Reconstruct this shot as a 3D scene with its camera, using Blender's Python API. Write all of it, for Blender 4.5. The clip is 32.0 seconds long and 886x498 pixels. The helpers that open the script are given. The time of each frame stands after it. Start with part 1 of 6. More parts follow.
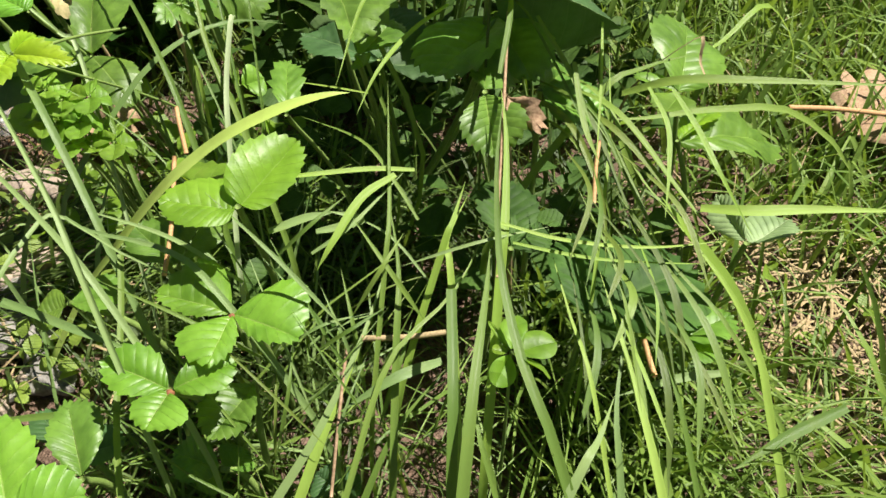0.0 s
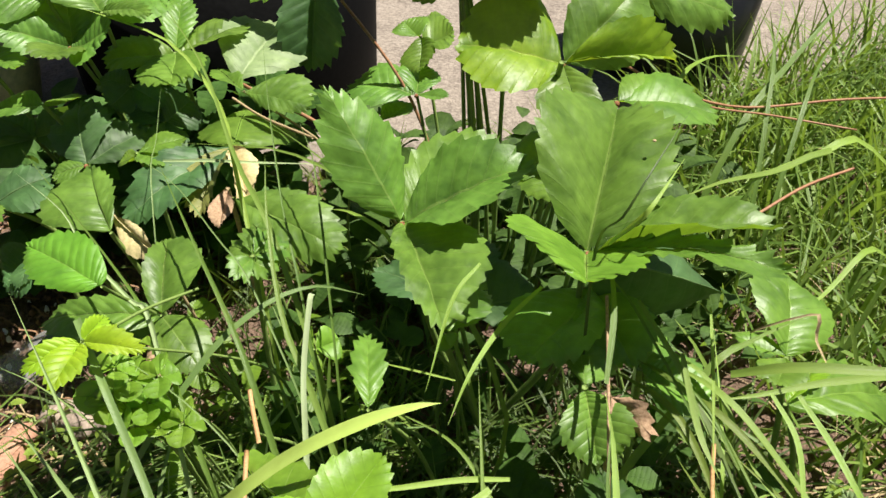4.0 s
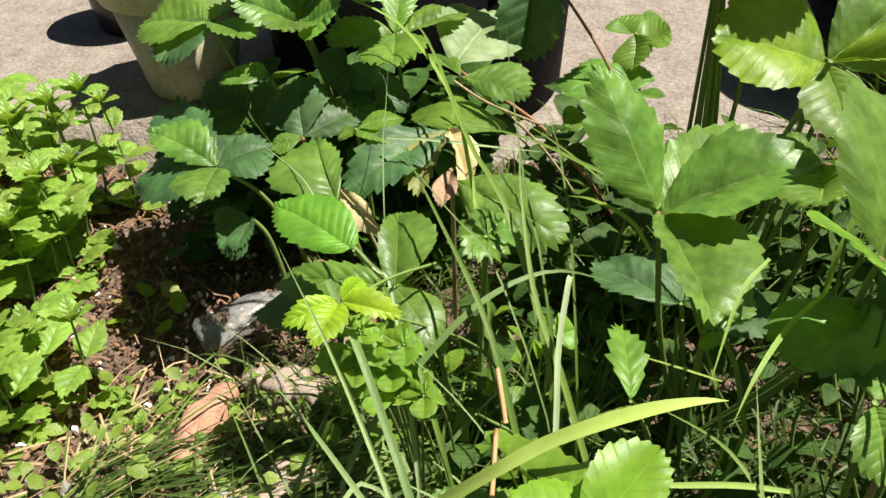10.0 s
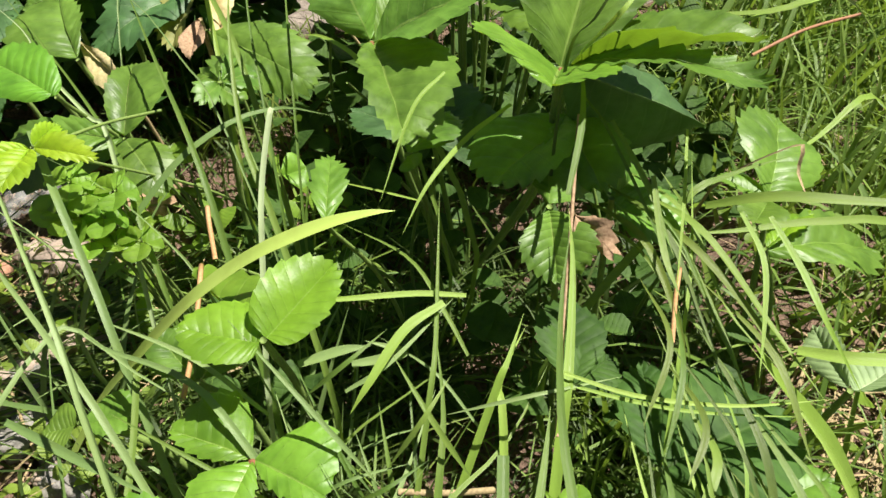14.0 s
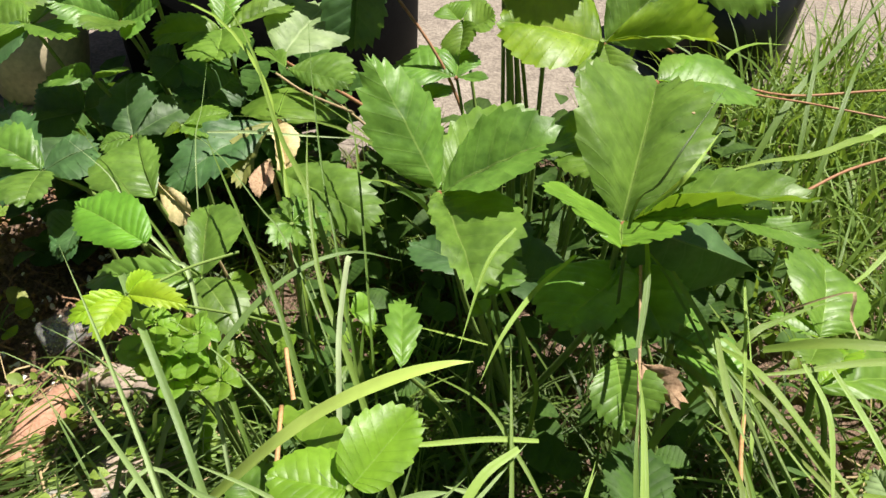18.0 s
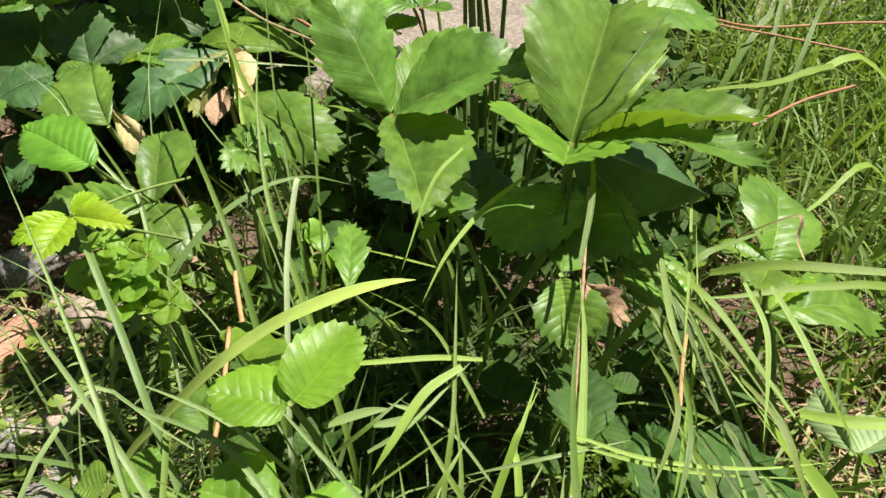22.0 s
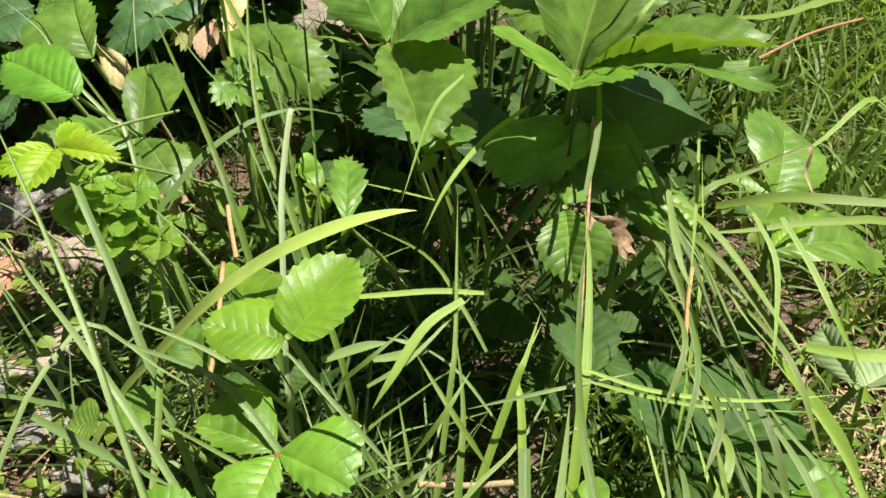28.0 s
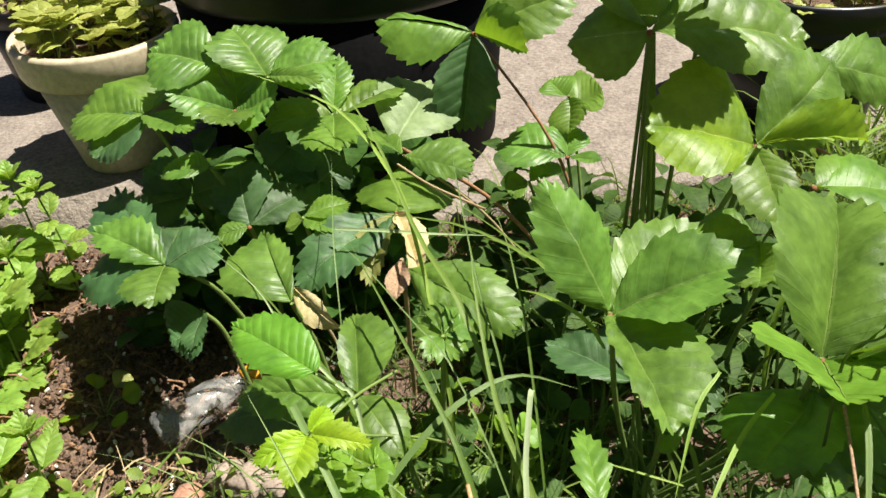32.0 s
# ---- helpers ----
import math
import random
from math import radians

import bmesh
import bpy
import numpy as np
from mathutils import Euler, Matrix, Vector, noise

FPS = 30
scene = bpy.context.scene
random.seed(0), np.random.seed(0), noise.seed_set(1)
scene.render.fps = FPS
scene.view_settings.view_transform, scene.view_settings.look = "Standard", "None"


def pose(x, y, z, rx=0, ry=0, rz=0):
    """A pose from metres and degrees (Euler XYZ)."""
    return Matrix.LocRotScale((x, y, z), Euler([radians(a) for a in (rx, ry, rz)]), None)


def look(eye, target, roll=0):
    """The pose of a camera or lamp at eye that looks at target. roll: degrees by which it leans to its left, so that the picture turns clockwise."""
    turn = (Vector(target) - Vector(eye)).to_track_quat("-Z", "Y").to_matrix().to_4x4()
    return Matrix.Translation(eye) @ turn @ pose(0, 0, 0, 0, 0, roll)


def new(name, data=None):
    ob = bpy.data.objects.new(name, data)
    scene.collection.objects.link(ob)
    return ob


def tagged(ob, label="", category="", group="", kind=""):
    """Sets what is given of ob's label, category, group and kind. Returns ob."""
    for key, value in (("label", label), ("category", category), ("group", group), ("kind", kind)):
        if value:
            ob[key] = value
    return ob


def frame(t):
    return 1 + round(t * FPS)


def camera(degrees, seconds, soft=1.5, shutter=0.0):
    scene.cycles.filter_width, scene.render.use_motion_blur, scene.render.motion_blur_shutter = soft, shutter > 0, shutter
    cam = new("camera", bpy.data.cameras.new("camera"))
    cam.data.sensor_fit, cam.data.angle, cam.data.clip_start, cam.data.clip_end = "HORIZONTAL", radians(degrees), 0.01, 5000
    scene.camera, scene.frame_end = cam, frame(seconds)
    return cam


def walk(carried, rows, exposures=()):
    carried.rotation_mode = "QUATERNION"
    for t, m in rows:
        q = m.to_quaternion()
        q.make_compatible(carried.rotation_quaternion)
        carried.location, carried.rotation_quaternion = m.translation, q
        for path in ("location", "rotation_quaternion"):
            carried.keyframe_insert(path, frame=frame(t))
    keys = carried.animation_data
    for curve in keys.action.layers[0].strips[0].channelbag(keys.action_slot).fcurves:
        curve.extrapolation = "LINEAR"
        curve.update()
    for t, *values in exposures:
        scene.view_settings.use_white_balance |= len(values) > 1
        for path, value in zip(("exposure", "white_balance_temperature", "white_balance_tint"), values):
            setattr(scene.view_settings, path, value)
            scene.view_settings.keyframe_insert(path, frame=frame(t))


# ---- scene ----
cam = camera(56.10, 32.0)
PATH = [
    (0, 0.0671, 0.0953, 0.4729, -1.46, -44.52, 0.94),
    (0.5, 0.0603, 0.0947, 0.4595, -1.01, -45.15, 4.07),
    (1, 0.0527, 0.0925, 0.4700, 0.26, -43.77, 5.38),
    (1.5, 0.0624, 0.0973, 0.4531, 1.24, -46.13, 5.28),
    (2, 0.0465, 0.0828, 0.4517, 1.84, -48.09, 5.54),
    (2.5, 0.0260, 0.1129, 0.4810, 3.32, -44.19, 2.85),
    (3, 0.0413, 0.1594, 0.5071, 5.44, -39.63, 0.22),
    (3.5, 0.0501, 0.1863, 0.5238, 3.29, -37.80, -0.73),
    (5.5, -0.0083, 0.1853, 0.5011, 1.55, -34.32, -2.18),
    (6, 0.0178, 0.1845, 0.4971, 1.40, -35.35, -2.36),
    (6.5, 0.0258, 0.1805, 0.4972, 1.43, -35.83, -2.27),
    (7, 0.0261, 0.1782, 0.4992, 1.89, -35.63, -2.09),
    (7.5, 0.0223, 0.1780, 0.4904, 2.26, -35.99, -2.01),
    (8, 0.0295, 0.1823, 0.4854, 2.24, -36.99, -2.63),
    (8.5, 0.0337, 0.1885, 0.4840, 2.21, -37.34, -2.42),
    (9, -0.0053, 0.1999, 0.4904, 4.76, -37.29, -1.15),
    (9.5, -0.0454, 0.1817, 0.5047, 9.19, -35.67, -0.96),
    (10, -0.0448, 0.1786, 0.5009, 11.26, -35.45, -1.51),
    (10.5, -0.0244, 0.1829, 0.4931, 10.40, -36.49, -1.08),
    (11, 0.0082, 0.1940, 0.4800, 9.12, -37.70, -1.60),
    (11.5, 0.0299, 0.1864, 0.4820, 7.16, -37.77, -1.31),
    (12, 0.0618, 0.1823, 0.4676, 4.71, -37.88, -0.83),
    (12.5, 0.0668, 0.1895, 0.4655, 3.05, -38.40, -0.97),
    (13, 0.0644, 0.1855, 0.4655, 2.68, -39.18, -0.08),
    (13.5, 0.0663, 0.1744, 0.4674, 3.42, -43.04, -0.17),
    (15.5, 0.0623, 0.1696, 0.5051, 3.72, -39.79, -1.38),
    (16, 0.0512, 0.1665, 0.5141, 5.06, -36.16, -1.46),
    (16.5, 0.0396, 0.1639, 0.5166, 6.03, -34.34, -1.72),
    (17, 0.0399, 0.1628, 0.5208, 6.05, -33.75, -1.69),
    (17.5, 0.0390, 0.1651, 0.5145, 5.70, -34.72, -1.65),
    (18, 0.0396, 0.1689, 0.5100, 5.13, -36.43, -1.41),
    (18.5, 0.0486, 0.1664, 0.4987, 4.56, -37.95, -1.01),
    (19, 0.0504, 0.1652, 0.4908, 3.86, -39.24, -0.48),
    (19.5, 0.0554, 0.1619, 0.5027, 4.27, -39.50, -1.09),
    (20, 0.0608, 0.1686, 0.4862, 4.36, -40.52, -1.51),
    (20.5, 0.0550, 0.1657, 0.4926, 3.80, -40.36, -0.42),
    (21, 0.0575, 0.1624, 0.4920, 3.67, -40.08, -0.39),
    (21.5, 0.0637, 0.1581, 0.4917, 3.75, -39.79, -0.55),
    (22, 0.0605, 0.1627, 0.4963, 3.99, -39.88, -0.56),
    (22.5, 0.0557, 0.1611, 0.5040, 4.44, -40.10, -0.44),
    (23, 0.0731, 0.1597, 0.4926, 3.93, -40.17, -0.01),
    (23.5, 0.0629, 0.1624, 0.4941, 3.34, -40.32, -1.13),
    (24, 0.0587, 0.1646, 0.5018, 3.20, -39.99, -1.79),
    (24.5, 0.0519, 0.1568, 0.4925, 3.40, -40.34, -0.25),
    (25, 0.0505, 0.1586, 0.4892, 3.11, -40.86, 0.13),
    (25.5, 0.0522, 0.1632, 0.4842, 2.85, -41.22, 0.05),
    (27.5, 0.0564, 0.1618, 0.4847, 3.03, -42.46, 0.24),
    (28, 0.0544, 0.1643, 0.4799, 2.96, -43.05, 0.09),
    (28.5, 0.0582, 0.1759, 0.4999, 1.75, -42.04, 0.99),
    (29, 0.0421, 0.2229, 0.5407, 0.63, -39.86, 0.63),
    (29.5, 0.0177, 0.2411, 0.5503, 0.31, -38.05, 0.81),
    (30, -0.0010, 0.2431, 0.5591, 1.22, -36.98, 0.18),
    (30.5, -0.0265, 0.2441, 0.5602, 3.17, -36.62, -0.83),
    (31, -0.0651, 0.2180, 0.5638, 5.32, -35.73, -1.71),
    (31.5, -0.0797, 0.2096, 0.5653, 7.24, -35.43, -3.09),
    (32, -0.0563, 0.2093, 0.5616, 6.29, -35.60, -2.80),
]
walk(cam, [(t, pose(x, y, z, 90 + pitch, 0, yaw) @ pose(0, 0, 0, 0, 0, roll)) for t, x, y, z, yaw, pitch, roll in PATH])

# ---- light ----
SUN_FROM = Vector((0.38, 0.07, 1.0)).normalized()
world = bpy.data.worlds.new("sky")
world.use_nodes = True
scene.world = world
sky = world.node_tree.nodes.new("ShaderNodeTexSky")
sky.sky_type, sky.sun_disc = "NISHITA", False
sky.sun_elevation = math.asin(SUN_FROM.z)
sky.sun_rotation = math.atan2(SUN_FROM.x, SUN_FROM.y)
world.node_tree.links.new(sky.outputs[0], world.node_tree.nodes["Background"].inputs[0])
world.node_tree.nodes["Background"].inputs[1].default_value = 0.019
sun_data = bpy.data.lights.new("sun", "SUN")
sun_data.energy, sun_data.angle, sun_data.color = 5.0, radians(0.53), (1.0, 0.95, 0.84)
sun = new("sun", sun_data)
sun.matrix_world = look(SUN_FROM * 5, (0, 0, 0))
scene.view_settings.exposure = 1.01


# ---- materials ----
def nodes_of(name):
    m = bpy.data.materials.new(name)
    m.use_nodes = True
    t = m.node_tree
    b = t.nodes["Principled BSDF"]
    return m, t, b, t.nodes["Material Output"]


def ramp(t, fac, stops):
    r = t.nodes.new("ShaderNodeValToRGB")
    e = r.color_ramp.elements
    while len(e) < len(stops):
        e.new(0.5)
    for el, (p, c) in zip(e, stops):
        el.position, el.color = p, (*c, 1)
    t.links.new(fac, r.inputs[0])
    return r.outputs[0]


def mixc(t, fac, a, b, blend="MIX"):
    n = t.nodes.new("ShaderNodeMix")
    n.data_type, n.blend_type = "RGBA", blend
    for sock, v in ((n.inputs[0], fac), (n.inputs[6], a), (n.inputs[7], b)):
        if isinstance(v, (int, float)):
            sock.default_value = v
        elif isinstance(v, tuple):
            sock.default_value = (*v, 1)
        else:
            t.links.new(v, sock)
    return n.outputs[2]


def mth(t, op, a, b=0.0, c=0.0):
    n = t.nodes.new("ShaderNodeMath")
    n.operation = op
    for i, v in enumerate((a, b, c)):
        if isinstance(v, (int, float)):
            n.inputs[i].default_value = v
        else:
            t.links.new(v, n.inputs[i])
    return n.outputs[0]


def noise_of(t, scale, detail=4.0, rough=0.55, coords=None):
    n = t.nodes.new("ShaderNodeTexNoise")
    n.inputs["Scale"].default_value, n.inputs["Detail"].default_value = scale, detail
    n.inputs["Roughness"].default_value = rough
    if coords is None:
        coords = t.nodes.new("ShaderNodeNewGeometry").outputs["Position"]
    t.links.new(coords, n.inputs["Vector"])
    return n.outputs[0]


def bump(t, b, height, strength, dist):
    n = t.nodes.new("ShaderNodeBump")
    n.inputs["Strength"].default_value, n.inputs["Distance"].default_value = strength, dist
    t.links.new(height, n.inputs["Height"])
    t.links.new(n.outputs[0], b.inputs["Normal"])
    return n


def leaf_material(name, dark, light, vein, through_col, through_amt=0.25, rough=0.50, spec=0.5):
    """A living leaf: mottled green, paler veins, light coming through the blade."""
    m, t, b, out = nodes_of(name)
    uv = t.nodes.new("ShaderNodeUVMap")
    sep = t.nodes.new("ShaderNodeSeparateXYZ")
    t.links.new(uv.outputs[0], sep.inputs[0])
    info = t.nodes.new("ShaderNodeObjectInfo")
    big = mth(t, "ADD", mth(t, "MULTIPLY", noise_of(t, 34, 3), 0.65), mth(t, "MULTIPLY", noise_of(t, 150, 3), 0.35))
    fine = noise_of(t, 420, 3)
    col = mixc(t, ramp(t, big, ((0.36, (0, 0, 0)), (0.62, (1, 1, 1)))), tuple(c * 0.82 for c in dark), tuple(c * 1.12 for c in light))
    tint = mth(t, "MULTIPLY_ADD", info.outputs["Random"], 0.34, 0.83)
    hsv = t.nodes.new("ShaderNodeHueSaturation")
    t.links.new(tint, hsv.inputs["Value"])
    t.links.new(mth(t, "MULTIPLY_ADD", info.outputs["Random"], 0.025, 0.488), hsv.inputs["Hue"])
    t.links.new(col, hsv.inputs["Color"])
    col = mixc(t, mth(t, "MULTIPLY", fine, 0.25), hsv.outputs[0], (0.02, 0.04, 0.01))
    across = mth(t, "ABSOLUTE", sep.outputs[1])
    rib = mth(t, "LESS_THAN", across, 0.03)
    along = mth(t, "ADD", sep.outputs[0], mth(t, "MULTIPLY_ADD", noise_of(t, 90, 2), 0.02, 1.99))
    side = mth(t, "ABSOLUTE", mth(t, "SUBTRACT", mth(t, "FRACT", mth(t, "MULTIPLY", along, 8.0)), 0.5))
    pillow = mth(t, "SUBTRACT", 0.25, mth(t, "MULTIPLY", side, side))
    side = mth(t, "MULTIPLY", mth(t, "GREATER_THAN", side, 0.474), 0.4)
    veins = mth(t, "MAXIMUM", rib, side)
    col = mixc(t, mth(t, "MULTIPLY", veins, 0.5), col, vein)
    spots = ramp(t, noise_of(t, 230, 2), ((0.73, (0, 0, 0)), (0.78, (1, 1, 1))))
    col = mixc(t, mth(t, "MULTIPLY", spots, 0.14), col, tuple(min(1.0, c * 1.5 + 0.06) for c in light))
    t.links.new(col, b.inputs["Base Color"])
    b.inputs["Roughness"].default_value = rough
    t.links.new(mth(t, "MULTIPLY_ADD", noise_of(t, 60, 3), 0.2, rough - 0.11), b.inputs["Roughness"])
    b.inputs["Specular IOR Level"].default_value = spec
    height = mth(t, "ADD", mth(t, "MULTIPLY", veins, -1.6), mth(t, "MULTIPLY", noise_of(t, 800, 2), 0.08))
    height = mth(t, "ADD", height, mth(t, "MULTIPLY", pillow, 0.7))
    height = mth(t, "ADD", height, mth(t, "MULTIPLY", noise_of(t, 150, 2), 0.25))
    height = mth(t, "ADD", height, mth(t, "MULTIPLY", noise_of(t, 55, 2), 1.0))
    bump(t, b, height, 0.85, 0.0012)
    tr = t.nodes.new("ShaderNodeBsdfTranslucent")
    t.links.new(mixc(t, mth(t, "MULTIPLY", veins, 0.35), mixc(t, 0.25, through_col, col), tuple(c * 0.45 for c in through_col)), tr.inputs[0])
    mx = t.nodes.new("ShaderNodeMixShader")
    mx.inputs[0].default_value = through_amt
    t.links.new(b.outputs[0], mx.inputs[1])
    t.links.new(tr.outputs[0], mx.inputs[2])
    t.links.new(mx.outputs[0], out.inputs[0])
    return m


LEAF = leaf_material("strawberry_leaf", (0.082, 0.172, 0.024), (0.156, 0.284, 0.043), (0.26, 0.37, 0.09), (0.36, 0.60, 0.025), 0.29, 0.45, 0.48)
# Dull bluish leaves; its dark green also stands in for shade on some leaflets.
LEAF_BLUE = leaf_material("strawberry_leaf_dull_and_shaded", (0.040, 0.096, 0.030), (0.070, 0.150, 0.046), (0.17, 0.27, 0.10), (0.22, 0.42, 0.04), 0.24, 0.56, 0.5)
LEAF_YOUNG = leaf_material("strawberry_leaf_young", (0.105, 0.205, 0.026), (0.165, 0.285, 0.040), (0.26, 0.42, 0.08), (0.46, 0.74, 0.03), 0.36, 0.45, 0.5)
LEAF_BRIGHT = leaf_material("strawberry_leaf_bright", (0.115, 0.245, 0.020), (0.180, 0.330, 0.034), (0.34, 0.48, 0.12), (0.48, 0.74, 0.03), 0.33, 0.43, 0.5)
LEAF_FRESH = leaf_material("strawberry_leaf_fresh", (0.140, 0.285, 0.020), (0.210, 0.390, 0.032), (0.30, 0.48, 0.09), (0.50, 0.86, 0.03), 0.38, 0.45)
LEAF_YELLOW = leaf_material("strawberry_leaf_yellowing", (0.13, 0.25, 0.015), (0.24, 0.36, 0.02), (0.36, 0.44, 0.08), (0.55, 0.72, 0.03), 0.36, 0.45)
LEAF_PALE = leaf_material("leaf_underside", (0.19, 0.28, 0.11), (0.28, 0.37, 0.17), (0.45, 0.55, 0.3), (0.4, 0.55, 0.15), 0.25, 0.6)
WITHER = leaf_material("withering_leaf", (0.20, 0.24, 0.05), (0.34, 0.34, 0.10), (0.42, 0.36, 0.16), (0.5, 0.48, 0.10), 0.3, 0.6)
BRAMBLE = leaf_material("bramble_leaf", (0.11, 0.25, 0.022), (0.16, 0.33, 0.03), (0.2, 0.36, 0.06), (0.42, 0.68, 0.03), 0.34, 0.48)
LIME = leaf_material("lime_shoot_leaf", (0.25, 0.42, 0.015), (0.36, 0.52, 0.025), (0.30, 0.48, 0.03), (0.68, 0.86, 0.04), 0.40, 0.5)
MINT = leaf_material("mint_leaf", (0.18, 0.30, 0.040), (0.27, 0.41, 0.065), (0.32, 0.46, 0.10), (0.50, 0.72, 0.06), 0.34, 0.5)
CLOVER = leaf_material("clover_leaf", (0.13, 0.25, 0.022), (0.20, 0.34, 0.034), (0.2, 0.36, 0.05), (0.42, 0.72, 0.03), 0.38, 0.5)
# Weed leaf made darker, so undergrowth shade sits in the colour itself.
WEED = leaf_material("weed_leaf_shade_in_colour", (0.030, 0.068, 0.014), (0.065, 0.125, 0.024), (0.10, 0.17, 0.05), (0.2, 0.36, 0.03), 0.22, 0.62, 0.2)
POTGREEN = leaf_material("pot_plant_leaf", (0.30, 0.36, 0.06), (0.46, 0.48, 0.12), (0.45, 0.5, 0.18), (0.6, 0.65, 0.14), 0.34, 0.5)


def blade_material(name, dark, light, through_col, amt=0.3):
    m, t, b, out = nodes_of(name)
    uv = t.nodes.new("ShaderNodeUVMap")
    sep = t.nodes.new("ShaderNodeSeparateXYZ")
    t.links.new(uv.outputs[0], sep.inputs[0])
    geo = t.nodes.new("ShaderNodeNewGeometry")
    info = t.nodes.new("ShaderNodeObjectInfo")
    rnd = mth(t, "FRACT", mth(t, "ADD", geo.outputs["Random Per Island"], info.outputs["Random"]))
    col = mixc(t, rnd, dark, light)
    line = mth(t, "SINE", mth(t, "MULTIPLY", sep.outputs[1], 60.0))
    col = mixc(t, mth(t, "MULTIPLY_ADD", line, 0.03, 0.05), col, tuple(min(1, c * 1.5) for c in light))
    col = mixc(t, mth(t, "MULTIPLY", ramp(t, noise_of(t, 70, 3), ((0.5, (0, 0, 0)), (0.75, (1, 1, 1)))), 0.25), col, (0.20, 0.25, 0.045))
    t.links.new(col, b.inputs["Base Color"])
    b.inputs["Roughness"].default_value = 0.42
    b.inputs["Specular IOR Level"].default_value = 0.34
    bump(t, b, line, 0.2, 0.0003)
    tr = t.nodes.new("ShaderNodeBsdfTranslucent")
    t.links.new(mixc(t, 0.3, through_col, col), tr.inputs[0])
    mx = t.nodes.new("ShaderNodeMixShader")
    mx.inputs[0].default_value = amt
    t.links.new(b.outputs[0], mx.inputs[1])
    t.links.new(tr.outputs[0], mx.inputs[2])
    t.links.new(mx.outputs[0], out.inputs[0])
    return m


GRASS = blade_material("grass_blade_green", (0.078, 0.145, 0.026), (0.185, 0.272, 0.055), (0.38, 0.56, 0.05), 0.27)
GRASS_BLUE = blade_material("grass_blade_bluish", (0.11, 0.19, 0.055), (0.23, 0.32, 0.12), (0.32, 0.48, 0.08), 0.22)
GRASS_LIGHT = blade_material("grass_blade_light", (0.19, 0.32, 0.045), (0.31, 0.44, 0.09), (0.56, 0.76, 0.06), 0.34)
GRASS_BRIGHT = blade_material("grass_blade_bright", (0.42, 0.56, 0.11), (0.48, 0.62, 0.17), (0.55, 0.75, 0.06), 0.28)
GRASS_PALE = blade_material("grass_blade_pale", (0.28, 0.38, 0.17), (0.38, 0.46, 0.26), (0.44, 0.56, 0.16), 0.22)
GRASS_SHORT = blade_material("lawn_grass", (0.046, 0.083, 0.016), (0.160, 0.215, 0.042), (0.34, 0.50, 0.04))
# Undergrowth blades: the shade beneath the plants is painted into this dark green.
GRASS_SHADED = blade_material("undergrowth_grass_shade_toned", (0.026, 0.048, 0.012), (0.078, 0.118, 0.028), (0.26, 0.42, 0.03), 0.24)


def plain(name, stops, scale, rough=0.7, bumps=0.5, dist=0.002, spec=0.3, second=None):
    """A rough surface with colour at two scales and relief."""
    m, t, b, out = nodes_of(name)
    col = ramp(t, noise_of(t, scale, 6, 0.65), stops)
    col = mixc(t, 0.5, col, ramp(t, noise_of(t, scale * 7, 4), ((0.25, tuple(c * 0.55 for c in stops[0][1])), (0.75, tuple(min(1, c * 1.3) for c in stops[-1][1])))))
    t.links.new(col, b.inputs["Base Color"])
    b.inputs["Roughness"].default_value, b.inputs["Specular IOR Level"].default_value = rough, spec
    bump(t, b, mth(t, "ADD", noise_of(t, scale * 2, 5), mth(t, "MULTIPLY", noise_of(t, scale * 12, 3), 0.4)), bumps, dist)
    return m


SOIL = plain("soil", ((0.3, (0.058, 0.037, 0.027)), (0.52, (0.155, 0.098, 0.070)), (0.72, (0.30, 0.205, 0.155))), 40, 0.95, 1.0, 0.012, 0.1)
CONCRETE = plain("concrete", ((0.32, (0.13, 0.105, 0.09)), (0.5, (0.24, 0.20, 0.17)), (0.72, (0.33, 0.285, 0.245))), 26, 0.92, 1.0, 0.006, 0.2)
STRAW = plain("dry_straw", ((0.3, (0.22, 0.155, 0.08)), (0.7, (0.44, 0.34, 0.19))), 120, 0.7, 0.3, 0.0005)
ORANGE_STRAW = plain("orange_straw", ((0.3, (0.42, 0.22, 0.09)), (0.7, (0.56, 0.34, 0.17))), 120, 0.6, 0.3, 0.0005)
RED_STEM = plain("red_runner", ((0.3, (0.26, 0.11, 0.06)), (0.7, (0.38, 0.21, 0.12))), 90, 0.5, 0.2, 0.0004)
STALK = plain("hairy_leaf_stalk", ((0.3, (0.12, 0.19, 0.04)), (0.7, (0.20, 0.28, 0.075))), 160, 0.6, 0.6, 0.0006)
DEAD = plain("dead_leaf", ((0.3, (0.19, 0.10, 0.055)), (0.55, (0.34, 0.22, 0.13)), (0.8, (0.46, 0.33, 0.22))), 90, 0.8, 0.5, 0.001)
TAN = plain("withered_leaf", ((0.3, (0.36, 0.36, 0.14)), (0.55, (0.50, 0.44, 0.22)), (0.8, (0.58, 0.42, 0.26))), 70, 0.75, 0.5, 0.001)
TERRACOTTA = plain("terracotta", ((0.3, (0.33, 0.16, 0.10)), (0.7, (0.48, 0.27, 0.19))), 60, 0.9, 0.4, 0.001)
STONE = plain("grey_stone", ((0.3, (0.15, 0.14, 0.13)), (0.7, (0.31, 0.29, 0.265))), 50, 0.9, 0.6, 0.003)
PINKSTONE = plain("pinkish_stone", ((0.3, (0.22, 0.165, 0.13)), (0.7, (0.40, 0.32, 0.265))), 60, 0.9, 0.6, 0.002)
PERLITE = plain("perlite", ((0.3, (0.68, 0.66, 0.62)), (0.7, (0.84, 0.83, 0.8))), 200, 0.9, 0.5, 0.001)
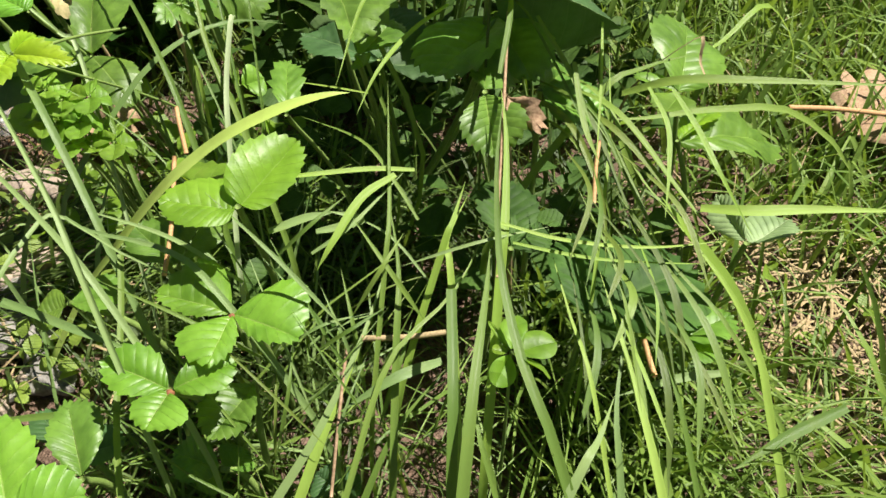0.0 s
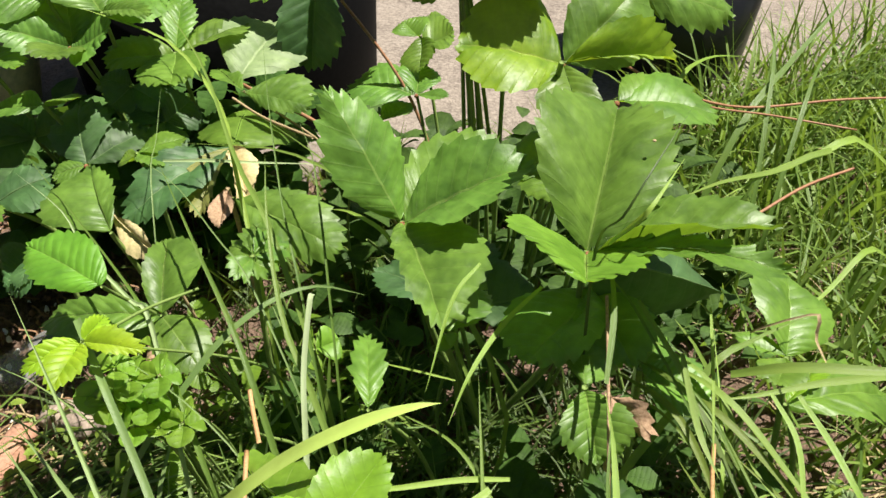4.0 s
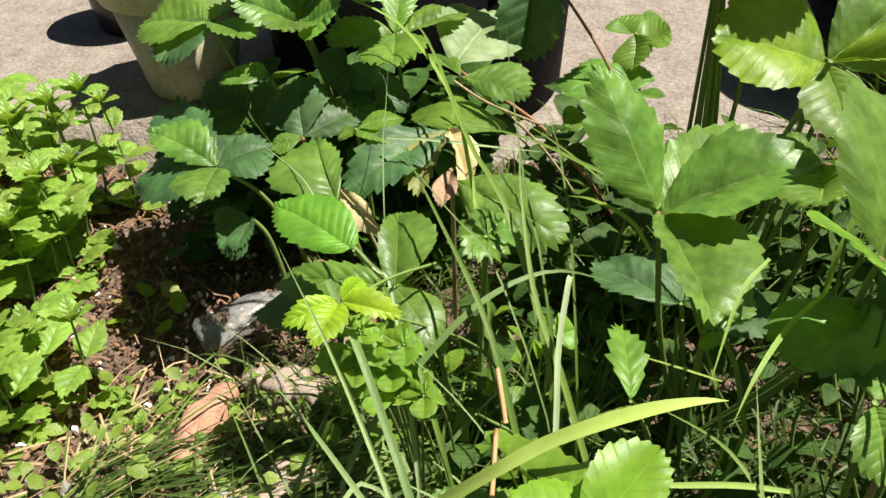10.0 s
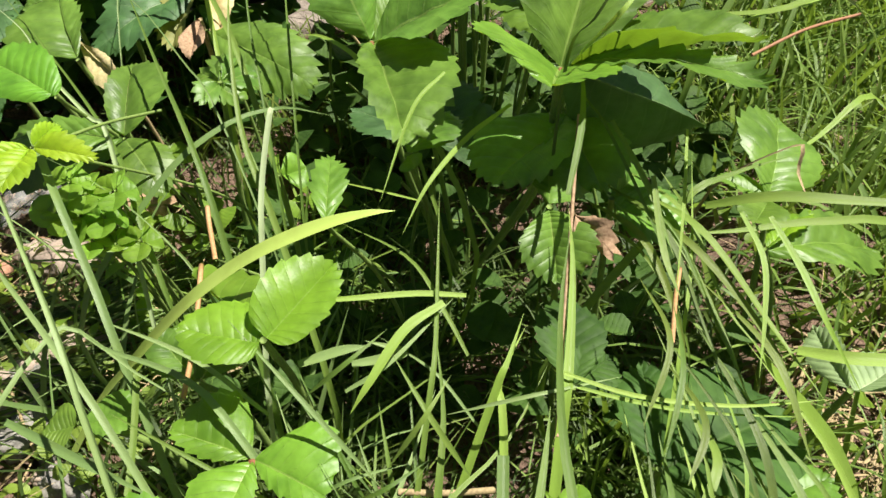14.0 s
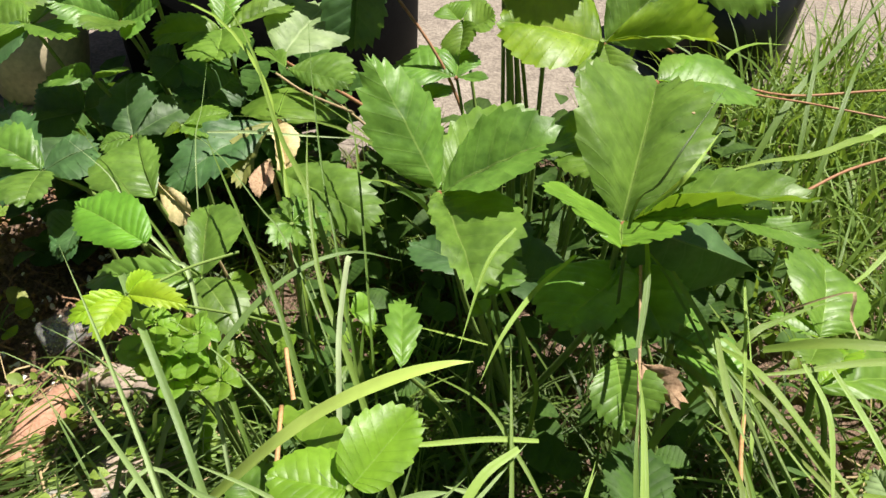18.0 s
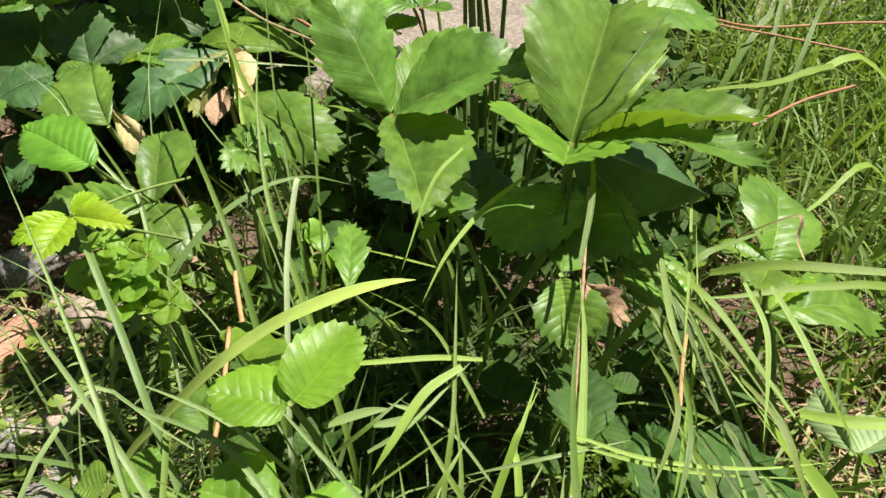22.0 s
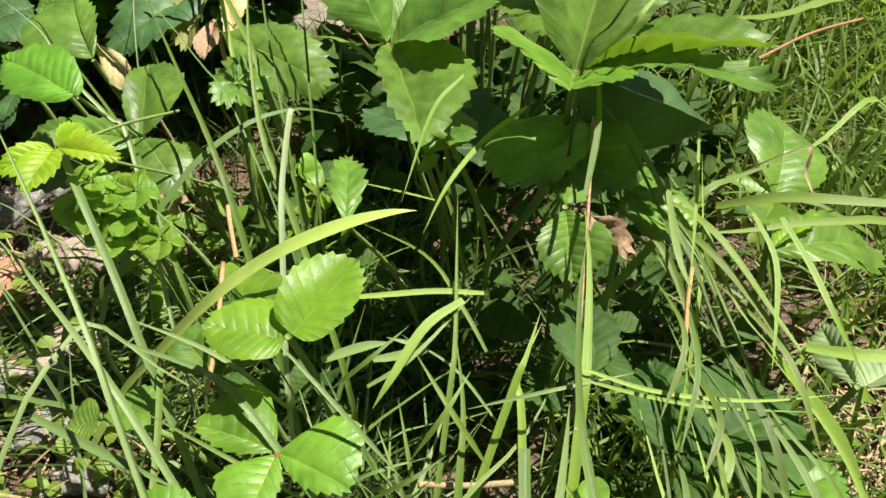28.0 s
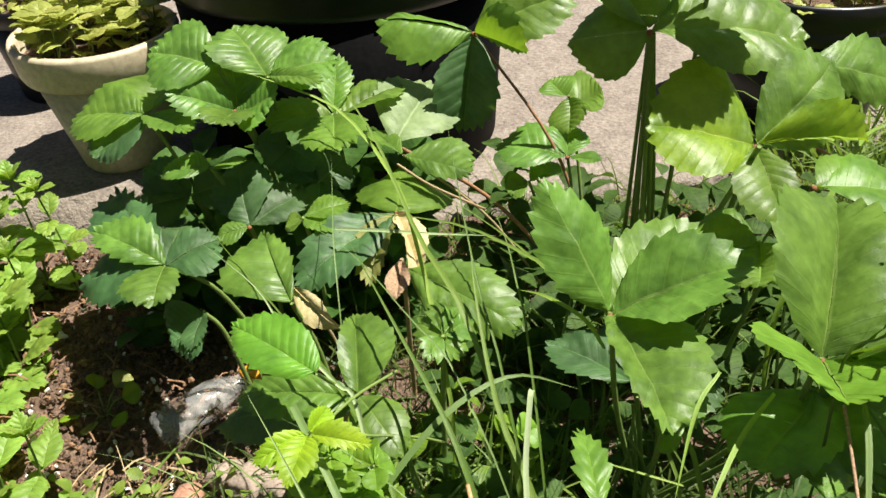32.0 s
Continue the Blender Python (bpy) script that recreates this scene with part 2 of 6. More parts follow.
BEIGE = plain("beige_plastic", ((0.3, (0.50, 0.42, 0.28)), (0.7, (0.62, 0.53, 0.37))), 18, 0.5, 0.1, 0.0005, 0.4)
BLACK = plain("black_plastic", ((0.3, (0.004, 0.004, 0.005)), (0.7, (0.009, 0.009, 0.010))), 25, 0.35, 0.08, 0.0005, 0.5)
TUB = plain("matt_black_plastic", ((0.3, (0.003, 0.003, 0.0035)), (0.7, (0.006, 0.006, 0.0065))), 25, 0.6, 0.08, 0.0005, 0.04)
HUB = plain("leaf_joint", ((0.3, (0.15, 0.055, 0.025)), (0.7, (0.26, 0.11, 0.05))), 300, 0.7, 0.4, 0.0005)


# ---- building helpers ----
rng = random.Random(7)


def ease(v):
    v = max(0.0, min(1.0, v))
    return v * v * (3 - 2 * v)


def ground_z(x, y):
    flat = max(0.0, 1 - max(0.0, math.hypot(x, y - 0.7) - 1.0))
    return (-0.012 - 0.055 * max(-0.8, min(0.8, x))) * flat + 0.008 * noise.noise((x * 9, y * 9, 1.3)) * flat - 0.012 * (1 - flat) - 0.052 * ease((-0.26 - x) / 0.15) * ease((y - 0.50) / 0.12) * flat


def smooth(me):
    me.polygons.foreach_set("use_smooth", [True] * len(me.polygons))
    return me


def thing(name, at, label, category, group="", kind=""):
    e = new(name)
    e.location = at
    return tagged(e, label, category, group, kind)


def part(name, me, mat, parent, label=""):
    """One mesh as a part of a thing; its points are given in the world."""
    ob = new(name, me)
    p, off = parent, Vector((0, 0, 0))
    while p is not None:
        off += p.location
        p = p.parent
    me.transform(Matrix.Translation(-off))
    if not me.materials:
        me.materials.append(mat)
    ob.parent = parent
    return tagged(ob, label) if label else ob


def mesh_of(name, verts, faces, uvs=None):
    me = bpy.data.meshes.new(name)
    me.from_pydata(verts, [], faces)
    if uvs is not None:
        layer = me.uv_layers.new(name="UVMap")
        layer.data.foreach_set("uv", [c for l in me.loops for c in uvs[l.vertex_index]])
    me.update()
    return smooth(me)


def spline(points, n):
    """Points along a Catmull-Rom curve through the given ones."""
    p = [Vector(q) for q in points]
    p = [2 * p[0] - p[1], *p, 2 * p[-1] - p[-2]]
    out, segs = [], len(p) - 3
    for i in range(n + 1):
        u = i / n * segs
        k = min(int(u), segs - 1)
        f = u - k
        a, b, c, d = p[k : k + 4]
        out.append(0.5 * (2 * b + (c - a) * f + (2 * a - 5 * b + 4 * c - d) * f * f + (3 * b - a - 3 * c + d) * f**3))
    return out


def tube(name, points, r0, r1=None, n=14, sides=7):
    r1 = r0 if r1 is None else r1
    pts = spline(points, n) if len(points) > 2 else [Vector(points[0]).lerp(Vector(points[1]), i / n) for i in range(n + 1)]
    verts, faces = [], []
    ref = Vector((0.3, 0.2, 1)).normalized()
    for i, p in enumerate(pts):
        d = (pts[min(i + 1, n)] - pts[max(i - 1, 0)]).normalized()
        u = d.cross(ref)
        u = u.normalized() if u.length > 1e-4 else d.orthogonal().normalized()
        v = d.cross(u)
        r = r0 + (r1 - r0) * i / n
        verts += [p + r * (math.cos(2 * math.pi * k / sides) * u + math.sin(2 * math.pi * k / sides) * v) for k in range(sides)]
    for i in range(n):
        for k in range(sides):
            a, b = i * sides + k, i * sides + (k + 1) % sides
            faces.append((a, b, b + sides, a + sides))
    faces += [tuple(range(sides)), tuple(n * sides + k for k in reversed(range(sides)))]
    return mesh_of(name, verts, faces)


def leaflet_mesh(name, base, tip, side, fold=0.3, arch=0.09, teeth=12, amp=0.026, quilt=0.007, wave=0.02, skew=1.18, blunt=0.54, other=1.0, heel=0.66, wide=1.08, puff=0.10, far=None, seed=0):
    """A toothed leaflet from its base and tip; side is a point of its margin where it is widest, far the one opposite."""
    base, tip, side = Vector(base), Vector(tip), Vector(side)
    r = random.Random(seed * 31 + 5)
    L = (tip - base).length
    e1 = (tip - base) / L
    s = side - base
    s -= e1 * s.dot(e1)
    w = s.length
    e2 = s / w
    w *= wide
    halves = {1: (e2, w), -1: (-e2, w * other)}
    if far is not None:
        g = Vector(far) - base
        g -= e1 * g.dot(e1)
        halves[-1] = (g.normalized(), g.length * wide)
    ups = {}
    for k, (d, _) in halves.items():
        n = e1.cross(d) * k
        ups[k] = n
    mean = (ups[1] + ups[-1]).normalized()
    if mean.z < 0:
        mean = -mean
        ups = {k: -n for k, n in ups.items()}
    rows = []
    for k in range(teeth):
        for f in (0.0, 0.38, 0.72, 0.88):
            rows.append((k + f) / teeth)
    rows.append(1.0)
    cross = (0.0, 0.1, 0.25, 0.45, 0.68, 0.86, 1.0)
    ph = r.uniform(0, 6)
    sizes = [r.uniform(0.65, 1.25) for _ in range(2 * teeth + 2)]
    verts, uvs, faces = [], [], []

    def outline(q):
        x = 0.5 - 0.5 * math.cos(math.pi * q)
        u = min(1.0, x**skew)
        y = max(0.0, math.sin(math.pi * u)) ** (blunt if u > 0.5 else heel)
        return x, y

    for sgn in (1, -1):
        start = len(verts)
        e2, w = halves[sgn]
        for q in rows:
            x, y = outline(q)
            xa, ya = outline(min(1, q + 0.01))
            xb, yb = outline(max(0, q - 0.01))
            nx, ny = (ya - yb) * w, -(xa - xb) * L
            ln = math.hypot(nx, ny) or 1
            nx, ny = -nx / ln, -ny / ln
            f = (q * teeth) % 1.0 if q < 1 else 0.72
            grow = min(1.0, max(0.0, (x - 0.12) / 0.25))
            tooth = (f / 0.72 if f <= 0.72 else (1 - f) / 0.28) * 1.55 * amp * L * grow * sizes[int(q * teeth) + (teeth if sgn < 0 else 0)]
            ox, oy = x * L + nx * tooth + 0.5 * tooth, y * w + ny * tooth
            if q == 1.0:
                ox, oy = L * (1 + amp * 0.7), 0.0
            mx = L * x * (0.2 + 0.8 * q)
            for v in cross:
                px, py = mx + (ox - mx) * v, oy * v
                z = -fold * w * y * (0.45 * (1 - v) ** 1.6 + 0.55 * (1 - v) ** 2 * (1 + 2 * v))
                z += puff * w * y * math.sin(math.pi * v**0.8)
                z += arch * L * 4 * (px / L) * (1 - min(1, px / L))
                z += quilt * L * (abs(math.sin(math.pi * (q * teeth - 0.72))) - 0.5) * math.sin(math.pi * v**0.6) * min(1.0, 4 * q * (1 - q) + 0.2) * (1.5 - q) + 0.034 * L * noise.noise((px * 38 + seed, py * 38 * sgn, seed * 0.7)) * v + 0.022 * L * noise.noise((px * 95 + seed, py * 95 * sgn, seed * 0.7))
                z += wave * L * math.sin(q * 11 + ph + sgn) * v * v
                verts.append(base + e1 * px + e2 * py + mean.lerp(ups[sgn], v).normalized() * z)
                uvs.append(((q * teeth - 0.72) / 8, sgn * v))
        c = len(cross)
        for i in range(len(rows) - 1):
            for j in range(c - 1):
                a = start + i * c + j
                quad = (a, a + 1, a + c + 1, a + c)
                faces.append(quad if sgn > 0 else quad[::-1])
    return mesh_of(name, verts, faces, uvs)


leaf_count = [0]


def leaf(plant, hub, foot, leaflets, mat=None, stalk=0.0022, bend=(0, 0, 0.03), stalk_mat=None, joint=True, **shape):
    """One compound leaf: a stalk from the ground to the hub, and its leaflets (tip, side[, material])."""
    mat = mat or LEAF
    hub, foot = Vector(hub), Vector(foot)
    foot.z = min(foot.z, ground_z(foot.x, foot.y) - 0.005)
    mid = hub.lerp(foot, 0.5) + Vector(bend)
    st = part("leaf_stalk", tube("stalk", (foot, mid, hub), stalk * 1.1, stalk * 0.8), stalk_mat or STALK, plant)
    for tip, side, *own in leaflets:
        leaf_count[0] += 1
        tip, side = Vector(tip), Vector(side)
        base = hub + (tip - hub).normalized() * 0.0015
        kw = dict(shape)
        m = mat
        for o in own:
            if isinstance(o, dict):
                kw.update(o)
            else:
                m = o
        part("leaflet", leaflet_mesh("leaflet", base, tip, side, seed=leaf_count[0], **kw), m, st)
    if joint:
        bm = bmesh.new()
        bmesh.ops.create_icosphere(bm, subdivisions=1, radius=0.0026)
        for v in bm.verts:
            v.co = hub + v.co * (1 + 0.3 * noise.noise(v.co * 700)) + Vector((0, -0.001, -0.0015))
        me = bpy.data.meshes.new("joint")
        bm.to_mesh(me)
        bm.free()
        part("leaf_joint", smooth(me), HUB, st)
    return st


def blade_mesh(name, points, width, face=(0, -0.5, 1), n=16, keel=0.25, twist=0.0, blunt=False, start=0.7, taper=0.45):
    """A grass blade along a curve: keeled, tapering to its tip."""
    pts = spline(points, n)
    face = Vector(face).normalized()
    verts, uvs, faces = [], [], []
    for i, p in enumerate(pts):
        u = i / n
        d = (pts[min(i + 1, n)] - pts[max(i - 1, 0)]).normalized()
        f = Matrix.Rotation(twist * u, 3, d) @ face
        a = d.cross(f)
        a = a.normalized() if a.length > 1e-3 else d.orthogonal().normalized()
        up = a.cross(d)
        w = width * 0.39 * (start + (1 - start) * min(1, u * 4)) * (1 if blunt else max(0.03, 1 - max(0, (u - taper) / (1 - taper)) ** 1.5))
        for v in (-1, -0.5, 0, 0.5, 1):
            verts.append(p + a * (v * w) + up * (abs(v) * keel * w))
            uvs.append((u, v))
    for i in range(n):
        for j in range(4):
            a = i * 5 + j
            faces.append((a, a + 1, a + 6, a + 5))
    return mesh_of(name, verts, faces, uvs)


def revolve(name, profile, centre, segs=48, wobble=0.0):
    """A round vessel from (radius, height) pairs."""
    c = Vector(centre)
    verts = [c + Vector((r * math.cos(2 * math.pi * k / segs), r * math.sin(2 * math.pi * k / segs), z)) for r, z in profile for k in range(segs)]
    faces = []
    for i in range(len(profile) - 1):
        for k in range(segs):
            a, b = i * segs + k, i * segs + (k + 1) % segs
            faces.append((a, b, b + segs, a + segs))
    return mesh_of(name, verts, faces)


# ---- ground ----
def grid_mesh(name, xs, ys, height):
    verts = [(x, y, height(x, y)) for y in ys for x in xs]
    nx = len(xs)
    faces = [(j * nx + i, j * nx + i + 1, (j + 1) * nx + i + 1, (j + 1) * nx + i) for j in range(len(ys) - 1) for i in range(nx - 1)]
    return mesh_of(name, verts, faces)


def spread(lo, hi, step, far):
    inner = [lo + step * i for i in range(int((hi - lo) / step) + 1)]
    outer = [1.5, 3, 8, 30, 120, far]
    return [lo - o for o in reversed(outer)] + inner + [inner[-1] + o for o in outer]


ground = new("ground", grid_mesh("ground", spread(-1.3, 1.3, 0.014, 600), spread(-0.3, 1.5, 0.014, 600),
             lambda x, y: ground_z(x, y) + (0.010 * noise.noise((x * 32, y * 32, 0)) + 0.005 * noise.noise((x * 90, y * 90, 4)) if abs(x) < 1.4 and -0.4 < y < 1.6 else 0)))
ground.data.materials.append(SOIL)
tagged(ground, "dark crumbly garden soil with bits of straw", "ground", kind="structure")


def paving_edge(x):
    return 1.09 + 0.02 * math.sin(x * 9) + 0.03 * noise.noise((x * 14, 2, 0)) + 0.55 * max(0.0, min(x, 1.3) - 0.12) - 0.085 * max(0.0, min(1.0, (-0.40 - x) / 0.08)) - 0.05 * ease((x + 0.50) / 0.1) * (1 - ease((x + 0.16) / 0.1))


def paving_height(x, y):
    d = y - paving_edge(x)
    return (0.034 if x < -0.48 else 0.012) + 0.003 * noise.noise((x * 14, y * 14, 7)) + 0.0015 * noise.noise((x * 60, y * 60, 7)) if d > 0.02 else (0.004 if d > 0.0 else -0.12)


paving = new("pavement", grid_mesh("pavement", [-60, -20, -6] + [-2.5 + 0.02 * i for i in range(251)] + [6, 20, 60], [1.0 + 0.012 * i for i in range(80)] + [2.1, 2.6, 4, 9, 30, 90], paving_height))
paving.data.materials.append(CONCRETE)
tagged(paving, "rough pinkish grey concrete slab in the sun", "pavement", kind="structure")

# ---- vessels on the paving ----
pot = thing("plant_pot", (-0.575, 1.15, 0.034), "beige plastic pot with a thick rim standing on concrete", "plant pot")
part("pot_body", revolve("pot_body", [(0.0, 0.0), (0.054, 0.0), (0.057, 0.005), (0.085, 0.132), (0.078, 0.132), (0.052, 0.01), (0.0, 0.01)], pot.location), BEIGE, pot)
part("pot_rim", revolve("pot_rim", [(0.085, 0.126), (0.094, 0.129), (0.097, 0.135), (0.101, 0.168), (0.099, 0.173), (0.093, 0.173), (0.091, 0.166), (0.088, 0.130), (0.085, 0.126)], pot.location), BEIGE, pot)
part("potting_soil", revolve("potting_soil", [(0.089, 0.150), (0.05, 0.156), (0.0, 0.158)], pot.location), SOIL, pot)

tub = thing("planter_tub", (-0.286, 1.262, 0.010), "large round black plastic planter tub standing on concrete", "planter")
part("tub_wall", revolve("tub_wall", [(0.0, 0.0), (0.186, 0.0), (0.196, 0.012), (0.210, 0.245), (0.198, 0.245), (0.18, 0.02), (0.0, 0.02)], tub.location, 72), TUB, tub)
part("tub_rim", revolve("tub_rim", [(0.211, 0.236), (0.219, 0.240), (0.221, 0.248), (0.223, 0.286), (0.227, 0.292), (0.224, 0.299), (0.216, 0.297), (0.211, 0.252), (0.207, 0.244), (0.211, 0.236)], tub.location, 72), BLACK, tub)
part("potting_soil", revolve("potting_soil", [(0.211, 0.252), (0.1, 0.258), (0.0, 0.262)], tub.location, 48), SOIL, tub)

nursery = thing("nursery_pot", (0.325, 1.335, 0.012), "black plastic nursery pot with a ribbed rim", "plant pot")
part("pot_body", revolve("pot_body", [(0.0, 0.0), (0.098, 0.0), (0.104, 0.008), (0.124, 0.150), (0.118, 0.150), (0.096, 0.012), (0.0, 0.012)], nursery.location), BLACK, nursery)
part("pot_rim", revolve("pot_rim", [(0.125, 0.138), (0.131, 0.141), (0.132, 0.154), (0.129, 0.158), (0.132, 0.162), (0.135, 0.188), (0.132, 0.192), (0.125, 0.190), (0.120, 0.144), (0.125, 0.138)], nursery.location), BLACK, nursery)
part("potting_soil", revolve("potting_soil", [(0.122, 0.156), (0.06, 0.162), (0.0, 0.163)], nursery.location), SOIL, nursery)

small_pot = thing("nursery_pot", (-0.76, 1.36, 0.034), "small black nursery pot standing behind the beige pot", "plant pot")
part("pot_body", revolve("pot_body", [(0.0, 0.0), (0.06, 0.0), (0.063, 0.005), (0.083, 0.13), (0.078, 0.13), (0.058, 0.01), (0.0, 0.01)], small_pot.location), BLACK, small_pot)
part("pot_rim", revolve("pot_rim", [(0.083, 0.122), (0.088, 0.124), (0.091, 0.146), (0.088, 0.149), (0.083, 0.146), (0.080, 0.124), (0.083, 0.122)], small_pot.location), BLACK, small_pot)
part("potting_soil", revolve("potting_soil", [(0.082, 0.132), (0.04, 0.137), (0.0, 0.138)], small_pot.location), SOIL, small_pot)


# ---- strawberry plants ----
def plant_at(x, y, label, name="strawberry_plant", cat="plant", group="strawberry plants"):
    return thing(name, (x, y, ground_z(x, y)), label, cat, group)


# the large plant with two full leaves
big = plant_at(0.05, 0.66, "large strawberry plant with broad toothed dark green leaves")
foot = (0.05, 0.66, -0.02)
leaf(big, (0.0, 0.598, 0.236), foot, [
    ((-0.043, 0.628, 0.309), (-0.044, 0.61, 0.271), dict(far=(-0.007, 0.632, 0.273), blunt=0.8, skew=1.0)),
    ((0.076, 0.602, 0.273), (0.038, 0.626, 0.274), dict(far=(0.044, 0.566, 0.262), blunt=0.62, skew=1.05)),
    ((0.026, 0.516, 0.226), (0.0, 0.549, 0.236), dict(far=(0.053, 0.556, 0.238), blunt=0.52, skew=0.95, heel=0.5, wave=0.008)),
    ((0.056, 0.652, 0.262), (0.026, 0.662, 0.266), dict(far=(0.040, 0.622, 0.256), blunt=0.6), LEAF_YOUNG),
], bend=(-0.01, -0.01, 0.02), fold=0.06, arch=0.05, amp=0.025, wide=1.0, puff=0.06)
leaf(big, (0.103, 0.542, 0.255), foot, [
    ((0.128, 0.633, 0.292), (0.071, 0.562, 0.292), dict(far=(0.148, 0.578, 0.287), blunt=0.5, skew=1.15, heel=0.46, arch=0.08, puff=0.12, teeth=14, wide=1.14)),
    ((0.095, 0.489, 0.277), (0.064, 0.536, 0.28), dict(far=(0.124, 0.497, 0.279), blunt=0.36, heel=0.34, skew=0.85, arch=0.02, teeth=13, wide=1.08), LEAF_BRIGHT),
    ((0.191, 0.527, 0.280), (0.170, 0.560, 0.274), dict(far=(0.146, 0.509, 0.287), blunt=0.6, skew=1.05, fold=0.2)),
    ((0.190, 0.500, 0.276), (0.168, 0.519, 0.276), dict(far=(0.15, 0.495, 0.275), skew=1.15, heel=0.8)),
    ((0.189, 0.569, 0.205), (0.169, 0.585, 0.21), dict(far=(0.15, 0.575, 0.19)), LEAF_BLUE),
], bend=(0.02, -0.03, 0.04), fold=0.05, amp=0.028, wide=1.0, puff=0.06)

# lower leaves, coloured darker for the shade of the upper ones
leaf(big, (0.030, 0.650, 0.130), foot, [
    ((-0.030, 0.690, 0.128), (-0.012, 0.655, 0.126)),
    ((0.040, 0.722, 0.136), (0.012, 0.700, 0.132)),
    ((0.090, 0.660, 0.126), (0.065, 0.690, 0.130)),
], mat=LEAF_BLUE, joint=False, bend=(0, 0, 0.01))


def blemish(at, size, mat, plant, label):
    bm = bmesh.new()
    bmesh.ops.create_icosphere(bm, subdivisions=2, radius=1)
    for q in bm.verts:
        q.co = Vector(at) + Vector((q.co.x * size, q.co.y * size, q.co.z * size * 0.5)) * (1 + 0.3 * noise.noise(q.co * 2))
    me = bpy.data.meshes.new("blemish")
    bm.to_mesh(me)
    bm.free()
    part("blemish", smooth(me), mat, plant, label)


blemish((0.139, 0.578, 0.302), 0.0011, STRAW, big, "tan speck on a leaf")

tall = plant_at(0.070, 0.800, "tall strawberry plant with lit and shaded broad leaves", "strawberry_plant", "plant", "strawberry plants")
leaf(tall, (0.034, 0.782, 0.341), (0.050, 0.820, -0.020), [
    ((0.146, 0.8, 0.325), (0.099, 0.765, 0.313), dict(far=(0.109, 0.84, 0.355), wave=0.04, blunt=0.6)),
    ((-0.02, 0.8, 0.326), (0.007, 0.79, 0.302), dict(far=(0.006, 0.82, 0.342), blunt=0.5, skew=1.0)),
    ((0.005, 0.83, 0.36), (-0.014, 0.8, 0.362), dict(far=(0.052, 0.84, 0.356))),
], mat=LEAF, fold=0.06, wide=1.0, amp=0.020, bend=(0.0, 0.0, 0.02), stalk=0.0020)
leaf(tall, (0.075, 0.792, 0.405), (0.060, 0.820, -0.020), [
    ((0.010, 0.812, 0.408), (0.040, 0.778, 0.398), dict(far=(0.045, 0.842, 0.402))),
    ((0.122, 0.752, 0.396), (0.090, 0.742, 0.394), dict(far=(0.116, 0.788, 0.400))),
], mat=LEAF, fold=0.06, wide=1.0, stalk=0.0020)
leaf(tall, (0.106, 0.733, 0.277), (0.080, 0.800, -0.021), [
    ((0.034, 0.735, 0.291), (0.068, 0.7, 0.267), dict(far=(0.074, 0.785, 0.313), blunt=0.48, skew=1.05, heel=0.55), LEAF_YELLOW),
    ((0.164, 0.785, 0.316), (0.1, 0.755, 0.305), dict(far=(0.194, 0.79, 0.291), blunt=0.5), LEAF),
    ((0.189, 0.755, 0.269), (0.142, 0.752, 0.303), dict(far=(0.143, 0.735, 0.274), blunt=0.55), LEAF_YELLOW),
    ((0.117, 0.677, 0.248), (0.085, 0.699, 0.262), dict(far=(0.129, 0.7, 0.262), blunt=0.6), LEAF_YOUNG),
], mat=LEAF, fold=0.08, wide=1.0, amp=0.019, bend=(0.01, 0.02, 0.0), stalk=0.0026)
leaf(tall, (0.152, 0.8, 0.309), (0.100, 0.820, -0.023), [
    ((0.249, 0.83, 0.272), (0.205, 0.84, 0.305), dict(far=(0.2, 0.81, 0.274), blunt=0.6)),
], mat=LEAF, fold=0.05, wide=1.0, joint=False)
leaf(tall, (0.141, 0.704, 0.262), (0.120, 0.780, -0.024), [
    ((0.209, 0.707, 0.25), (0.186, 0.74, 0.258), dict(far=(0.167, 0.676, 0.256), blunt=0.55)),
    ((0.183, 0.722, 0.262), (0.165, 0.74, 0.264), dict(far=(0.157, 0.714, 0.26))),
], mat=LEAF_YOUNG, fold=0.05, wide=1.0, bend=(0.0, 0.0, 0.01))
leaf(tall, (0.110, 0.693, 0.223), (0.080, 0.760, -0.021), [
    ((0.066, 0.711, 0.214), (0.091, 0.729, 0.221)),
    ((0.102, 0.652, 0.218), (0.078, 0.671, 0.211), LEAF_YOUNG),
], mat=LEAF, joint=False)
part("leaf_stalk", tube("stalk", [(0.045, 0.830, -0.02), (0.041, 0.809, 0.187), (0.037, 0.789, 0.335)], 0.0020), STALK, tall)
for dx, dy in ((0.014, -0.006), (-0.010, 0.008), (0.022, 0.010), (0.004, -0.012)):
    part("leaf_stalk", tube("stalk", [(0.045 + dx, 0.825 + dy, -0.03), (0.043 + 0.7 * dx, 0.806 + dy, 0.16), (0.035 + 0.1 * dx, 0.783 + 0.1 * dy, 0.338)], 0.0021, 0.0015), STALK, tall)
part("leaf_stalk", tube("stalk", [(0.035, 0.820, -0.02), (0.048, 0.805, 0.177), (0.037, 0.790, 0.333)], 0.0019), STALK, tall)
part("leaf_stalk", tube("stalk", [(0.070, 0.820, -0.02), (0.086, 0.777, 0.144), (0.103, 0.713, 0.287)], 0.0020), STALK, tall)

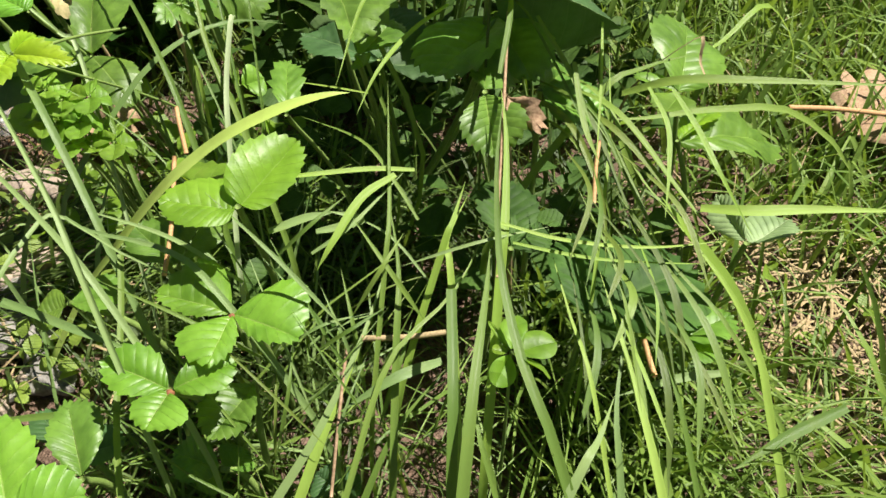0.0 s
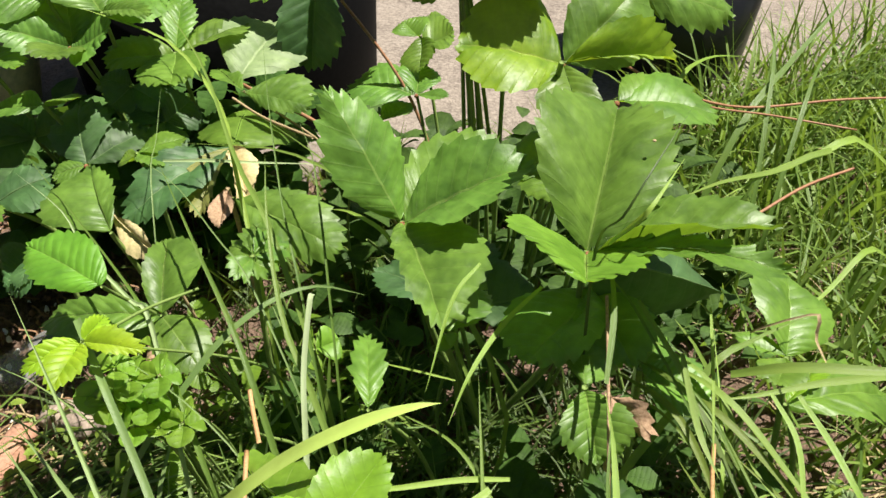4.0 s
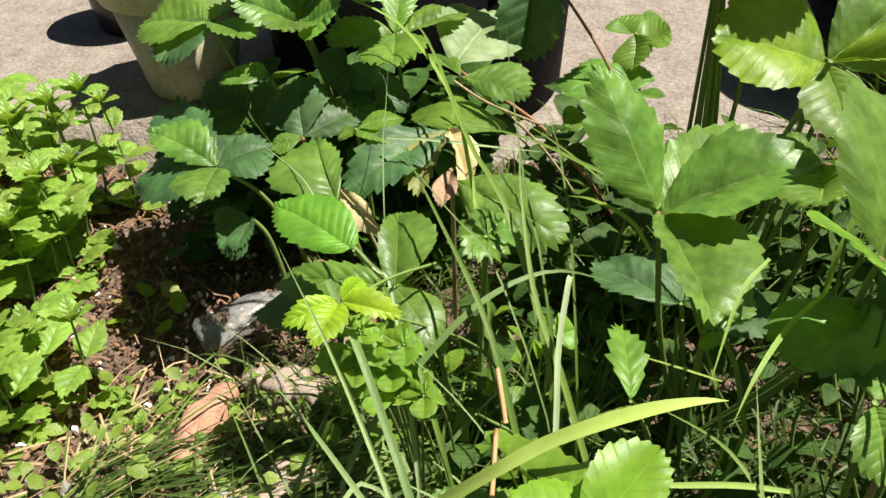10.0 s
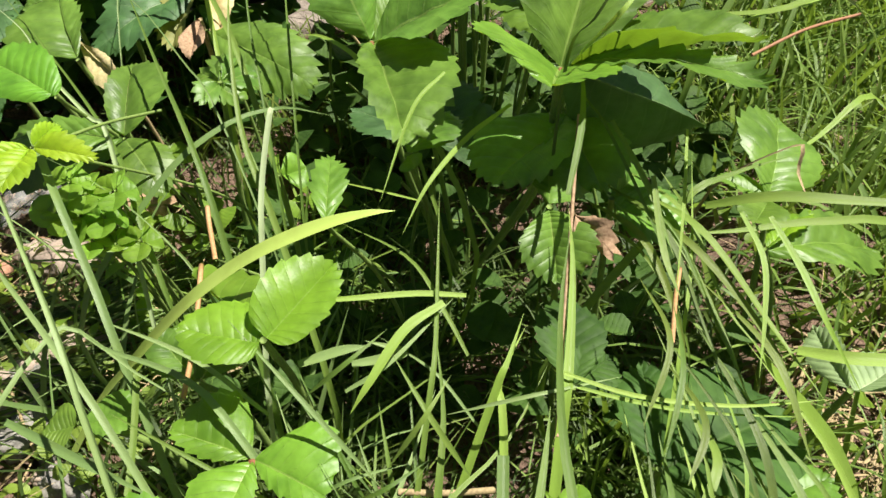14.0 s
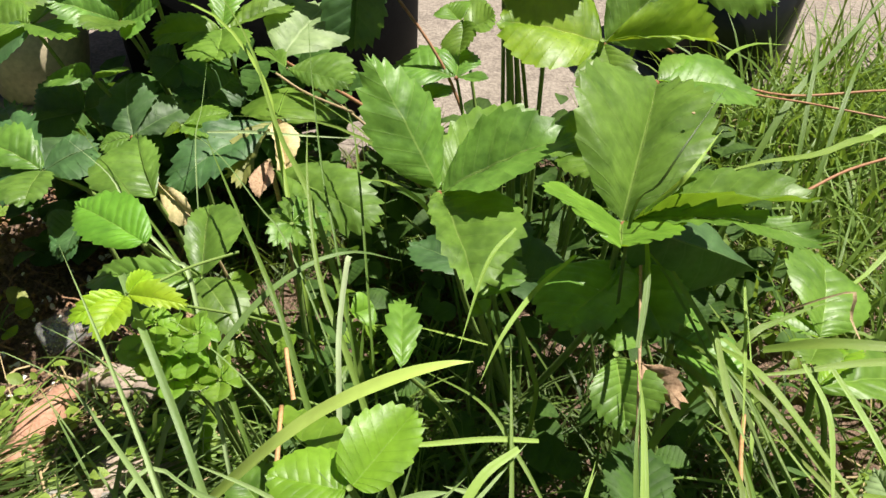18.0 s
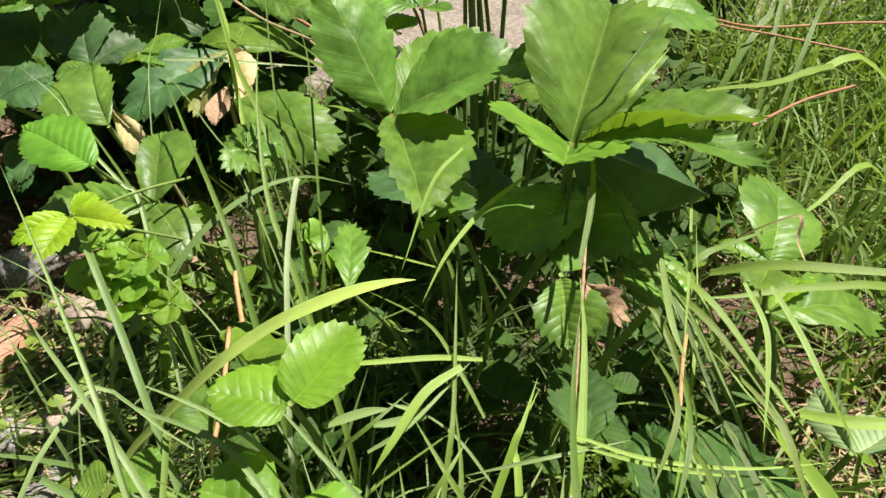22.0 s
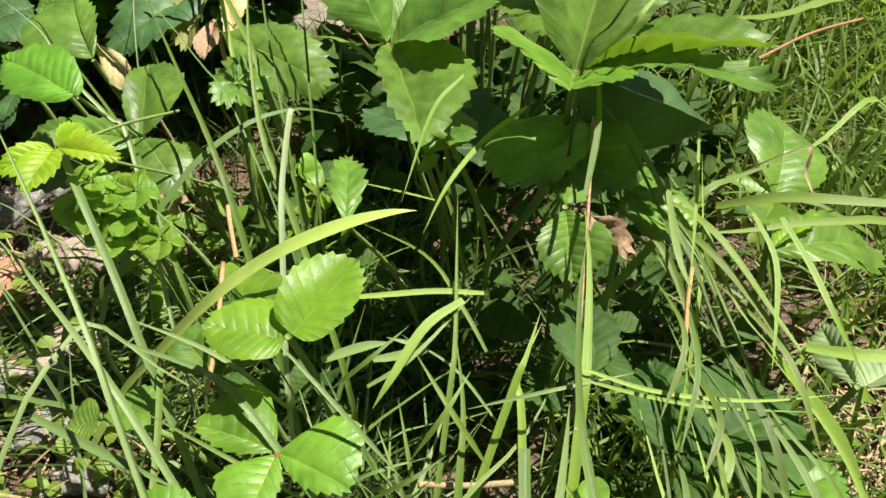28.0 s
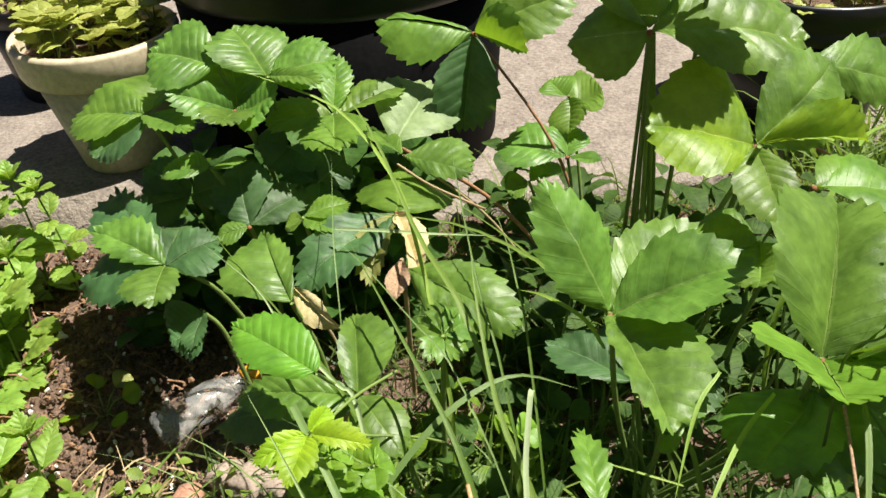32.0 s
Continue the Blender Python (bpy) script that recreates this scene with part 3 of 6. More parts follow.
redstalk = plant_at(0.000, 0.930, "strawberry plant with red stalks by the concrete", "strawberry_plant", "plant", "strawberry plants")
leaf(redstalk, (-0.100, 0.955, 0.274), (0.030, 0.900, -0.019), [
    ((-0.189, 0.965, 0.283), (-0.153, 0.965, 0.279), dict(far=(-0.136, 0.94, 0.247)), LEAF_YOUNG),
    ((-0.011, 0.96, 0.307), (-0.043, 0.935, 0.271), dict(far=(-0.059, 0.985, 0.315)), LEAF),
    ((-0.052, 0.915, 0.27), (-0.084, 0.945, 0.31), dict(far=(-0.079, 0.93, 0.27)), LEAF_YOUNG, dict(quilt=0.014)),
    # hanging leaflet: shade from the leaf above is put into its colour
    ((-0.110, 0.925, 0.190), (-0.138, 0.925, 0.235), LEAF_BLUE, dict(far=(-0.073, 0.93, 0.238), wide=1.0)),
], mat=LEAF, stalk_mat=RED_STEM, stalk=0.0017, fold=0.10, wide=1.0, bend=(0.02, -0.01, 0.03))
leaf(redstalk, (-0.010, 0.912, 0.167), (0.020, 0.900, -0.018), [
    ((-0.075, 0.935, 0.167), (-0.043, 0.953, 0.173), dict(fold=0.1)),
    ((-0.008, 0.956, 0.176), (0.010, 0.938, 0.168)),
    ((0.019, 0.892, 0.173), (0.003, 0.890, 0.171)),
], mat=LEAF, bend=(0.0, 0.0, 0.0), stalk=0.0018)
leaf(redstalk, (-0.170, 0.876, 0.199), (0.020, 0.920, -0.018), [
    ((-0.143, 0.964, 0.216), (-0.195, 0.913, 0.216), dict(fold=0.1)),
], mat=LEAF_PALE, joint=False, stalk_mat=RED_STEM)
leaf(redstalk, (-0.159, 0.854, 0.2), (0.000, 0.880, -0.017), [
    ((-0.099, 0.831, 0.196), (-0.126, 0.88, 0.2), dict(far=(-0.135, 0.837, 0.19), quilt=0.016)),
    ((-0.193, 0.899, 0.2), (-0.182, 0.863, 0.2), dict(far=(-0.173, 0.889, 0.2)), LEAF),
], mat=LEAF, joint=False, wide=1.0, stalk_mat=STRAW, stalk=0.0014)
leaf(redstalk, (-0.008, 0.974, 0.200), (0.020, 0.930, -0.018), [
    ((-0.026, 1.002, 0.204), (-0.015, 1.018, 0.209)),
    ((0.024, 0.978, 0.204), (0.008, 1.015, 0.205)),
    ((-0.008, 0.935, 0.181), (-0.024, 0.961, 0.183)),
], mat=LEAF_YOUNG, joint=False, stalk=0.0018)
leaf(redstalk, (-0.046, 0.902, 0.145), (0.000, 0.930, -0.017), [
    ((-0.018, 0.932, 0.147), (-0.025, 0.905, 0.145)),
    ((-0.068, 0.896, 0.140), (-0.052, 0.884, 0.138)),
], mat=LEAF, joint=False, stalk=0.0016, bend=(0, 0, 0))

leftback = plant_at(-0.290, 0.950, "lush strawberry plant with glossy rounded leaves before the black tub", "strawberry_plant", "plant", "strawberry plants")
leaf(leftback, (-0.311, 0.872, 0.235), (-0.290, 0.950, -0.001), [
    ((-0.317, 0.902, 0.277), (-0.293, 0.891, 0.259), dict(fold=0.5)),
    ((-0.360, 0.853, 0.261), (-0.338, 0.875, 0.260)),
    ((-0.269, 0.866, 0.255), (-0.286, 0.836, 0.234)),
    ((-0.306, 0.820, 0.248), (-0.328, 0.830, 0.248)),
], mat=LEAF, blunt=0.46, quilt=0.008, amp=0.031, heel=0.58, fold=0.22)
leaf(leftback, (-0.323, 0.881, 0.274), (-0.290, 0.950, -0.001), [
    ((-0.384, 0.893, 0.281), (-0.361, 0.919, 0.297), dict(fold=0.08, blunt=0.55)),
], mat=LEAF, joint=False, blunt=0.46, quilt=0.008, amp=0.031, heel=0.58, fold=0.22)
leaf(leftback, (-0.279, 0.883, 0.262), (-0.290, 0.950, -0.001), [
    ((-0.319, 0.925, 0.290), (-0.278, 0.932, 0.278), dict(fold=0.1)),
    ((-0.221, 0.896, 0.272), (-0.253, 0.921, 0.277), dict(fold=0.1, quilt=0.012)),
    ((-0.225, 0.847, 0.274), (-0.246, 0.852, 0.267)),
], mat=LEAF, joint=False, blunt=0.46, quilt=0.008, amp=0.031, heel=0.58, fold=0.22)
leaf(leftback, (-0.229, 0.900, 0.217), (-0.230, 0.950, -0.004), [
    ((-0.233, 0.959, 0.248), (-0.218, 0.937, 0.233), LEAF_YOUNG),
    ((-0.171, 0.938, 0.228), (-0.191, 0.896, 0.223)),
    ((-0.216, 0.837, 0.214), (-0.194, 0.868, 0.219), LEAF_YOUNG),
    ((-0.287, 0.883, 0.218), (-0.260, 0.869, 0.212), LEAF_YOUNG),
], mat=LEAF, joint=False, blunt=0.46, quilt=0.008, amp=0.031, heel=0.58, fold=0.22)
leaf(leftback, (-0.393, 0.866, 0.235), (-0.360, 0.930, 0.003), [
    ((-0.465, 0.877, 0.226), (-0.436, 0.902, 0.240), dict(fold=0.15)),
    ((-0.397, 0.935, 0.247), (-0.444, 0.924, 0.237)),
    ((-0.343, 0.832, 0.234), (-0.357, 0.820, 0.236)),
    ((-0.433, 0.832, 0.211), (-0.394, 0.816, 0.218), LEAF_BLUE),
], mat=LEAF_YOUNG, joint=False, blunt=0.46, quilt=0.008, amp=0.031, heel=0.58, fold=0.22)
leaf(leftback, (-0.325, 0.824, 0.203), (-0.320, 0.920, 0.001), [
    ((-0.369, 0.828, 0.198), (-0.355, 0.845, 0.202)),
    ((-0.295, 0.829, 0.207), (-0.302, 0.808, 0.213)),
], mat=LEAF, joint=False, blunt=0.46, quilt=0.008, amp=0.031, heel=0.58, fold=0.22)
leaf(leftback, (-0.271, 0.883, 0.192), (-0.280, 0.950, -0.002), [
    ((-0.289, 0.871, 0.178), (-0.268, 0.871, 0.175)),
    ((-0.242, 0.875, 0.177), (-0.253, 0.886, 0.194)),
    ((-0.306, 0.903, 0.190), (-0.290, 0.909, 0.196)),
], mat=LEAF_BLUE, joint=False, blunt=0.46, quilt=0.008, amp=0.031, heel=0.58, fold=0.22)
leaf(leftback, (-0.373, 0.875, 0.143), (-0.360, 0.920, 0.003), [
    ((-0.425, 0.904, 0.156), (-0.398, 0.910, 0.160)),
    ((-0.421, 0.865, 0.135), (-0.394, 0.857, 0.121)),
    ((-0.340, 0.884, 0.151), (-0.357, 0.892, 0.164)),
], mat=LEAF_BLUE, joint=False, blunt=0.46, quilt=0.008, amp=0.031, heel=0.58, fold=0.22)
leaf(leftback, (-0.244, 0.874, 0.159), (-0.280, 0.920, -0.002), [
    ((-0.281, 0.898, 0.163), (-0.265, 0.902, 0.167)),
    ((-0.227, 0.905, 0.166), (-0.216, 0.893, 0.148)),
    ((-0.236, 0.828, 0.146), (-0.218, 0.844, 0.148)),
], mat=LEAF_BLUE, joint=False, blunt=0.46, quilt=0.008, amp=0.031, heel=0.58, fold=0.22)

rosette = plant_at(-0.290, 0.840, "small strawberry plant with dull dark bluish green leaves", "strawberry_plant", "plant", "strawberry plants")
leaf(rosette, (-0.293, 0.803, 0.156), (-0.290, 0.840, -0.001), [
    ((-0.316, 0.865, 0.182), (-0.331, 0.835, 0.161), dict(far=(-0.283, 0.85, 0.177))),
    ((-0.252, 0.845, 0.164), (-0.276, 0.855, 0.174), dict(far=(-0.257, 0.815, 0.155))),
    ((-0.32, 0.794, 0.15), (-0.31, 0.808, 0.155), dict(far=(-0.295, 0.788, 0.15)), LEAF),
], mat=LEAF_BLUE, blunt=0.46, quilt=0.012, amp=0.036, heel=0.6, teeth=10, wide=1.0, fold=0.10)
leaf(rosette, (-0.238, 0.788, 0.176), (-0.240, 0.830, -0.004), [
    ((-0.203, 0.806, 0.179), (-0.225, 0.814, 0.177), dict(fold=0.1)),
    ((-0.199, 0.769, 0.180), (-0.213, 0.756, 0.180)),
    ((-0.253, 0.782, 0.170), (-0.249, 0.806, 0.169)),
], mat=LEAF_YOUNG, joint=False, blunt=0.46, quilt=0.013, amp=0.031, heel=0.58, fold=0.22)

leftlow = plant_at(-0.370, 0.780, "strawberry plant with dark rounded leaves over bare soil", "strawberry_plant", "plant", "strawberry plants")
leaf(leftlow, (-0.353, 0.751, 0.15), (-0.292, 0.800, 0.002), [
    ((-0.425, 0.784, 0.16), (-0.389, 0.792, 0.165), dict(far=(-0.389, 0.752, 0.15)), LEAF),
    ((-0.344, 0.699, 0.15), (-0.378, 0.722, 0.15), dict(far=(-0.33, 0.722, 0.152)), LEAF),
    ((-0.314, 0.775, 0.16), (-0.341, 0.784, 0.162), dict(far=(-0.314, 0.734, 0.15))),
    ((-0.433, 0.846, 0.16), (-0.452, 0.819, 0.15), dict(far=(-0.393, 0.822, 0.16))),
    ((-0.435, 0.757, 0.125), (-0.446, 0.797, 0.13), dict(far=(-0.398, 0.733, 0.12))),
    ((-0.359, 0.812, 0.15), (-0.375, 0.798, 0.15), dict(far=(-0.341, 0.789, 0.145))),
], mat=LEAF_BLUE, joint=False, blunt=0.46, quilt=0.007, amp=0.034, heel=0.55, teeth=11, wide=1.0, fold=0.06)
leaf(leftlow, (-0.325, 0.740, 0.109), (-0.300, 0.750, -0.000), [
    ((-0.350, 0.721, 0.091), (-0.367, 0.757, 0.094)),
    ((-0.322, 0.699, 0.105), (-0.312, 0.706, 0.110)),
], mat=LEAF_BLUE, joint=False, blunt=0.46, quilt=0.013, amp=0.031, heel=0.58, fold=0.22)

bramble = plant_at(-0.120, 0.630, "bramble seedling with toothed light green leaves", "bramble_seedling", "plant", "bramble seedlings")
leaf(bramble, (-0.172, 0.554, 0.222), (-0.140, 0.660, -0.009), [
    ((-0.235, 0.598, 0.218), (-0.203, 0.599, 0.226), dict(far=(-0.194, 0.552, 0.214)), BRAMBLE),
], mat=BRAMBLE, joint=False, stalk=0.0014, teeth=14, amp=0.020, fold=0.10, skew=0.95, blunt=0.6, heel=0.5, quilt=0.006, wide=1.0)
leaf(bramble, (-0.158, 0.586, 0.172), (-0.120, 0.630, -0.010), [
    ((-0.169, 0.648, 0.187), (-0.176, 0.61, 0.185), dict(far=(-0.133, 0.605, 0.184))),
    ((-0.242, 0.594, 0.16), (-0.211, 0.602, 0.17), dict(far=(-0.201, 0.567, 0.162))),
    ((-0.126, 0.55, 0.158), (-0.128, 0.579, 0.164), dict(far=(-0.156, 0.56, 0.16))),
    ((-0.261, 0.588, 0.135), (-0.242, 0.606, 0.14), dict(far=(-0.219, 0.576, 0.135)), LEAF_BLUE),
], mat=LEAF, joint=False, stalk=0.0014, teeth=13, amp=0.016, fold=0.06, skew=0.95, blunt=0.62, heel=0.5, wide=1.0)
leaf(bramble, (-0.223, 0.678, 0.172), (-0.200, 0.700, -0.006), [
    ((-0.259, 0.745, 0.186), (-0.283, 0.7, 0.17), dict(far=(-0.229, 0.715, 0.182))),
], mat=LEAF, joint=False, quilt=0.012, fold=0.10, wide=1.0, blunt=0.7)
leaf(bramble, (-0.105, 0.628, 0.188), (-0.110, 0.630, -0.011), [
    ((-0.123, 0.646, 0.183), (-0.116, 0.650, 0.188)),
    ((-0.091, 0.652, 0.182), (-0.101, 0.654, 0.189)),
    ((-0.114, 0.611, 0.185), (-0.106, 0.610, 0.182)),
    ((-0.091, 0.624, 0.178), (-0.095, 0.611, 0.180)),
    ((-0.110, 0.663, 0.187), (-0.101, 0.653, 0.187)),
], mat=LEAF, joint=False, teeth=5, amp=0.1)

lime = plant_at(-0.090, 0.620, "bramble shoot with fresh yellow-green leaves", "bramble_shoot", "plant", "bramble seedlings")
leaf(lime, (-0.168, 0.51, 0.22), (-0.090, 0.620, -0.012), [
    ((-0.195, 0.494, 0.214), (-0.186, 0.506, 0.222), dict(far=(-0.176, 0.495, 0.214))),
    ((-0.173, 0.479, 0.214), (-0.182, 0.492, 0.218), dict(far=(-0.159, 0.498, 0.218))),
    ((-0.134, 0.507, 0.216), (-0.149, 0.516, 0.224), dict(far=(-0.15, 0.504, 0.216))),
    ((-0.161, 0.528, 0.222), (-0.169, 0.517, 0.226), dict(far=(-0.154, 0.52, 0.22))),
], mat=LIME, joint=False, stalk=0.0011, teeth=10, amp=0.034, quilt=0.013, skew=0.85, blunt=0.8, heel=0.65, fold=0.15, wide=1.0, bend=(0.03, 0.04, 0.0))
part("cane", tube("cane", [(-0.167, 0.508, 0.219), (-0.151, 0.553, 0.205), (-0.132, 0.591, 0.19)], 0.0010), STALK, lime)

withered = plant_at(-0.150, 0.800, "half-withered strawberry plant with hanging tan leaves", "strawberry_plant", "plant", "strawberry plants")
leaf(withered, (-0.159, 0.795, 0.178), (-0.130, 0.830, -0.010), [
    ((-0.166, 0.88, 0.169), (-0.197, 0.835, 0.159), dict(far=(-0.118, 0.825, 0.153)), LEAF_YOUNG),
    ((-0.229, 0.72, 0.156), (-0.212, 0.775, 0.175), dict(far=(-0.189, 0.725, 0.157)), LEAF_BLUE),
    ((-0.173, 0.725, 0.156), (-0.189, 0.755, 0.165), dict(far=(-0.155, 0.745, 0.175)), WITHER),
    ((-0.133, 0.725, 0.164), (-0.151, 0.74, 0.179), dict(far=(-0.128, 0.76, 0.178)), TAN, dict(amp=0.01, wave=0.05)),
], mat=LEAF_YOUNG, bend=(0, 0, 0), fold=0.12, wide=1.0, blunt=0.6)
leaf(withered, (-0.233, 0.705, 0.172), (-0.180, 0.720, -0.007), [
    ((-0.189, 0.676, 0.15), (-0.216, 0.686, 0.15), dict(far=(-0.201, 0.688, 0.166)), TAN, dict(blunt=0.8, amp=0.012, wave=0.05)),
], mat=TAN, joint=False, stalk_mat=STRAW, wide=1.0, stalk=0.0014)
leaf(withered, (-0.143, 0.725, 0.172), (-0.110, 0.730, -0.010), [
    ((-0.056, 0.673, 0.16), (-0.085, 0.722, 0.17), dict(far=(-0.108, 0.686, 0.152)), LEAF),
], mat=LEAF, joint=False, wide=1.0, stalk=0.0014)
leaf(withered, (-0.145, 0.722, 0.182), (-0.150, 0.760, -0.009), [
    ((-0.146, 0.69, 0.169), (-0.156, 0.7, 0.174), dict(far=(-0.136, 0.702, 0.179)), DEAD, dict(blunt=0.5, amp=0.012, wave=0.05)),
], mat=DEAD, joint=False, stalk_mat=STRAW, wide=1.0, fold=0.3)
leaf(big, (0.109, 0.555, 0.221), (0.050, 0.660, -0.020), [
    ((0.071, 0.508, 0.208), (0.060, 0.541, 0.203), dict(fold=0.3)),
    ((0.127, 0.508, 0.206), (0.143, 0.524, 0.211)),
], mat=LEAF, joint=False, bend=(0.02, 0, 0.02))
leaf(big, (0.025, 0.530, 0.207), (0.050, 0.660, -0.020), [
    ((0.030, 0.519, 0.207), (0.019, 0.529, 0.204), LEAF_YOUNG),
    ((0.046, 0.569, 0.208), (0.037, 0.582, 0.210)),
], mat=LEAF, joint=False, bend=(0, 0, 0))
leaf(big, (-0.012, 0.481, 0.199), (0.030, 0.560, -0.019), [
    ((-0.018, 0.538, 0.198), (-0.007, 0.507, 0.198), dict(teeth=8, amp=0.036, fold=0.12, blunt=0.72, skew=1.0, quilt=0.012)),
], mat=LEAF_YOUNG, joint=False, stalk=0.0015)

hanging = plant_at(0.120, 0.520, "limp strawberry leaf hanging among grass blades", "strawberry_plant", "plant", "strawberry plants")
leaf(hanging, (0.099, 0.485, 0.212), (0.120, 0.520, -0.024), [
    ((0.099, 0.535, 0.212), (0.094, 0.51, 0.208), dict(far=(0.118, 0.51, 0.2))),
    ((0.103, 0.454, 0.192), (0.084, 0.465, 0.205), dict(far=(0.122, 0.459, 0.205))),
], mat=LEAF, joint=False, amp=0.034, wide=1.0, fold=0.12)
leaf(hanging, (0.109, 0.476, 0.216), (0.130, 0.520, -0.024), [
    ((0.128, 0.46, 0.206), (0.111, 0.471, 0.206), dict(far=(0.126, 0.475, 0.216)), DEAD, dict(wave=0.12, amp=0.07, teeth=5, quilt=0.03)),
], mat=DEAD, joint=False, stalk_mat=STRAW, wide=0.62, fold=0.6)
leaf(hanging, (0.135, 0.520, 0.190), (0.140, 0.530, -0.025), [
    ((0.170, 0.503, 0.182), (0.150, 0.490, 0.184)),
    ((0.156, 0.554, 0.183), (0.146, 0.560, 0.191)),
], mat=LEAF, joint=False)

front = plant_at(-0.030, 0.450, "young strawberry plant with bright yellow-green rounded leaves", "strawberry_plant", "plant", "strawberry plants")
leaf(front, (-0.032, 0.374, 0.153), (-0.020, 0.420, -0.016), [
    ((-0.071, 0.385, 0.156), (-0.055, 0.408, 0.158), dict(far=(-0.052, 0.373, 0.153))),
    ((0.003, 0.356, 0.156), (-0.014, 0.395, 0.16), dict(far=(-0.014, 0.356, 0.153))),
    ((-0.038, 0.342, 0.154), (-0.056, 0.361, 0.152), dict(far=(-0.027, 0.36, 0.152))),
], mat=LEAF_BRIGHT, wide=1.0, fold=0.05, arch=0.03, quilt=0.005, teeth=9, amp=0.030, blunt=0.5, heel=0.55)
leaf(front, (-0.056, 0.333, 0.145), (-0.040, 0.380, -0.015), [
    ((-0.089, 0.346, 0.15), (-0.07, 0.353, 0.152), dict(far=(-0.073, 0.328, 0.145))),
    ((-0.028, 0.348, 0.146), (-0.045, 0.349, 0.15), dict(far=(-0.036, 0.33, 0.145))),
    ((-0.063, 0.312, 0.144), (-0.071, 0.326, 0.145), dict(far=(-0.042, 0.323, 0.146))),
], mat=LEAF_BRIGHT, wide=1.0, fold=0.06, arch=0.04, quilt=0.005, teeth=9, amp=0.030, blunt=0.5, heel=0.55)
leaf(front, (-0.025, 0.362, 0.112), (-0.030, 0.360, -0.015), [
    ((-0.042, 0.329, 0.11), (-0.048, 0.353, 0.112), dict(far=(-0.019, 0.343, 0.112))),
], mat=LEAF, wide=1.0, joint=False)
leaf(front, (-0.08, 0.436, 0.125), (-0.050, 0.460, -0.014), [
    ((-0.109, 0.463, 0.13), (-0.108, 0.445, 0.125), dict(far=(-0.082, 0.464, 0.13))),
    ((-0.068, 0.472, 0.13), (-0.082, 0.467, 0.13), dict(far=(-0.06, 0.443, 0.125))),
], mat=LEAF, wide=1.0, joint=False)
leaf(front, (-0.137, 0.413, 0.118), (-0.070, 0.430, -0.013), [
    ((-0.104, 0.416, 0.122), (-0.125, 0.429, 0.12), dict(far=(-0.115, 0.404, 0.12))),
    ((-0.158, 0.41, 0.11), (-0.154, 0.427, 0.11), dict(far=(-0.142, 0.401, 0.11))),
], mat=LEAF_YOUNG, wide=1.0, joint=False)
leaf(front, (-0.050, 0.345, 0.053), (-0.020, 0.340, -0.016), [
    ((-0.079, 0.357, 0.051), (-0.066, 0.363, 0.057)),
    ((-0.037, 0.357, 0.052), (-0.039, 0.335, 0.058)),
    ((-0.060, 0.333, 0.055), (-0.070, 0.336, 0.058)),
], mat=LEAF, joint=False)
leaf(front, (0.017, 0.335, 0.045), (0.020, 0.330, -0.018), [
    ((0.003, 0.347, 0.043), (0.012, 0.352, 0.047)),
    ((0.029, 0.339, 0.050), (0.022, 0.349, 0.045)),
], mat=LEAF_BLUE, joint=False)
leaf(front, (-0.105, 0.264, 0.155), (-0.100, 0.280, -0.011), [
    ((-0.125, 0.307, 0.16), (-0.129, 0.285, 0.158), dict(far=(-0.1, 0.289, 0.158))),
    ((-0.131, 0.262, 0.15), (-0.12, 0.276, 0.154), dict(far=(-0.115, 0.254, 0.15))),
    ((-0.076, 0.272, 0.156), (-0.095, 0.283, 0.16), dict(far=(-0.082, 0.253, 0.152))),
], mat=LEAF_BRIGHT, wide=1.0, quilt=0.005, teeth=10, amp=0.026, fold=0.06, arch=0.04, heel=0.5, blunt=0.55, skew=1.0)
leaf(front, (-0.086, 0.251, 0.12), (-0.060, 0.250, -0.014), [
    ((-0.104, 0.246, 0.12), (-0.1, 0.26, 0.122), dict(far=(-0.093, 0.237, 0.118))),
    ((-0.058, 0.256, 0.122), (-0.077, 0.262, 0.124), dict(far=(-0.067, 0.24, 0.118))),
    ((-0.091, 0.278, 0.118), (-0.097, 0.266, 0.116), dict(far=(-0.08, 0.267, 0.118))),
    ((-0.077, 0.23, 0.116), (-0.092, 0.236, 0.116), dict(far=(-0.07, 0.238, 0.116))),
], mat=LEAF_BRIGHT, wide=1.0, quilt=0.005, teeth=10, amp=0.026, fold=0.06, heel=0.5, blunt=0.55, skew=1.0)
leaf(front, (-0.1, 0.306, 0.11), (-0.090, 0.330, -0.011), [
    ((-0.118, 0.347, 0.115), (-0.119, 0.321, 0.112), dict(far=(-0.094, 0.329, 0.112))),
    ((-0.114, 0.297, 0.105), (-0.112, 0.309, 0.106), dict(far=(-0.106, 0.292, 0.104))),
], mat=LEAF, wide=1.0, joint=False)
leaf(front, (-0.148, 0.278, 0.105), (-0.120, 0.280, -0.010), [
    ((-0.171, 0.261, 0.1), (-0.167, 0.279, 0.104), dict(far=(-0.147, 0.25, 0.1))),
], mat=LEAF, wide=1.0, joint=False)
leaf(front, (-0.124, 0.339, 0.082), (-0.100, 0.340, -0.011), [
    ((-0.150, 0.365, 0.079), (-0.135, 0.364, 0.078)),
    ((-0.097, 0.342, 0.084), (-0.113, 0.353, 0.081)),
    ((-0.113, 0.325, 0.083), (-0.122, 0.327, 0.084)),
], mat=LEAF_BLUE, joint=False)
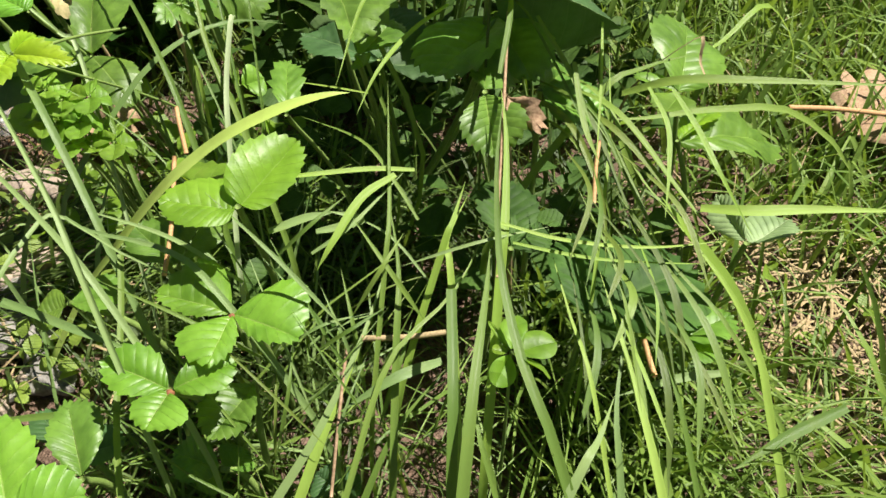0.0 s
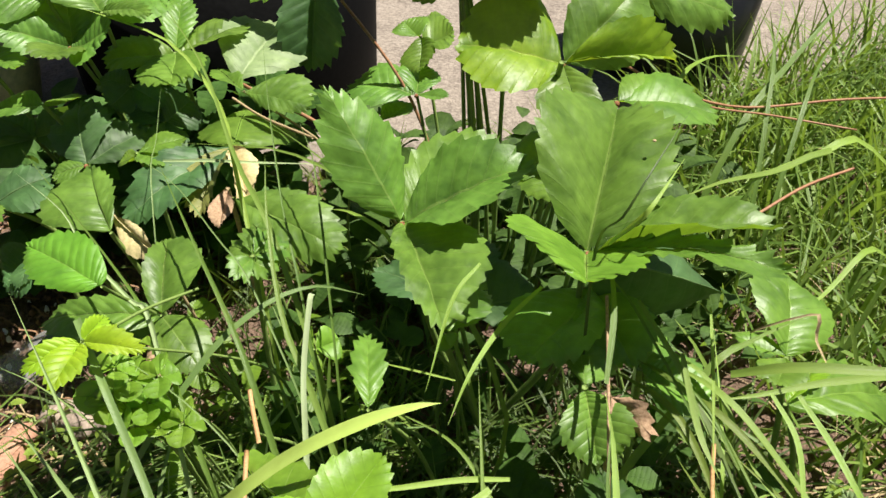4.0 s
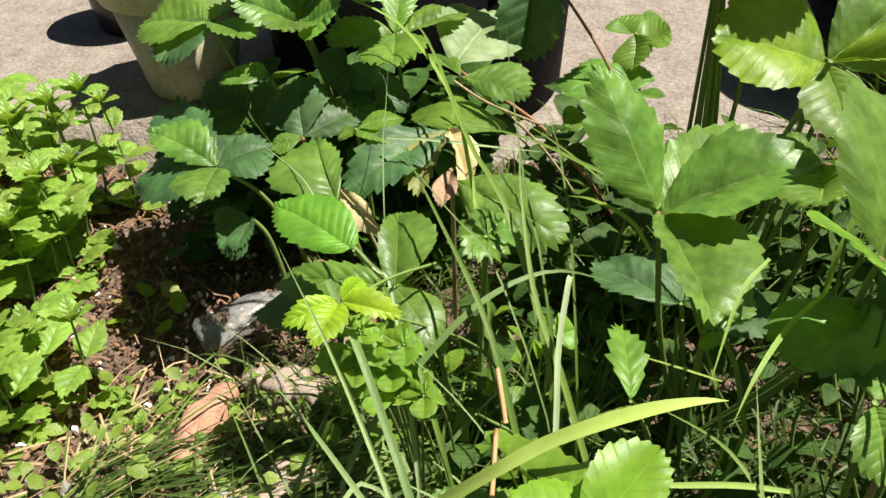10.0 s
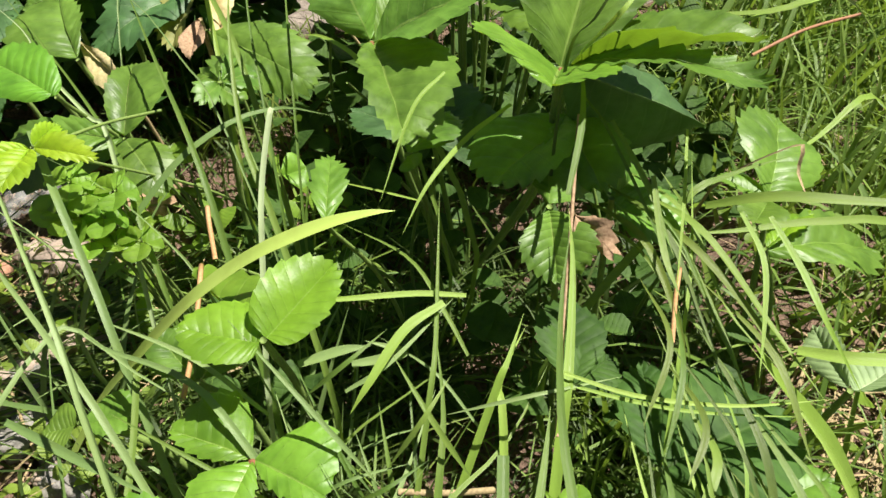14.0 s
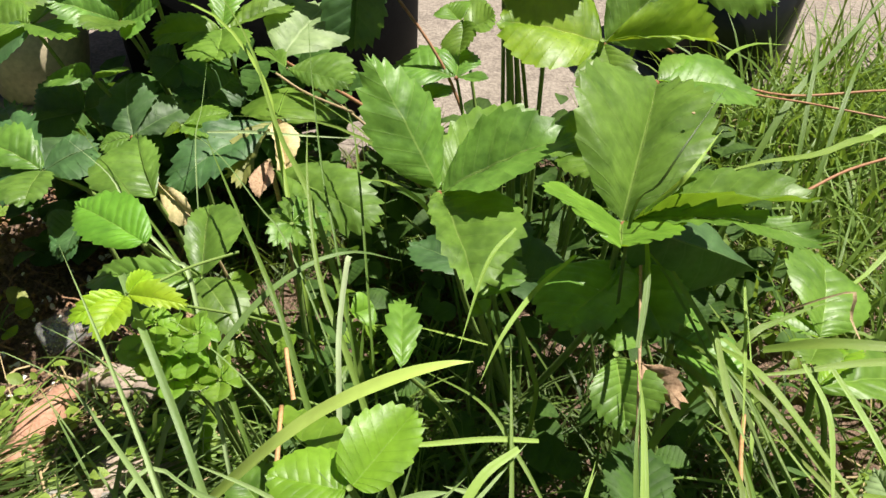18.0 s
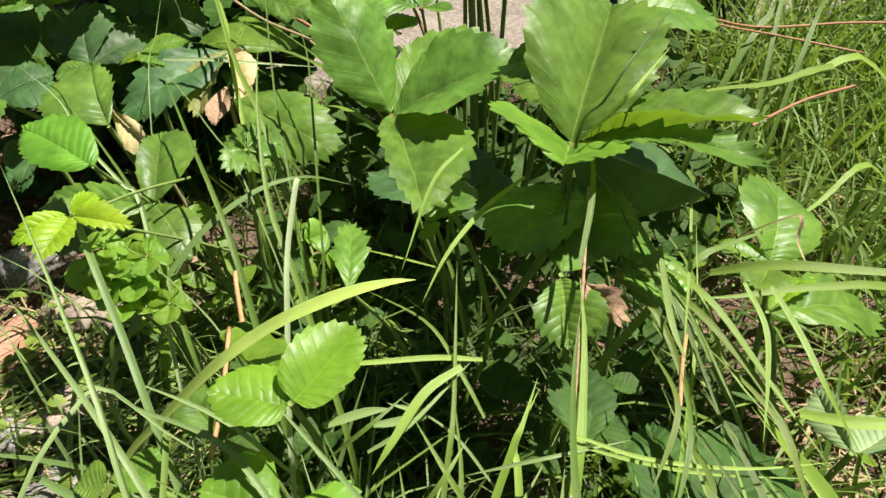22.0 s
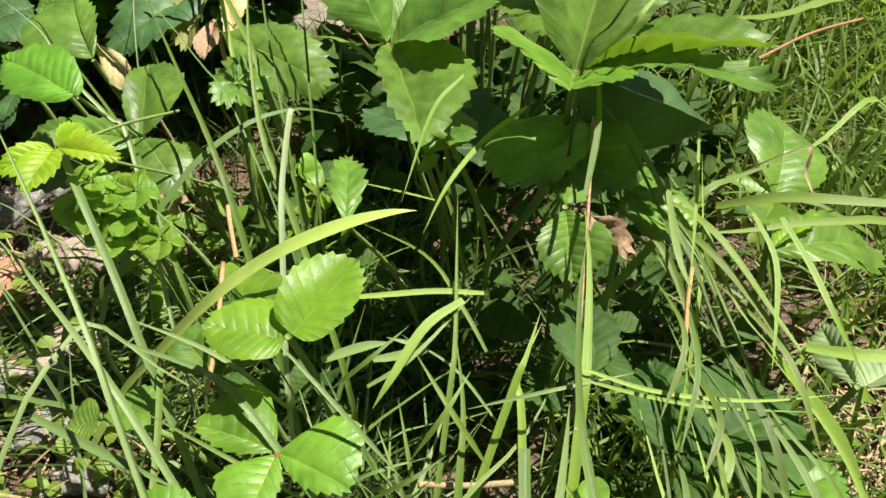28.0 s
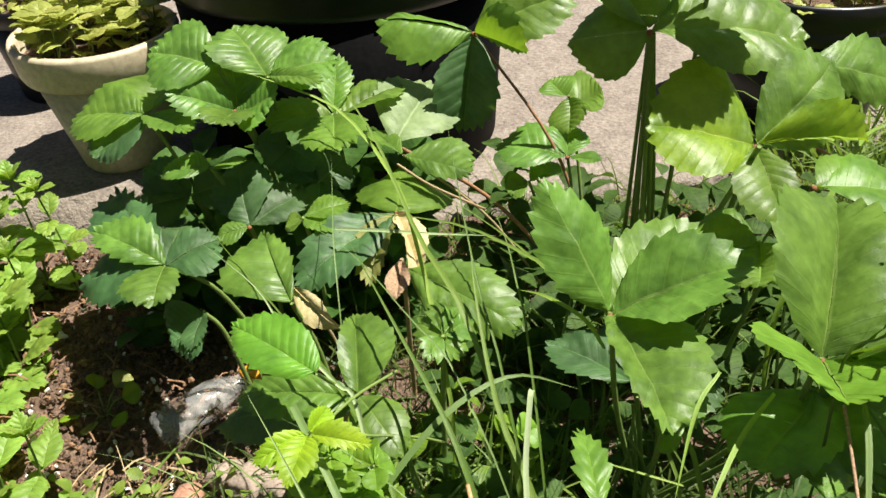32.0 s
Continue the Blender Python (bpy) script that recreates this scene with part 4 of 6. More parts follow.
leaf(front, (-0.027, 0.405, 0.198), (-0.020, 0.460, -0.016), [
    ((-0.066, 0.41, 0.198), (-0.053, 0.429, 0.196), dict(far=(-0.037, 0.392, 0.196), skew=0.9)),
    ((-0.001, 0.441, 0.21), (-0.026, 0.432, 0.214), dict(far=(-0.0, 0.417, 0.204), skew=1.0)),
    ((-0.083, 0.472, 0.168), (-0.066, 0.485, 0.168), dict(far=(-0.054, 0.445, 0.175)), LEAF_BRIGHT),
], mat=LEAF_FRESH, joint=False, teeth=11, amp=0.020, fold=0.16, wide=1.06, blunt=0.52, heel=0.26, arch=0.02, quilt=0.003)

under = plant_at(0.170, 0.400, "strawberry leaves shaded beneath long grass blades", "strawberry_plant", "plant", "strawberry plants")
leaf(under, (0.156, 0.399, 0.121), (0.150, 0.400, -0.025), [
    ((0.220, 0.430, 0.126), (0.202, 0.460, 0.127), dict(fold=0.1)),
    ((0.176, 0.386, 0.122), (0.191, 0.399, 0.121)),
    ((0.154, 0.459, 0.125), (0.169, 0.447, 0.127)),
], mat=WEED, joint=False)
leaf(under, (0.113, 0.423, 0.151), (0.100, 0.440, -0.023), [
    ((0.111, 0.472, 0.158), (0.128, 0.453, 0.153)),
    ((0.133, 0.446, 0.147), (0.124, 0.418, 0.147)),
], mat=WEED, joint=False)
leaf(under, (0.199, 0.380, 0.124), (0.190, 0.400, -0.027), [
    ((0.234, 0.395, 0.126), (0.221, 0.406, 0.123), LEAF_YOUNG),
    ((0.224, 0.376, 0.120), (0.208, 0.365, 0.124), LEAF_YOUNG),
], mat=LEAF, joint=False)
leaf(under, (0.247, 0.430, 0.148), (0.250, 0.460, -0.031), [
    ((0.275, 0.446, 0.151), (0.259, 0.421, 0.153), LEAF_PALE),
    ((0.241, 0.471, 0.146), (0.248, 0.463, 0.153)),
], mat=LEAF_PALE, joint=False)

right = plant_at(0.250, 0.570, "strawberry plant with light green leaves in the lawn", "strawberry_plant", "plant", "strawberry plants")
leaf(right, (0.233, 0.557, 0.163), (0.250, 0.560, -0.031), [
    ((0.250, 0.624, 0.174), (0.271, 0.607, 0.159), dict(fold=0.1)),
    ((0.219, 0.532, 0.166), (0.242, 0.545, 0.164)),
    ((0.206, 0.571, 0.167), (0.215, 0.557, 0.166)),
], mat=LEAF_YOUNG, joint=False)
leaf(right, (0.239, 0.553, 0.127), (0.270, 0.550, -0.032), [
    ((0.327, 0.594, 0.091), (0.272, 0.544, 0.113), dict(fold=0.1)),
    ((0.275, 0.592, 0.124), (0.290, 0.594, 0.126), LEAF_YELLOW),
], mat=LEAF_YOUNG, joint=False)

chickweed = plant_at(-0.130, 0.550, "low weed with small round bright green leaves", "chickweed", "plant", "small weeds")
leaf(chickweed, (-0.158, 0.512, 0.172), (-0.130, 0.570, -0.010), [
    ((-0.189, 0.517, 0.171), (-0.183, 0.523, 0.177)),
    ((-0.147, 0.526, 0.171), (-0.156, 0.527, 0.175)),
    ((-0.156, 0.494, 0.164), (-0.166, 0.503, 0.162)),
    ((-0.163, 0.537, 0.174), (-0.155, 0.537, 0.172)),
    ((-0.141, 0.513, 0.168), (-0.147, 0.508, 0.163)),
], mat=CLOVER, joint=False, teeth=4, amp=0.0, blunt=0.46, quilt=0.005, stalk=0.001)
leaf(chickweed, (-0.137, 0.502, 0.161), (-0.120, 0.560, -0.010), [
    ((-0.130, 0.509, 0.160), (-0.138, 0.514, 0.161)),
    ((-0.144, 0.512, 0.160), (-0.142, 0.514, 0.162)),
    ((-0.133, 0.496, 0.161), (-0.129, 0.503, 0.160)),
], mat=CLOVER, joint=False, teeth=4, amp=0.0, blunt=0.46, quilt=0.005, stalk=0.001)
leaf(chickweed, (-0.127, 0.517, 0.161), (-0.110, 0.570, -0.011), [
    ((-0.133, 0.529, 0.163), (-0.126, 0.528, 0.160)),
    ((-0.123, 0.522, 0.160), (-0.125, 0.524, 0.162)),
], mat=CLOVER, joint=False, teeth=4, amp=0.0, blunt=0.46, quilt=0.005, stalk=0.001)
leaf(chickweed, (-0.056, 0.561, 0.166), (-0.060, 0.600, -0.014), [
    ((-0.042, 0.572, 0.164), (-0.050, 0.577, 0.171)),
    ((-0.062, 0.584, 0.164), (-0.057, 0.573, 0.166)),
], mat=CLOVER, joint=False, teeth=4, amp=0.0, blunt=0.46, quilt=0.005, stalk=0.001)
leaf(chickweed, (-0.152, 0.516, 0.185), (-0.140, 0.560, -0.009), [
    ((-0.169, 0.525, 0.181), (-0.163, 0.528, 0.185)),
    ((-0.144, 0.525, 0.180), (-0.151, 0.530, 0.183)),
    ((-0.148, 0.500, 0.184), (-0.142, 0.506, 0.184)),
    ((-0.159, 0.538, 0.181), (-0.164, 0.531, 0.180)),
], mat=CLOVER, joint=False, teeth=5, amp=0.008, blunt=0.48, quilt=0.005, stalk=0.001)
leaf(chickweed, (-0.163, 0.507, 0.175), (-0.140, 0.560, -0.009), [
    ((-0.180, 0.516, 0.172), (-0.174, 0.519, 0.175)),
    ((-0.156, 0.516, 0.170), (-0.163, 0.521, 0.173)),
    ((-0.159, 0.491, 0.175), (-0.153, 0.497, 0.175)),
    ((-0.171, 0.529, 0.171), (-0.175, 0.523, 0.170)),
], mat=CLOVER, joint=False, teeth=5, amp=0.008, blunt=0.48, quilt=0.005, stalk=0.001)
leaf(chickweed, (-0.142, 0.508, 0.175), (-0.140, 0.560, -0.009), [
    ((-0.158, 0.517, 0.171), (-0.153, 0.520, 0.175)),
    ((-0.134, 0.517, 0.169), (-0.141, 0.522, 0.173)),
    ((-0.138, 0.492, 0.174), (-0.132, 0.498, 0.175)),
    ((-0.149, 0.530, 0.170), (-0.153, 0.524, 0.169)),
], mat=CLOVER, joint=False, teeth=5, amp=0.008, blunt=0.48, quilt=0.005, stalk=0.001)
leaf(chickweed, (-0.122, 0.501, 0.165), (-0.140, 0.560, -0.009), [
    ((-0.138, 0.510, 0.161), (-0.133, 0.513, 0.164)),
    ((-0.114, 0.510, 0.159), (-0.121, 0.515, 0.162)),
    ((-0.119, 0.485, 0.164), (-0.113, 0.492, 0.165)),
    ((-0.128, 0.523, 0.160), (-0.133, 0.516, 0.159)),
], mat=CLOVER, joint=False, teeth=5, amp=0.008, blunt=0.48, quilt=0.005, stalk=0.001)
leaf(chickweed, (-0.149, 0.500, 0.165), (-0.140, 0.560, -0.009), [
    ((-0.166, 0.509, 0.162), (-0.160, 0.512, 0.165)),
    ((-0.142, 0.509, 0.160), (-0.148, 0.514, 0.163)),
    ((-0.145, 0.484, 0.165), (-0.139, 0.490, 0.165)),
    ((-0.157, 0.521, 0.160), (-0.161, 0.515, 0.159)),
], mat=CLOVER, joint=False, teeth=5, amp=0.008, blunt=0.48, quilt=0.005, stalk=0.001)
leaf(chickweed, (-0.161, 0.519, 0.190), (-0.140, 0.560, -0.009), [
    ((-0.178, 0.528, 0.187), (-0.172, 0.532, 0.190)),
    ((-0.153, 0.529, 0.185), (-0.160, 0.534, 0.188)),
    ((-0.156, 0.503, 0.189), (-0.150, 0.509, 0.189)),
    ((-0.168, 0.541, 0.186), (-0.173, 0.535, 0.185)),
], mat=CLOVER, joint=False, teeth=5, amp=0.008, blunt=0.48, quilt=0.005, stalk=0.001)
leaf(chickweed, (-0.136, 0.518, 0.186), (-0.140, 0.560, -0.009), [
    ((-0.152, 0.527, 0.183), (-0.147, 0.530, 0.186)),
    ((-0.128, 0.527, 0.181), (-0.135, 0.532, 0.185)),
    ((-0.132, 0.502, 0.185), (-0.126, 0.508, 0.186)),
    ((-0.143, 0.540, 0.182), (-0.147, 0.534, 0.181)),
], mat=CLOVER, joint=False, teeth=5, amp=0.008, blunt=0.48, quilt=0.005, stalk=0.001)

clover = plant_at(0.110, 0.350, "small weed with rounded bright green leaves under grass", "chickweed", "plant", "small weeds")
leaf(clover, (0.106, 0.339, 0.165), (0.110, 0.350, -0.023), [
    ((0.096, 0.356, 0.168), (0.100, 0.347, 0.166)),
    ((0.110, 0.361, 0.166), (0.115, 0.354, 0.167)),
    ((0.128, 0.345, 0.165), (0.122, 0.352, 0.165)),
    ((0.098, 0.325, 0.158), (0.108, 0.332, 0.158)),
    ((0.123, 0.324, 0.165), (0.118, 0.334, 0.160)),
    ((0.097, 0.340, 0.166), (0.101, 0.344, 0.164)),
], mat=CLOVER, joint=False, teeth=4, amp=0.0, blunt=0.46, quilt=0.005, stalk=0.001, fold=0.2)


def blade(tuft, points, width, mat, **kw):
    return part("grass_blade", blade_mesh("grass_blade", points, width, **kw), mat, tuft)


tuft_left = plant_at(-0.140, 0.420, "tuft of long broad grass blades beside young strawberry leaves", "grass_tuft", "grass", "grass tufts")
blade(tuft_left, [(-0.205, 0.44, -0.01), (-0.157, 0.459, 0.07), (-0.119, 0.448, 0.124), (-0.092, 0.443, 0.16), (-0.071, 0.442, 0.184), (-0.052, 0.445, 0.2), (-0.034, 0.446, 0.213), (-0.017, 0.449, 0.221), (0.0, 0.452, 0.227), (0.016, 0.455, 0.23), (0.027, 0.457, 0.23)], 0.0093, GRASS_BRIGHT, face=(-0.1, -0.4, 1), taper=0.70, n=32)
blade(tuft_left, [(-0.070, 0.324, -0.012), (-0.063, 0.312, 0.099), (-0.095, 0.366, 0.179), (-0.116, 0.401, 0.207), (-0.157, 0.458, 0.233), (-0.202, 0.518, 0.247)], 0.0042, GRASS_BLUE, keel=0.9)
blade(tuft_left, [(-0.055, 0.338, -0.013), (-0.047, 0.330, 0.088), (-0.095, 0.378, 0.161), (-0.134, 0.416, 0.180), (-0.177, 0.457, 0.186), (-0.202, 0.480, 0.184)], 0.0046, GRASS_BLUE)
blade(tuft_left, [(-0.085, 0.390, -0.011), (-0.081, 0.384, 0.083), (-0.113, 0.432, 0.151), (-0.133, 0.463, 0.174), (-0.156, 0.496, 0.200), (-0.185, 0.540, 0.209)], 0.0057, GRASS_BLUE, blunt=True)
blade(tuft_left, [(-0.049, 0.453, -0.013), (-0.045, 0.444, 0.087), (-0.071, 0.494, 0.160), (-0.094, 0.537, 0.198), (-0.132, 0.602, 0.218), (-0.179, 0.687, 0.231)], 0.0049, GRASS)
blade(tuft_left, [(-0.018, 0.457, -0.015), (-0.011, 0.445, 0.098), (-0.043, 0.499, 0.179), (-0.065, 0.537, 0.212), (-0.079, 0.588, 0.244), (-0.086, 0.631, 0.264)], 0.0046, GRASS)
blade(tuft_left, [(-0.044, 0.441, -0.014), (-0.043, 0.429, 0.099), (-0.048, 0.485, 0.178), (-0.050, 0.510, 0.201), (-0.048, 0.536, 0.225), (-0.047, 0.541, 0.227)], 0.0040, GRASS_PALE, blunt=True)
blade(tuft_left, [(-0.160, 0.496, -0.007), (-0.170, 0.487, 0.103), (-0.119, 0.531, 0.178), (-0.085, 0.560, 0.200), (-0.054, 0.576, 0.204), (-0.020, 0.558, 0.212)], 0.0053, GRASS_BLUE)
blade(tuft_left, [(-0.002, 0.594, 0.211), (-0.014, 0.612, 0.219), (-0.037, 0.635, 0.218), (-0.055, 0.653, 0.209)], 0.0038, GRASS_LIGHT)
blade(tuft_left, [(-0.181, 0.332, -0.006), (-0.183, 0.326, 0.082), (-0.163, 0.385, 0.145), (-0.149, 0.425, 0.160), (-0.137, 0.439, 0.161), (-0.097, 0.419, 0.149), (-0.049, 0.396, 0.148)], 0.0038, GRASS_BLUE)
blade(tuft_left, [(0.008, 0.343, -0.016), (0.017, 0.335, 0.086), (-0.039, 0.381, 0.161), (-0.071, 0.408, 0.165), (-0.115, 0.427, 0.160), (-0.135, 0.439, 0.161)], 0.0046, GRASS_BLUE)
blade(tuft_left, [(-0.021, 0.410, -0.015), (-0.014, 0.403, 0.082), (-0.061, 0.451, 0.153), (-0.098, 0.489, 0.172), (-0.148, 0.523, 0.186), (-0.198, 0.549, 0.189)], 0.0014, GRASS_BLUE)
blade(tuft_left, [(-0.079, 0.260, -0.012), (-0.080, 0.264, 0.044), (-0.088, 0.307, 0.085), (-0.094, 0.343, 0.107), (-0.099, 0.393, 0.129), (-0.103, 0.424, 0.146)], 0.0046, GRASS, blunt=True)
blade(tuft_left, [(-0.120, 0.470, -0.010), (-0.125, 0.490, 0.100), *[(-0.151, 0.556, 0.189), (-0.166, 0.569, 0.199), (-0.206, 0.608, 0.206), (-0.238, 0.651, 0.209), (-0.293, 0.702, 0.209)]], 0.0038, GRASS_PALE, keel=0.8, taper=0.3, n=24)
blade(tuft_left, [(-0.202, 0.75, 0.19), (-0.165, 0.74, 0.196), (-0.13, 0.737, 0.196), (-0.073, 0.744, 0.19)], 0.0040, GRASS_PALE, keel=0.6)
blade(tuft_left, [(-0.164, 0.400, 0.135), (-0.123, 0.383, 0.132), (-0.078, 0.365, 0.130)], 0.0061, GRASS_BLUE)
blade(tuft_left, [(0.010, 0.300, -0.017), (0.007, 0.301, 0.030), (-0.031, 0.316, 0.067), (-0.064, 0.329, 0.080), (-0.106, 0.357, 0.092), (-0.163, 0.379, 0.099)], 0.0021, GRASS)
blade(tuft_left, [(-0.154, 0.343, 0.105), (-0.125, 0.344, 0.108), (-0.084, 0.346, 0.110)], 0.0046, GRASS)
blade(tuft_left, [(-0.033, 0.405, 0.143), (-0.076, 0.430, 0.153), (-0.133, 0.450, 0.158)], 0.0034, GRASS_BLUE)
blade(tuft_left, [(-0.099, 0.471, -0.011), (-0.093, 0.459, 0.094), (-0.130, 0.522, 0.170), (-0.157, 0.570, 0.174), (-0.210, 0.638, 0.179), (-0.327, 0.773, 0.190)], 0.0042, GRASS)
blade(tuft_left, [(-0.061, 0.576, -0.013), (-0.051, 0.557, 0.113), (-0.089, 0.629, 0.202), (-0.129, 0.706, 0.216), (-0.178, 0.816, 0.243), (-0.238, 0.909, 0.267)], 0.0049, GRASS)
blade(tuft_left, [(0.042, 0.572, -0.018), (0.063, 0.550, 0.126), (0.001, 0.615, 0.228), (-0.039, 0.657, 0.228), (-0.101, 0.715, 0.220), (-0.187, 0.759, 0.201)], 0.0046, GRASS)
blade(tuft_left, [(0.031, 0.555, -0.018), (0.048, 0.529, 0.128), (-0.001, 0.604, 0.231), (-0.028, 0.644, 0.224), (-0.068, 0.699, 0.224), (-0.131, 0.781, 0.216)], 0.0030, GRASS)
blade(tuft_left, [(-0.048, 0.529, -0.013), (-0.042, 0.510, 0.111), (-0.064, 0.581, 0.199), (-0.081, 0.634, 0.225), (-0.099, 0.707, 0.261), (-0.110, 0.760, 0.285)], 0.0021, GRASS)
blade(tuft_left, [(-0.039, 0.542, -0.014), (-0.035, 0.518, 0.121), (-0.049, 0.596, 0.215), (-0.056, 0.630, 0.230), (-0.064, 0.664, 0.243), (-0.077, 0.695, 0.256)], 0.0020, GRASS)
blade(tuft_left, [(-0.058, 0.526, -0.013), (-0.046, 0.509, 0.111), (-0.091, 0.576, 0.199), (-0.128, 0.632, 0.200), (-0.185, 0.709, 0.201), (-0.255, 0.769, 0.199)], 0.0015, GRASS_BLUE)
blade(tuft_left, [(-0.108, 0.642, -0.010), (-0.100, 0.620, 0.117), (-0.128, 0.697, 0.208), (-0.158, 0.780, 0.223), (-0.208, 0.843, 0.248), (-0.258, 0.861, 0.263), (-0.304, 0.876, 0.272)], 0.0042, GRASS_LIGHT)
blade(tuft_left, [(-0.177, 0.632, -0.006), (-0.172, 0.611, 0.118), (-0.189, 0.690, 0.206), (-0.200, 0.744, 0.214), (-0.211, 0.804, 0.229)], 0.0014, GRASS_BLUE)

tuft_mid = plant_at(0.050, 0.380, "tuft of long grass blades leaning over shaded strawberry leaves", "grass_tuft", "grass", "grass tufts")
blade(tuft_mid, [(0.077, 0.227, -0.020), (0.077, 0.220, 0.074), (0.077, 0.273, 0.140), (0.078, 0.310, 0.171), (0.078, 0.360, 0.186)], 0.0062, GRASS, blunt=True)
blade(tuft_mid, [(0.073, 0.219, -0.020), (0.072, 0.210, 0.080), (0.081, 0.268, 0.150), (0.087, 0.311, 0.179), (0.094, 0.355, 0.188), (0.097, 0.380, 0.193)], 0.0070, GRASS)
blade(tuft_mid, [(0.146, 0.245, -0.024), (0.149, 0.236, 0.076), (0.125, 0.293, 0.148), (0.110, 0.330, 0.170), (0.102, 0.374, 0.187), (0.101, 0.415, 0.214), (0.105, 0.446, 0.232)], 0.0062, GRASS)
blade(tuft_mid, [(0.104, 0.461, 0.239), (0.111, 0.497, 0.255), (0.112, 0.537, 0.267)], 0.0040, GRASS)
blade(tuft_mid, [(0.011, 0.257, -0.017), (0.010, 0.256, 0.059), (0.030, 0.303, 0.113), (0.048, 0.349, 0.146), (0.080, 0.386, 0.155), (0.100, 0.424, 0.167)], 0.0040, GRASS)
blade(tuft_mid, [(-0.042, 0.270, -0.014), (-0.040, 0.273, 0.044), (-0.012, 0.304, 0.084), (0.011, 0.330, 0.111), (0.033, 0.370, 0.138), (0.047, 0.415, 0.155)], 0.0060, GRASS_BLUE)
blade(tuft_mid, [(-0.011, 0.276, -0.015), (-0.011, 0.277, 0.055), (0.011, 0.324, 0.105), (0.027, 0.360, 0.127), (0.038, 0.384, 0.139)], 0.0070, GRASS_LIGHT)
blade(tuft_mid, [(0.074, 0.355, 0.138), (0.051, 0.343, 0.140), (0.023, 0.332, 0.127)], 0.0070, GRASS_BLUE)
blade(tuft_mid, [(0.060, 0.446, 0.188), (0.035, 0.443, 0.191), (-0.004, 0.437, 0.191), (-0.042, 0.444, 0.182)], 0.0038, GRASS_LIGHT)
blade(tuft_mid, [(0.050, 0.437, 0.192), (0.033, 0.421, 0.190), (0.019, 0.398, 0.180), (0.011, 0.388, 0.170)], 0.0060, GRASS_LIGHT)
blade(tuft_mid, [(0.008, 0.416, 0.170), (0.032, 0.420, 0.175), (0.014, 0.424, 0.178)], 0.0060, GRASS_BLUE)
blade(tuft_mid, [(-0.015, 0.409, 0.177), (0.004, 0.414, 0.182), (0.018, 0.416, 0.184)], 0.0060, GRASS_BLUE)
blade(tuft_mid, [(0.007, 0.401, 0.169), (0.027, 0.411, 0.179), (0.056, 0.447, 0.188)], 0.0030, GRASS_BLUE)
blade(tuft_mid, [(0.062, 0.420, 0.175), (0.051, 0.436, 0.185), (0.031, 0.466, 0.192), (-0.007, 0.493, 0.190)], 0.0028, GRASS)
blade(tuft_mid, [(0.038, 0.347, -0.018), (0.037, 0.335, 0.090), (0.045, 0.396, 0.165), (0.047, 0.418, 0.180), (0.046, 0.457, 0.199), (0.045, 0.489, 0.216)], 0.0035, GRASS)
blade(tuft_mid, [(0.049, 0.308, -0.019), (0.049, 0.300, 0.075), (0.051, 0.359, 0.142), (0.052, 0.394, 0.163), (0.047, 0.426, 0.181)], 0.0050, GRASS)
blade(tuft_mid, [(0.055, 0.360, -0.019), (0.049, 0.349, 0.092), (0.074, 0.400, 0.170), (0.080, 0.412, 0.182), (0.087, 0.434, 0.190)], 0.0050, GRASS_LIGHT)
blade(tuft_mid, [(0.068, 0.397, 0.152), (0.047, 0.414, 0.169), (0.019, 0.432, 0.172)], 0.0020, GRASS_BLUE)
blade(tuft_mid, [(0.010, 0.266, -0.017), (0.012, 0.269, 0.042), (0.033, 0.303, 0.085), (0.051, 0.331, 0.113), (0.077, 0.359, 0.128)], 0.0050, GRASS)
blade(tuft_mid, [(0.114, 0.261, -0.022), (0.115, 0.260, 0.056), (0.098, 0.302, 0.113), (0.092, 0.316, 0.127), (0.090, 0.337, 0.134)], 0.0050, GRASS)
blade(tuft_mid, [(0.161, 0.235, -0.025), (0.167, 0.227, 0.069), (0.128, 0.283, 0.137), (0.114, 0.302, 0.143), (0.095, 0.340, 0.152)], 0.0026, GRASS_LIGHT)
blade(tuft_mid, [(0.100, 0.237, -0.021), (0.094, 0.229, 0.075), (0.133, 0.286, 0.141), (0.145, 0.304, 0.145), (0.157, 0.330, 0.143)], 0.0060, GRASS_BLUE)
blade(tuft_mid, [(0.079, 0.531, 0.240), (0.058, 0.504, 0.238), (0.041, 0.475, 0.232), (0.030, 0.453, 0.219)], 0.0035, GRASS_LIGHT)
blade(tuft_mid, [(0.033, 0.501, 0.200), (0.009, 0.511, 0.198), (-0.014, 0.521, 0.195)], 0.0016, GRASS_LIGHT)
blade(tuft_mid, [(0.046, 0.522, 0.263), (0.032, 0.502, 0.255), (0.019, 0.465, 0.228)], 0.0028, GRASS_LIGHT)
blade(tuft_mid, [(0.116, 0.536, 0.242), (0.128, 0.517, 0.234), (0.154, 0.476, 0.198), (0.164, 0.445, 0.175)], 0.0022, GRASS)
blade(tuft_mid, [(0.097, 0.328, -0.021), (0.095, 0.312, 0.097), (0.103, 0.380, 0.179), (0.106, 0.405, 0.194), (0.108, 0.445, 0.211), (0.106, 0.469, 0.225)], 0.0062, GRASS_LIGHT)
blade(tuft_mid, [(0.112, 0.410, 0.168), (0.138, 0.407, 0.163), (0.170, 0.406, 0.158), (0.228, 0.414, 0.147)], 0.0026, GRASS_LIGHT)
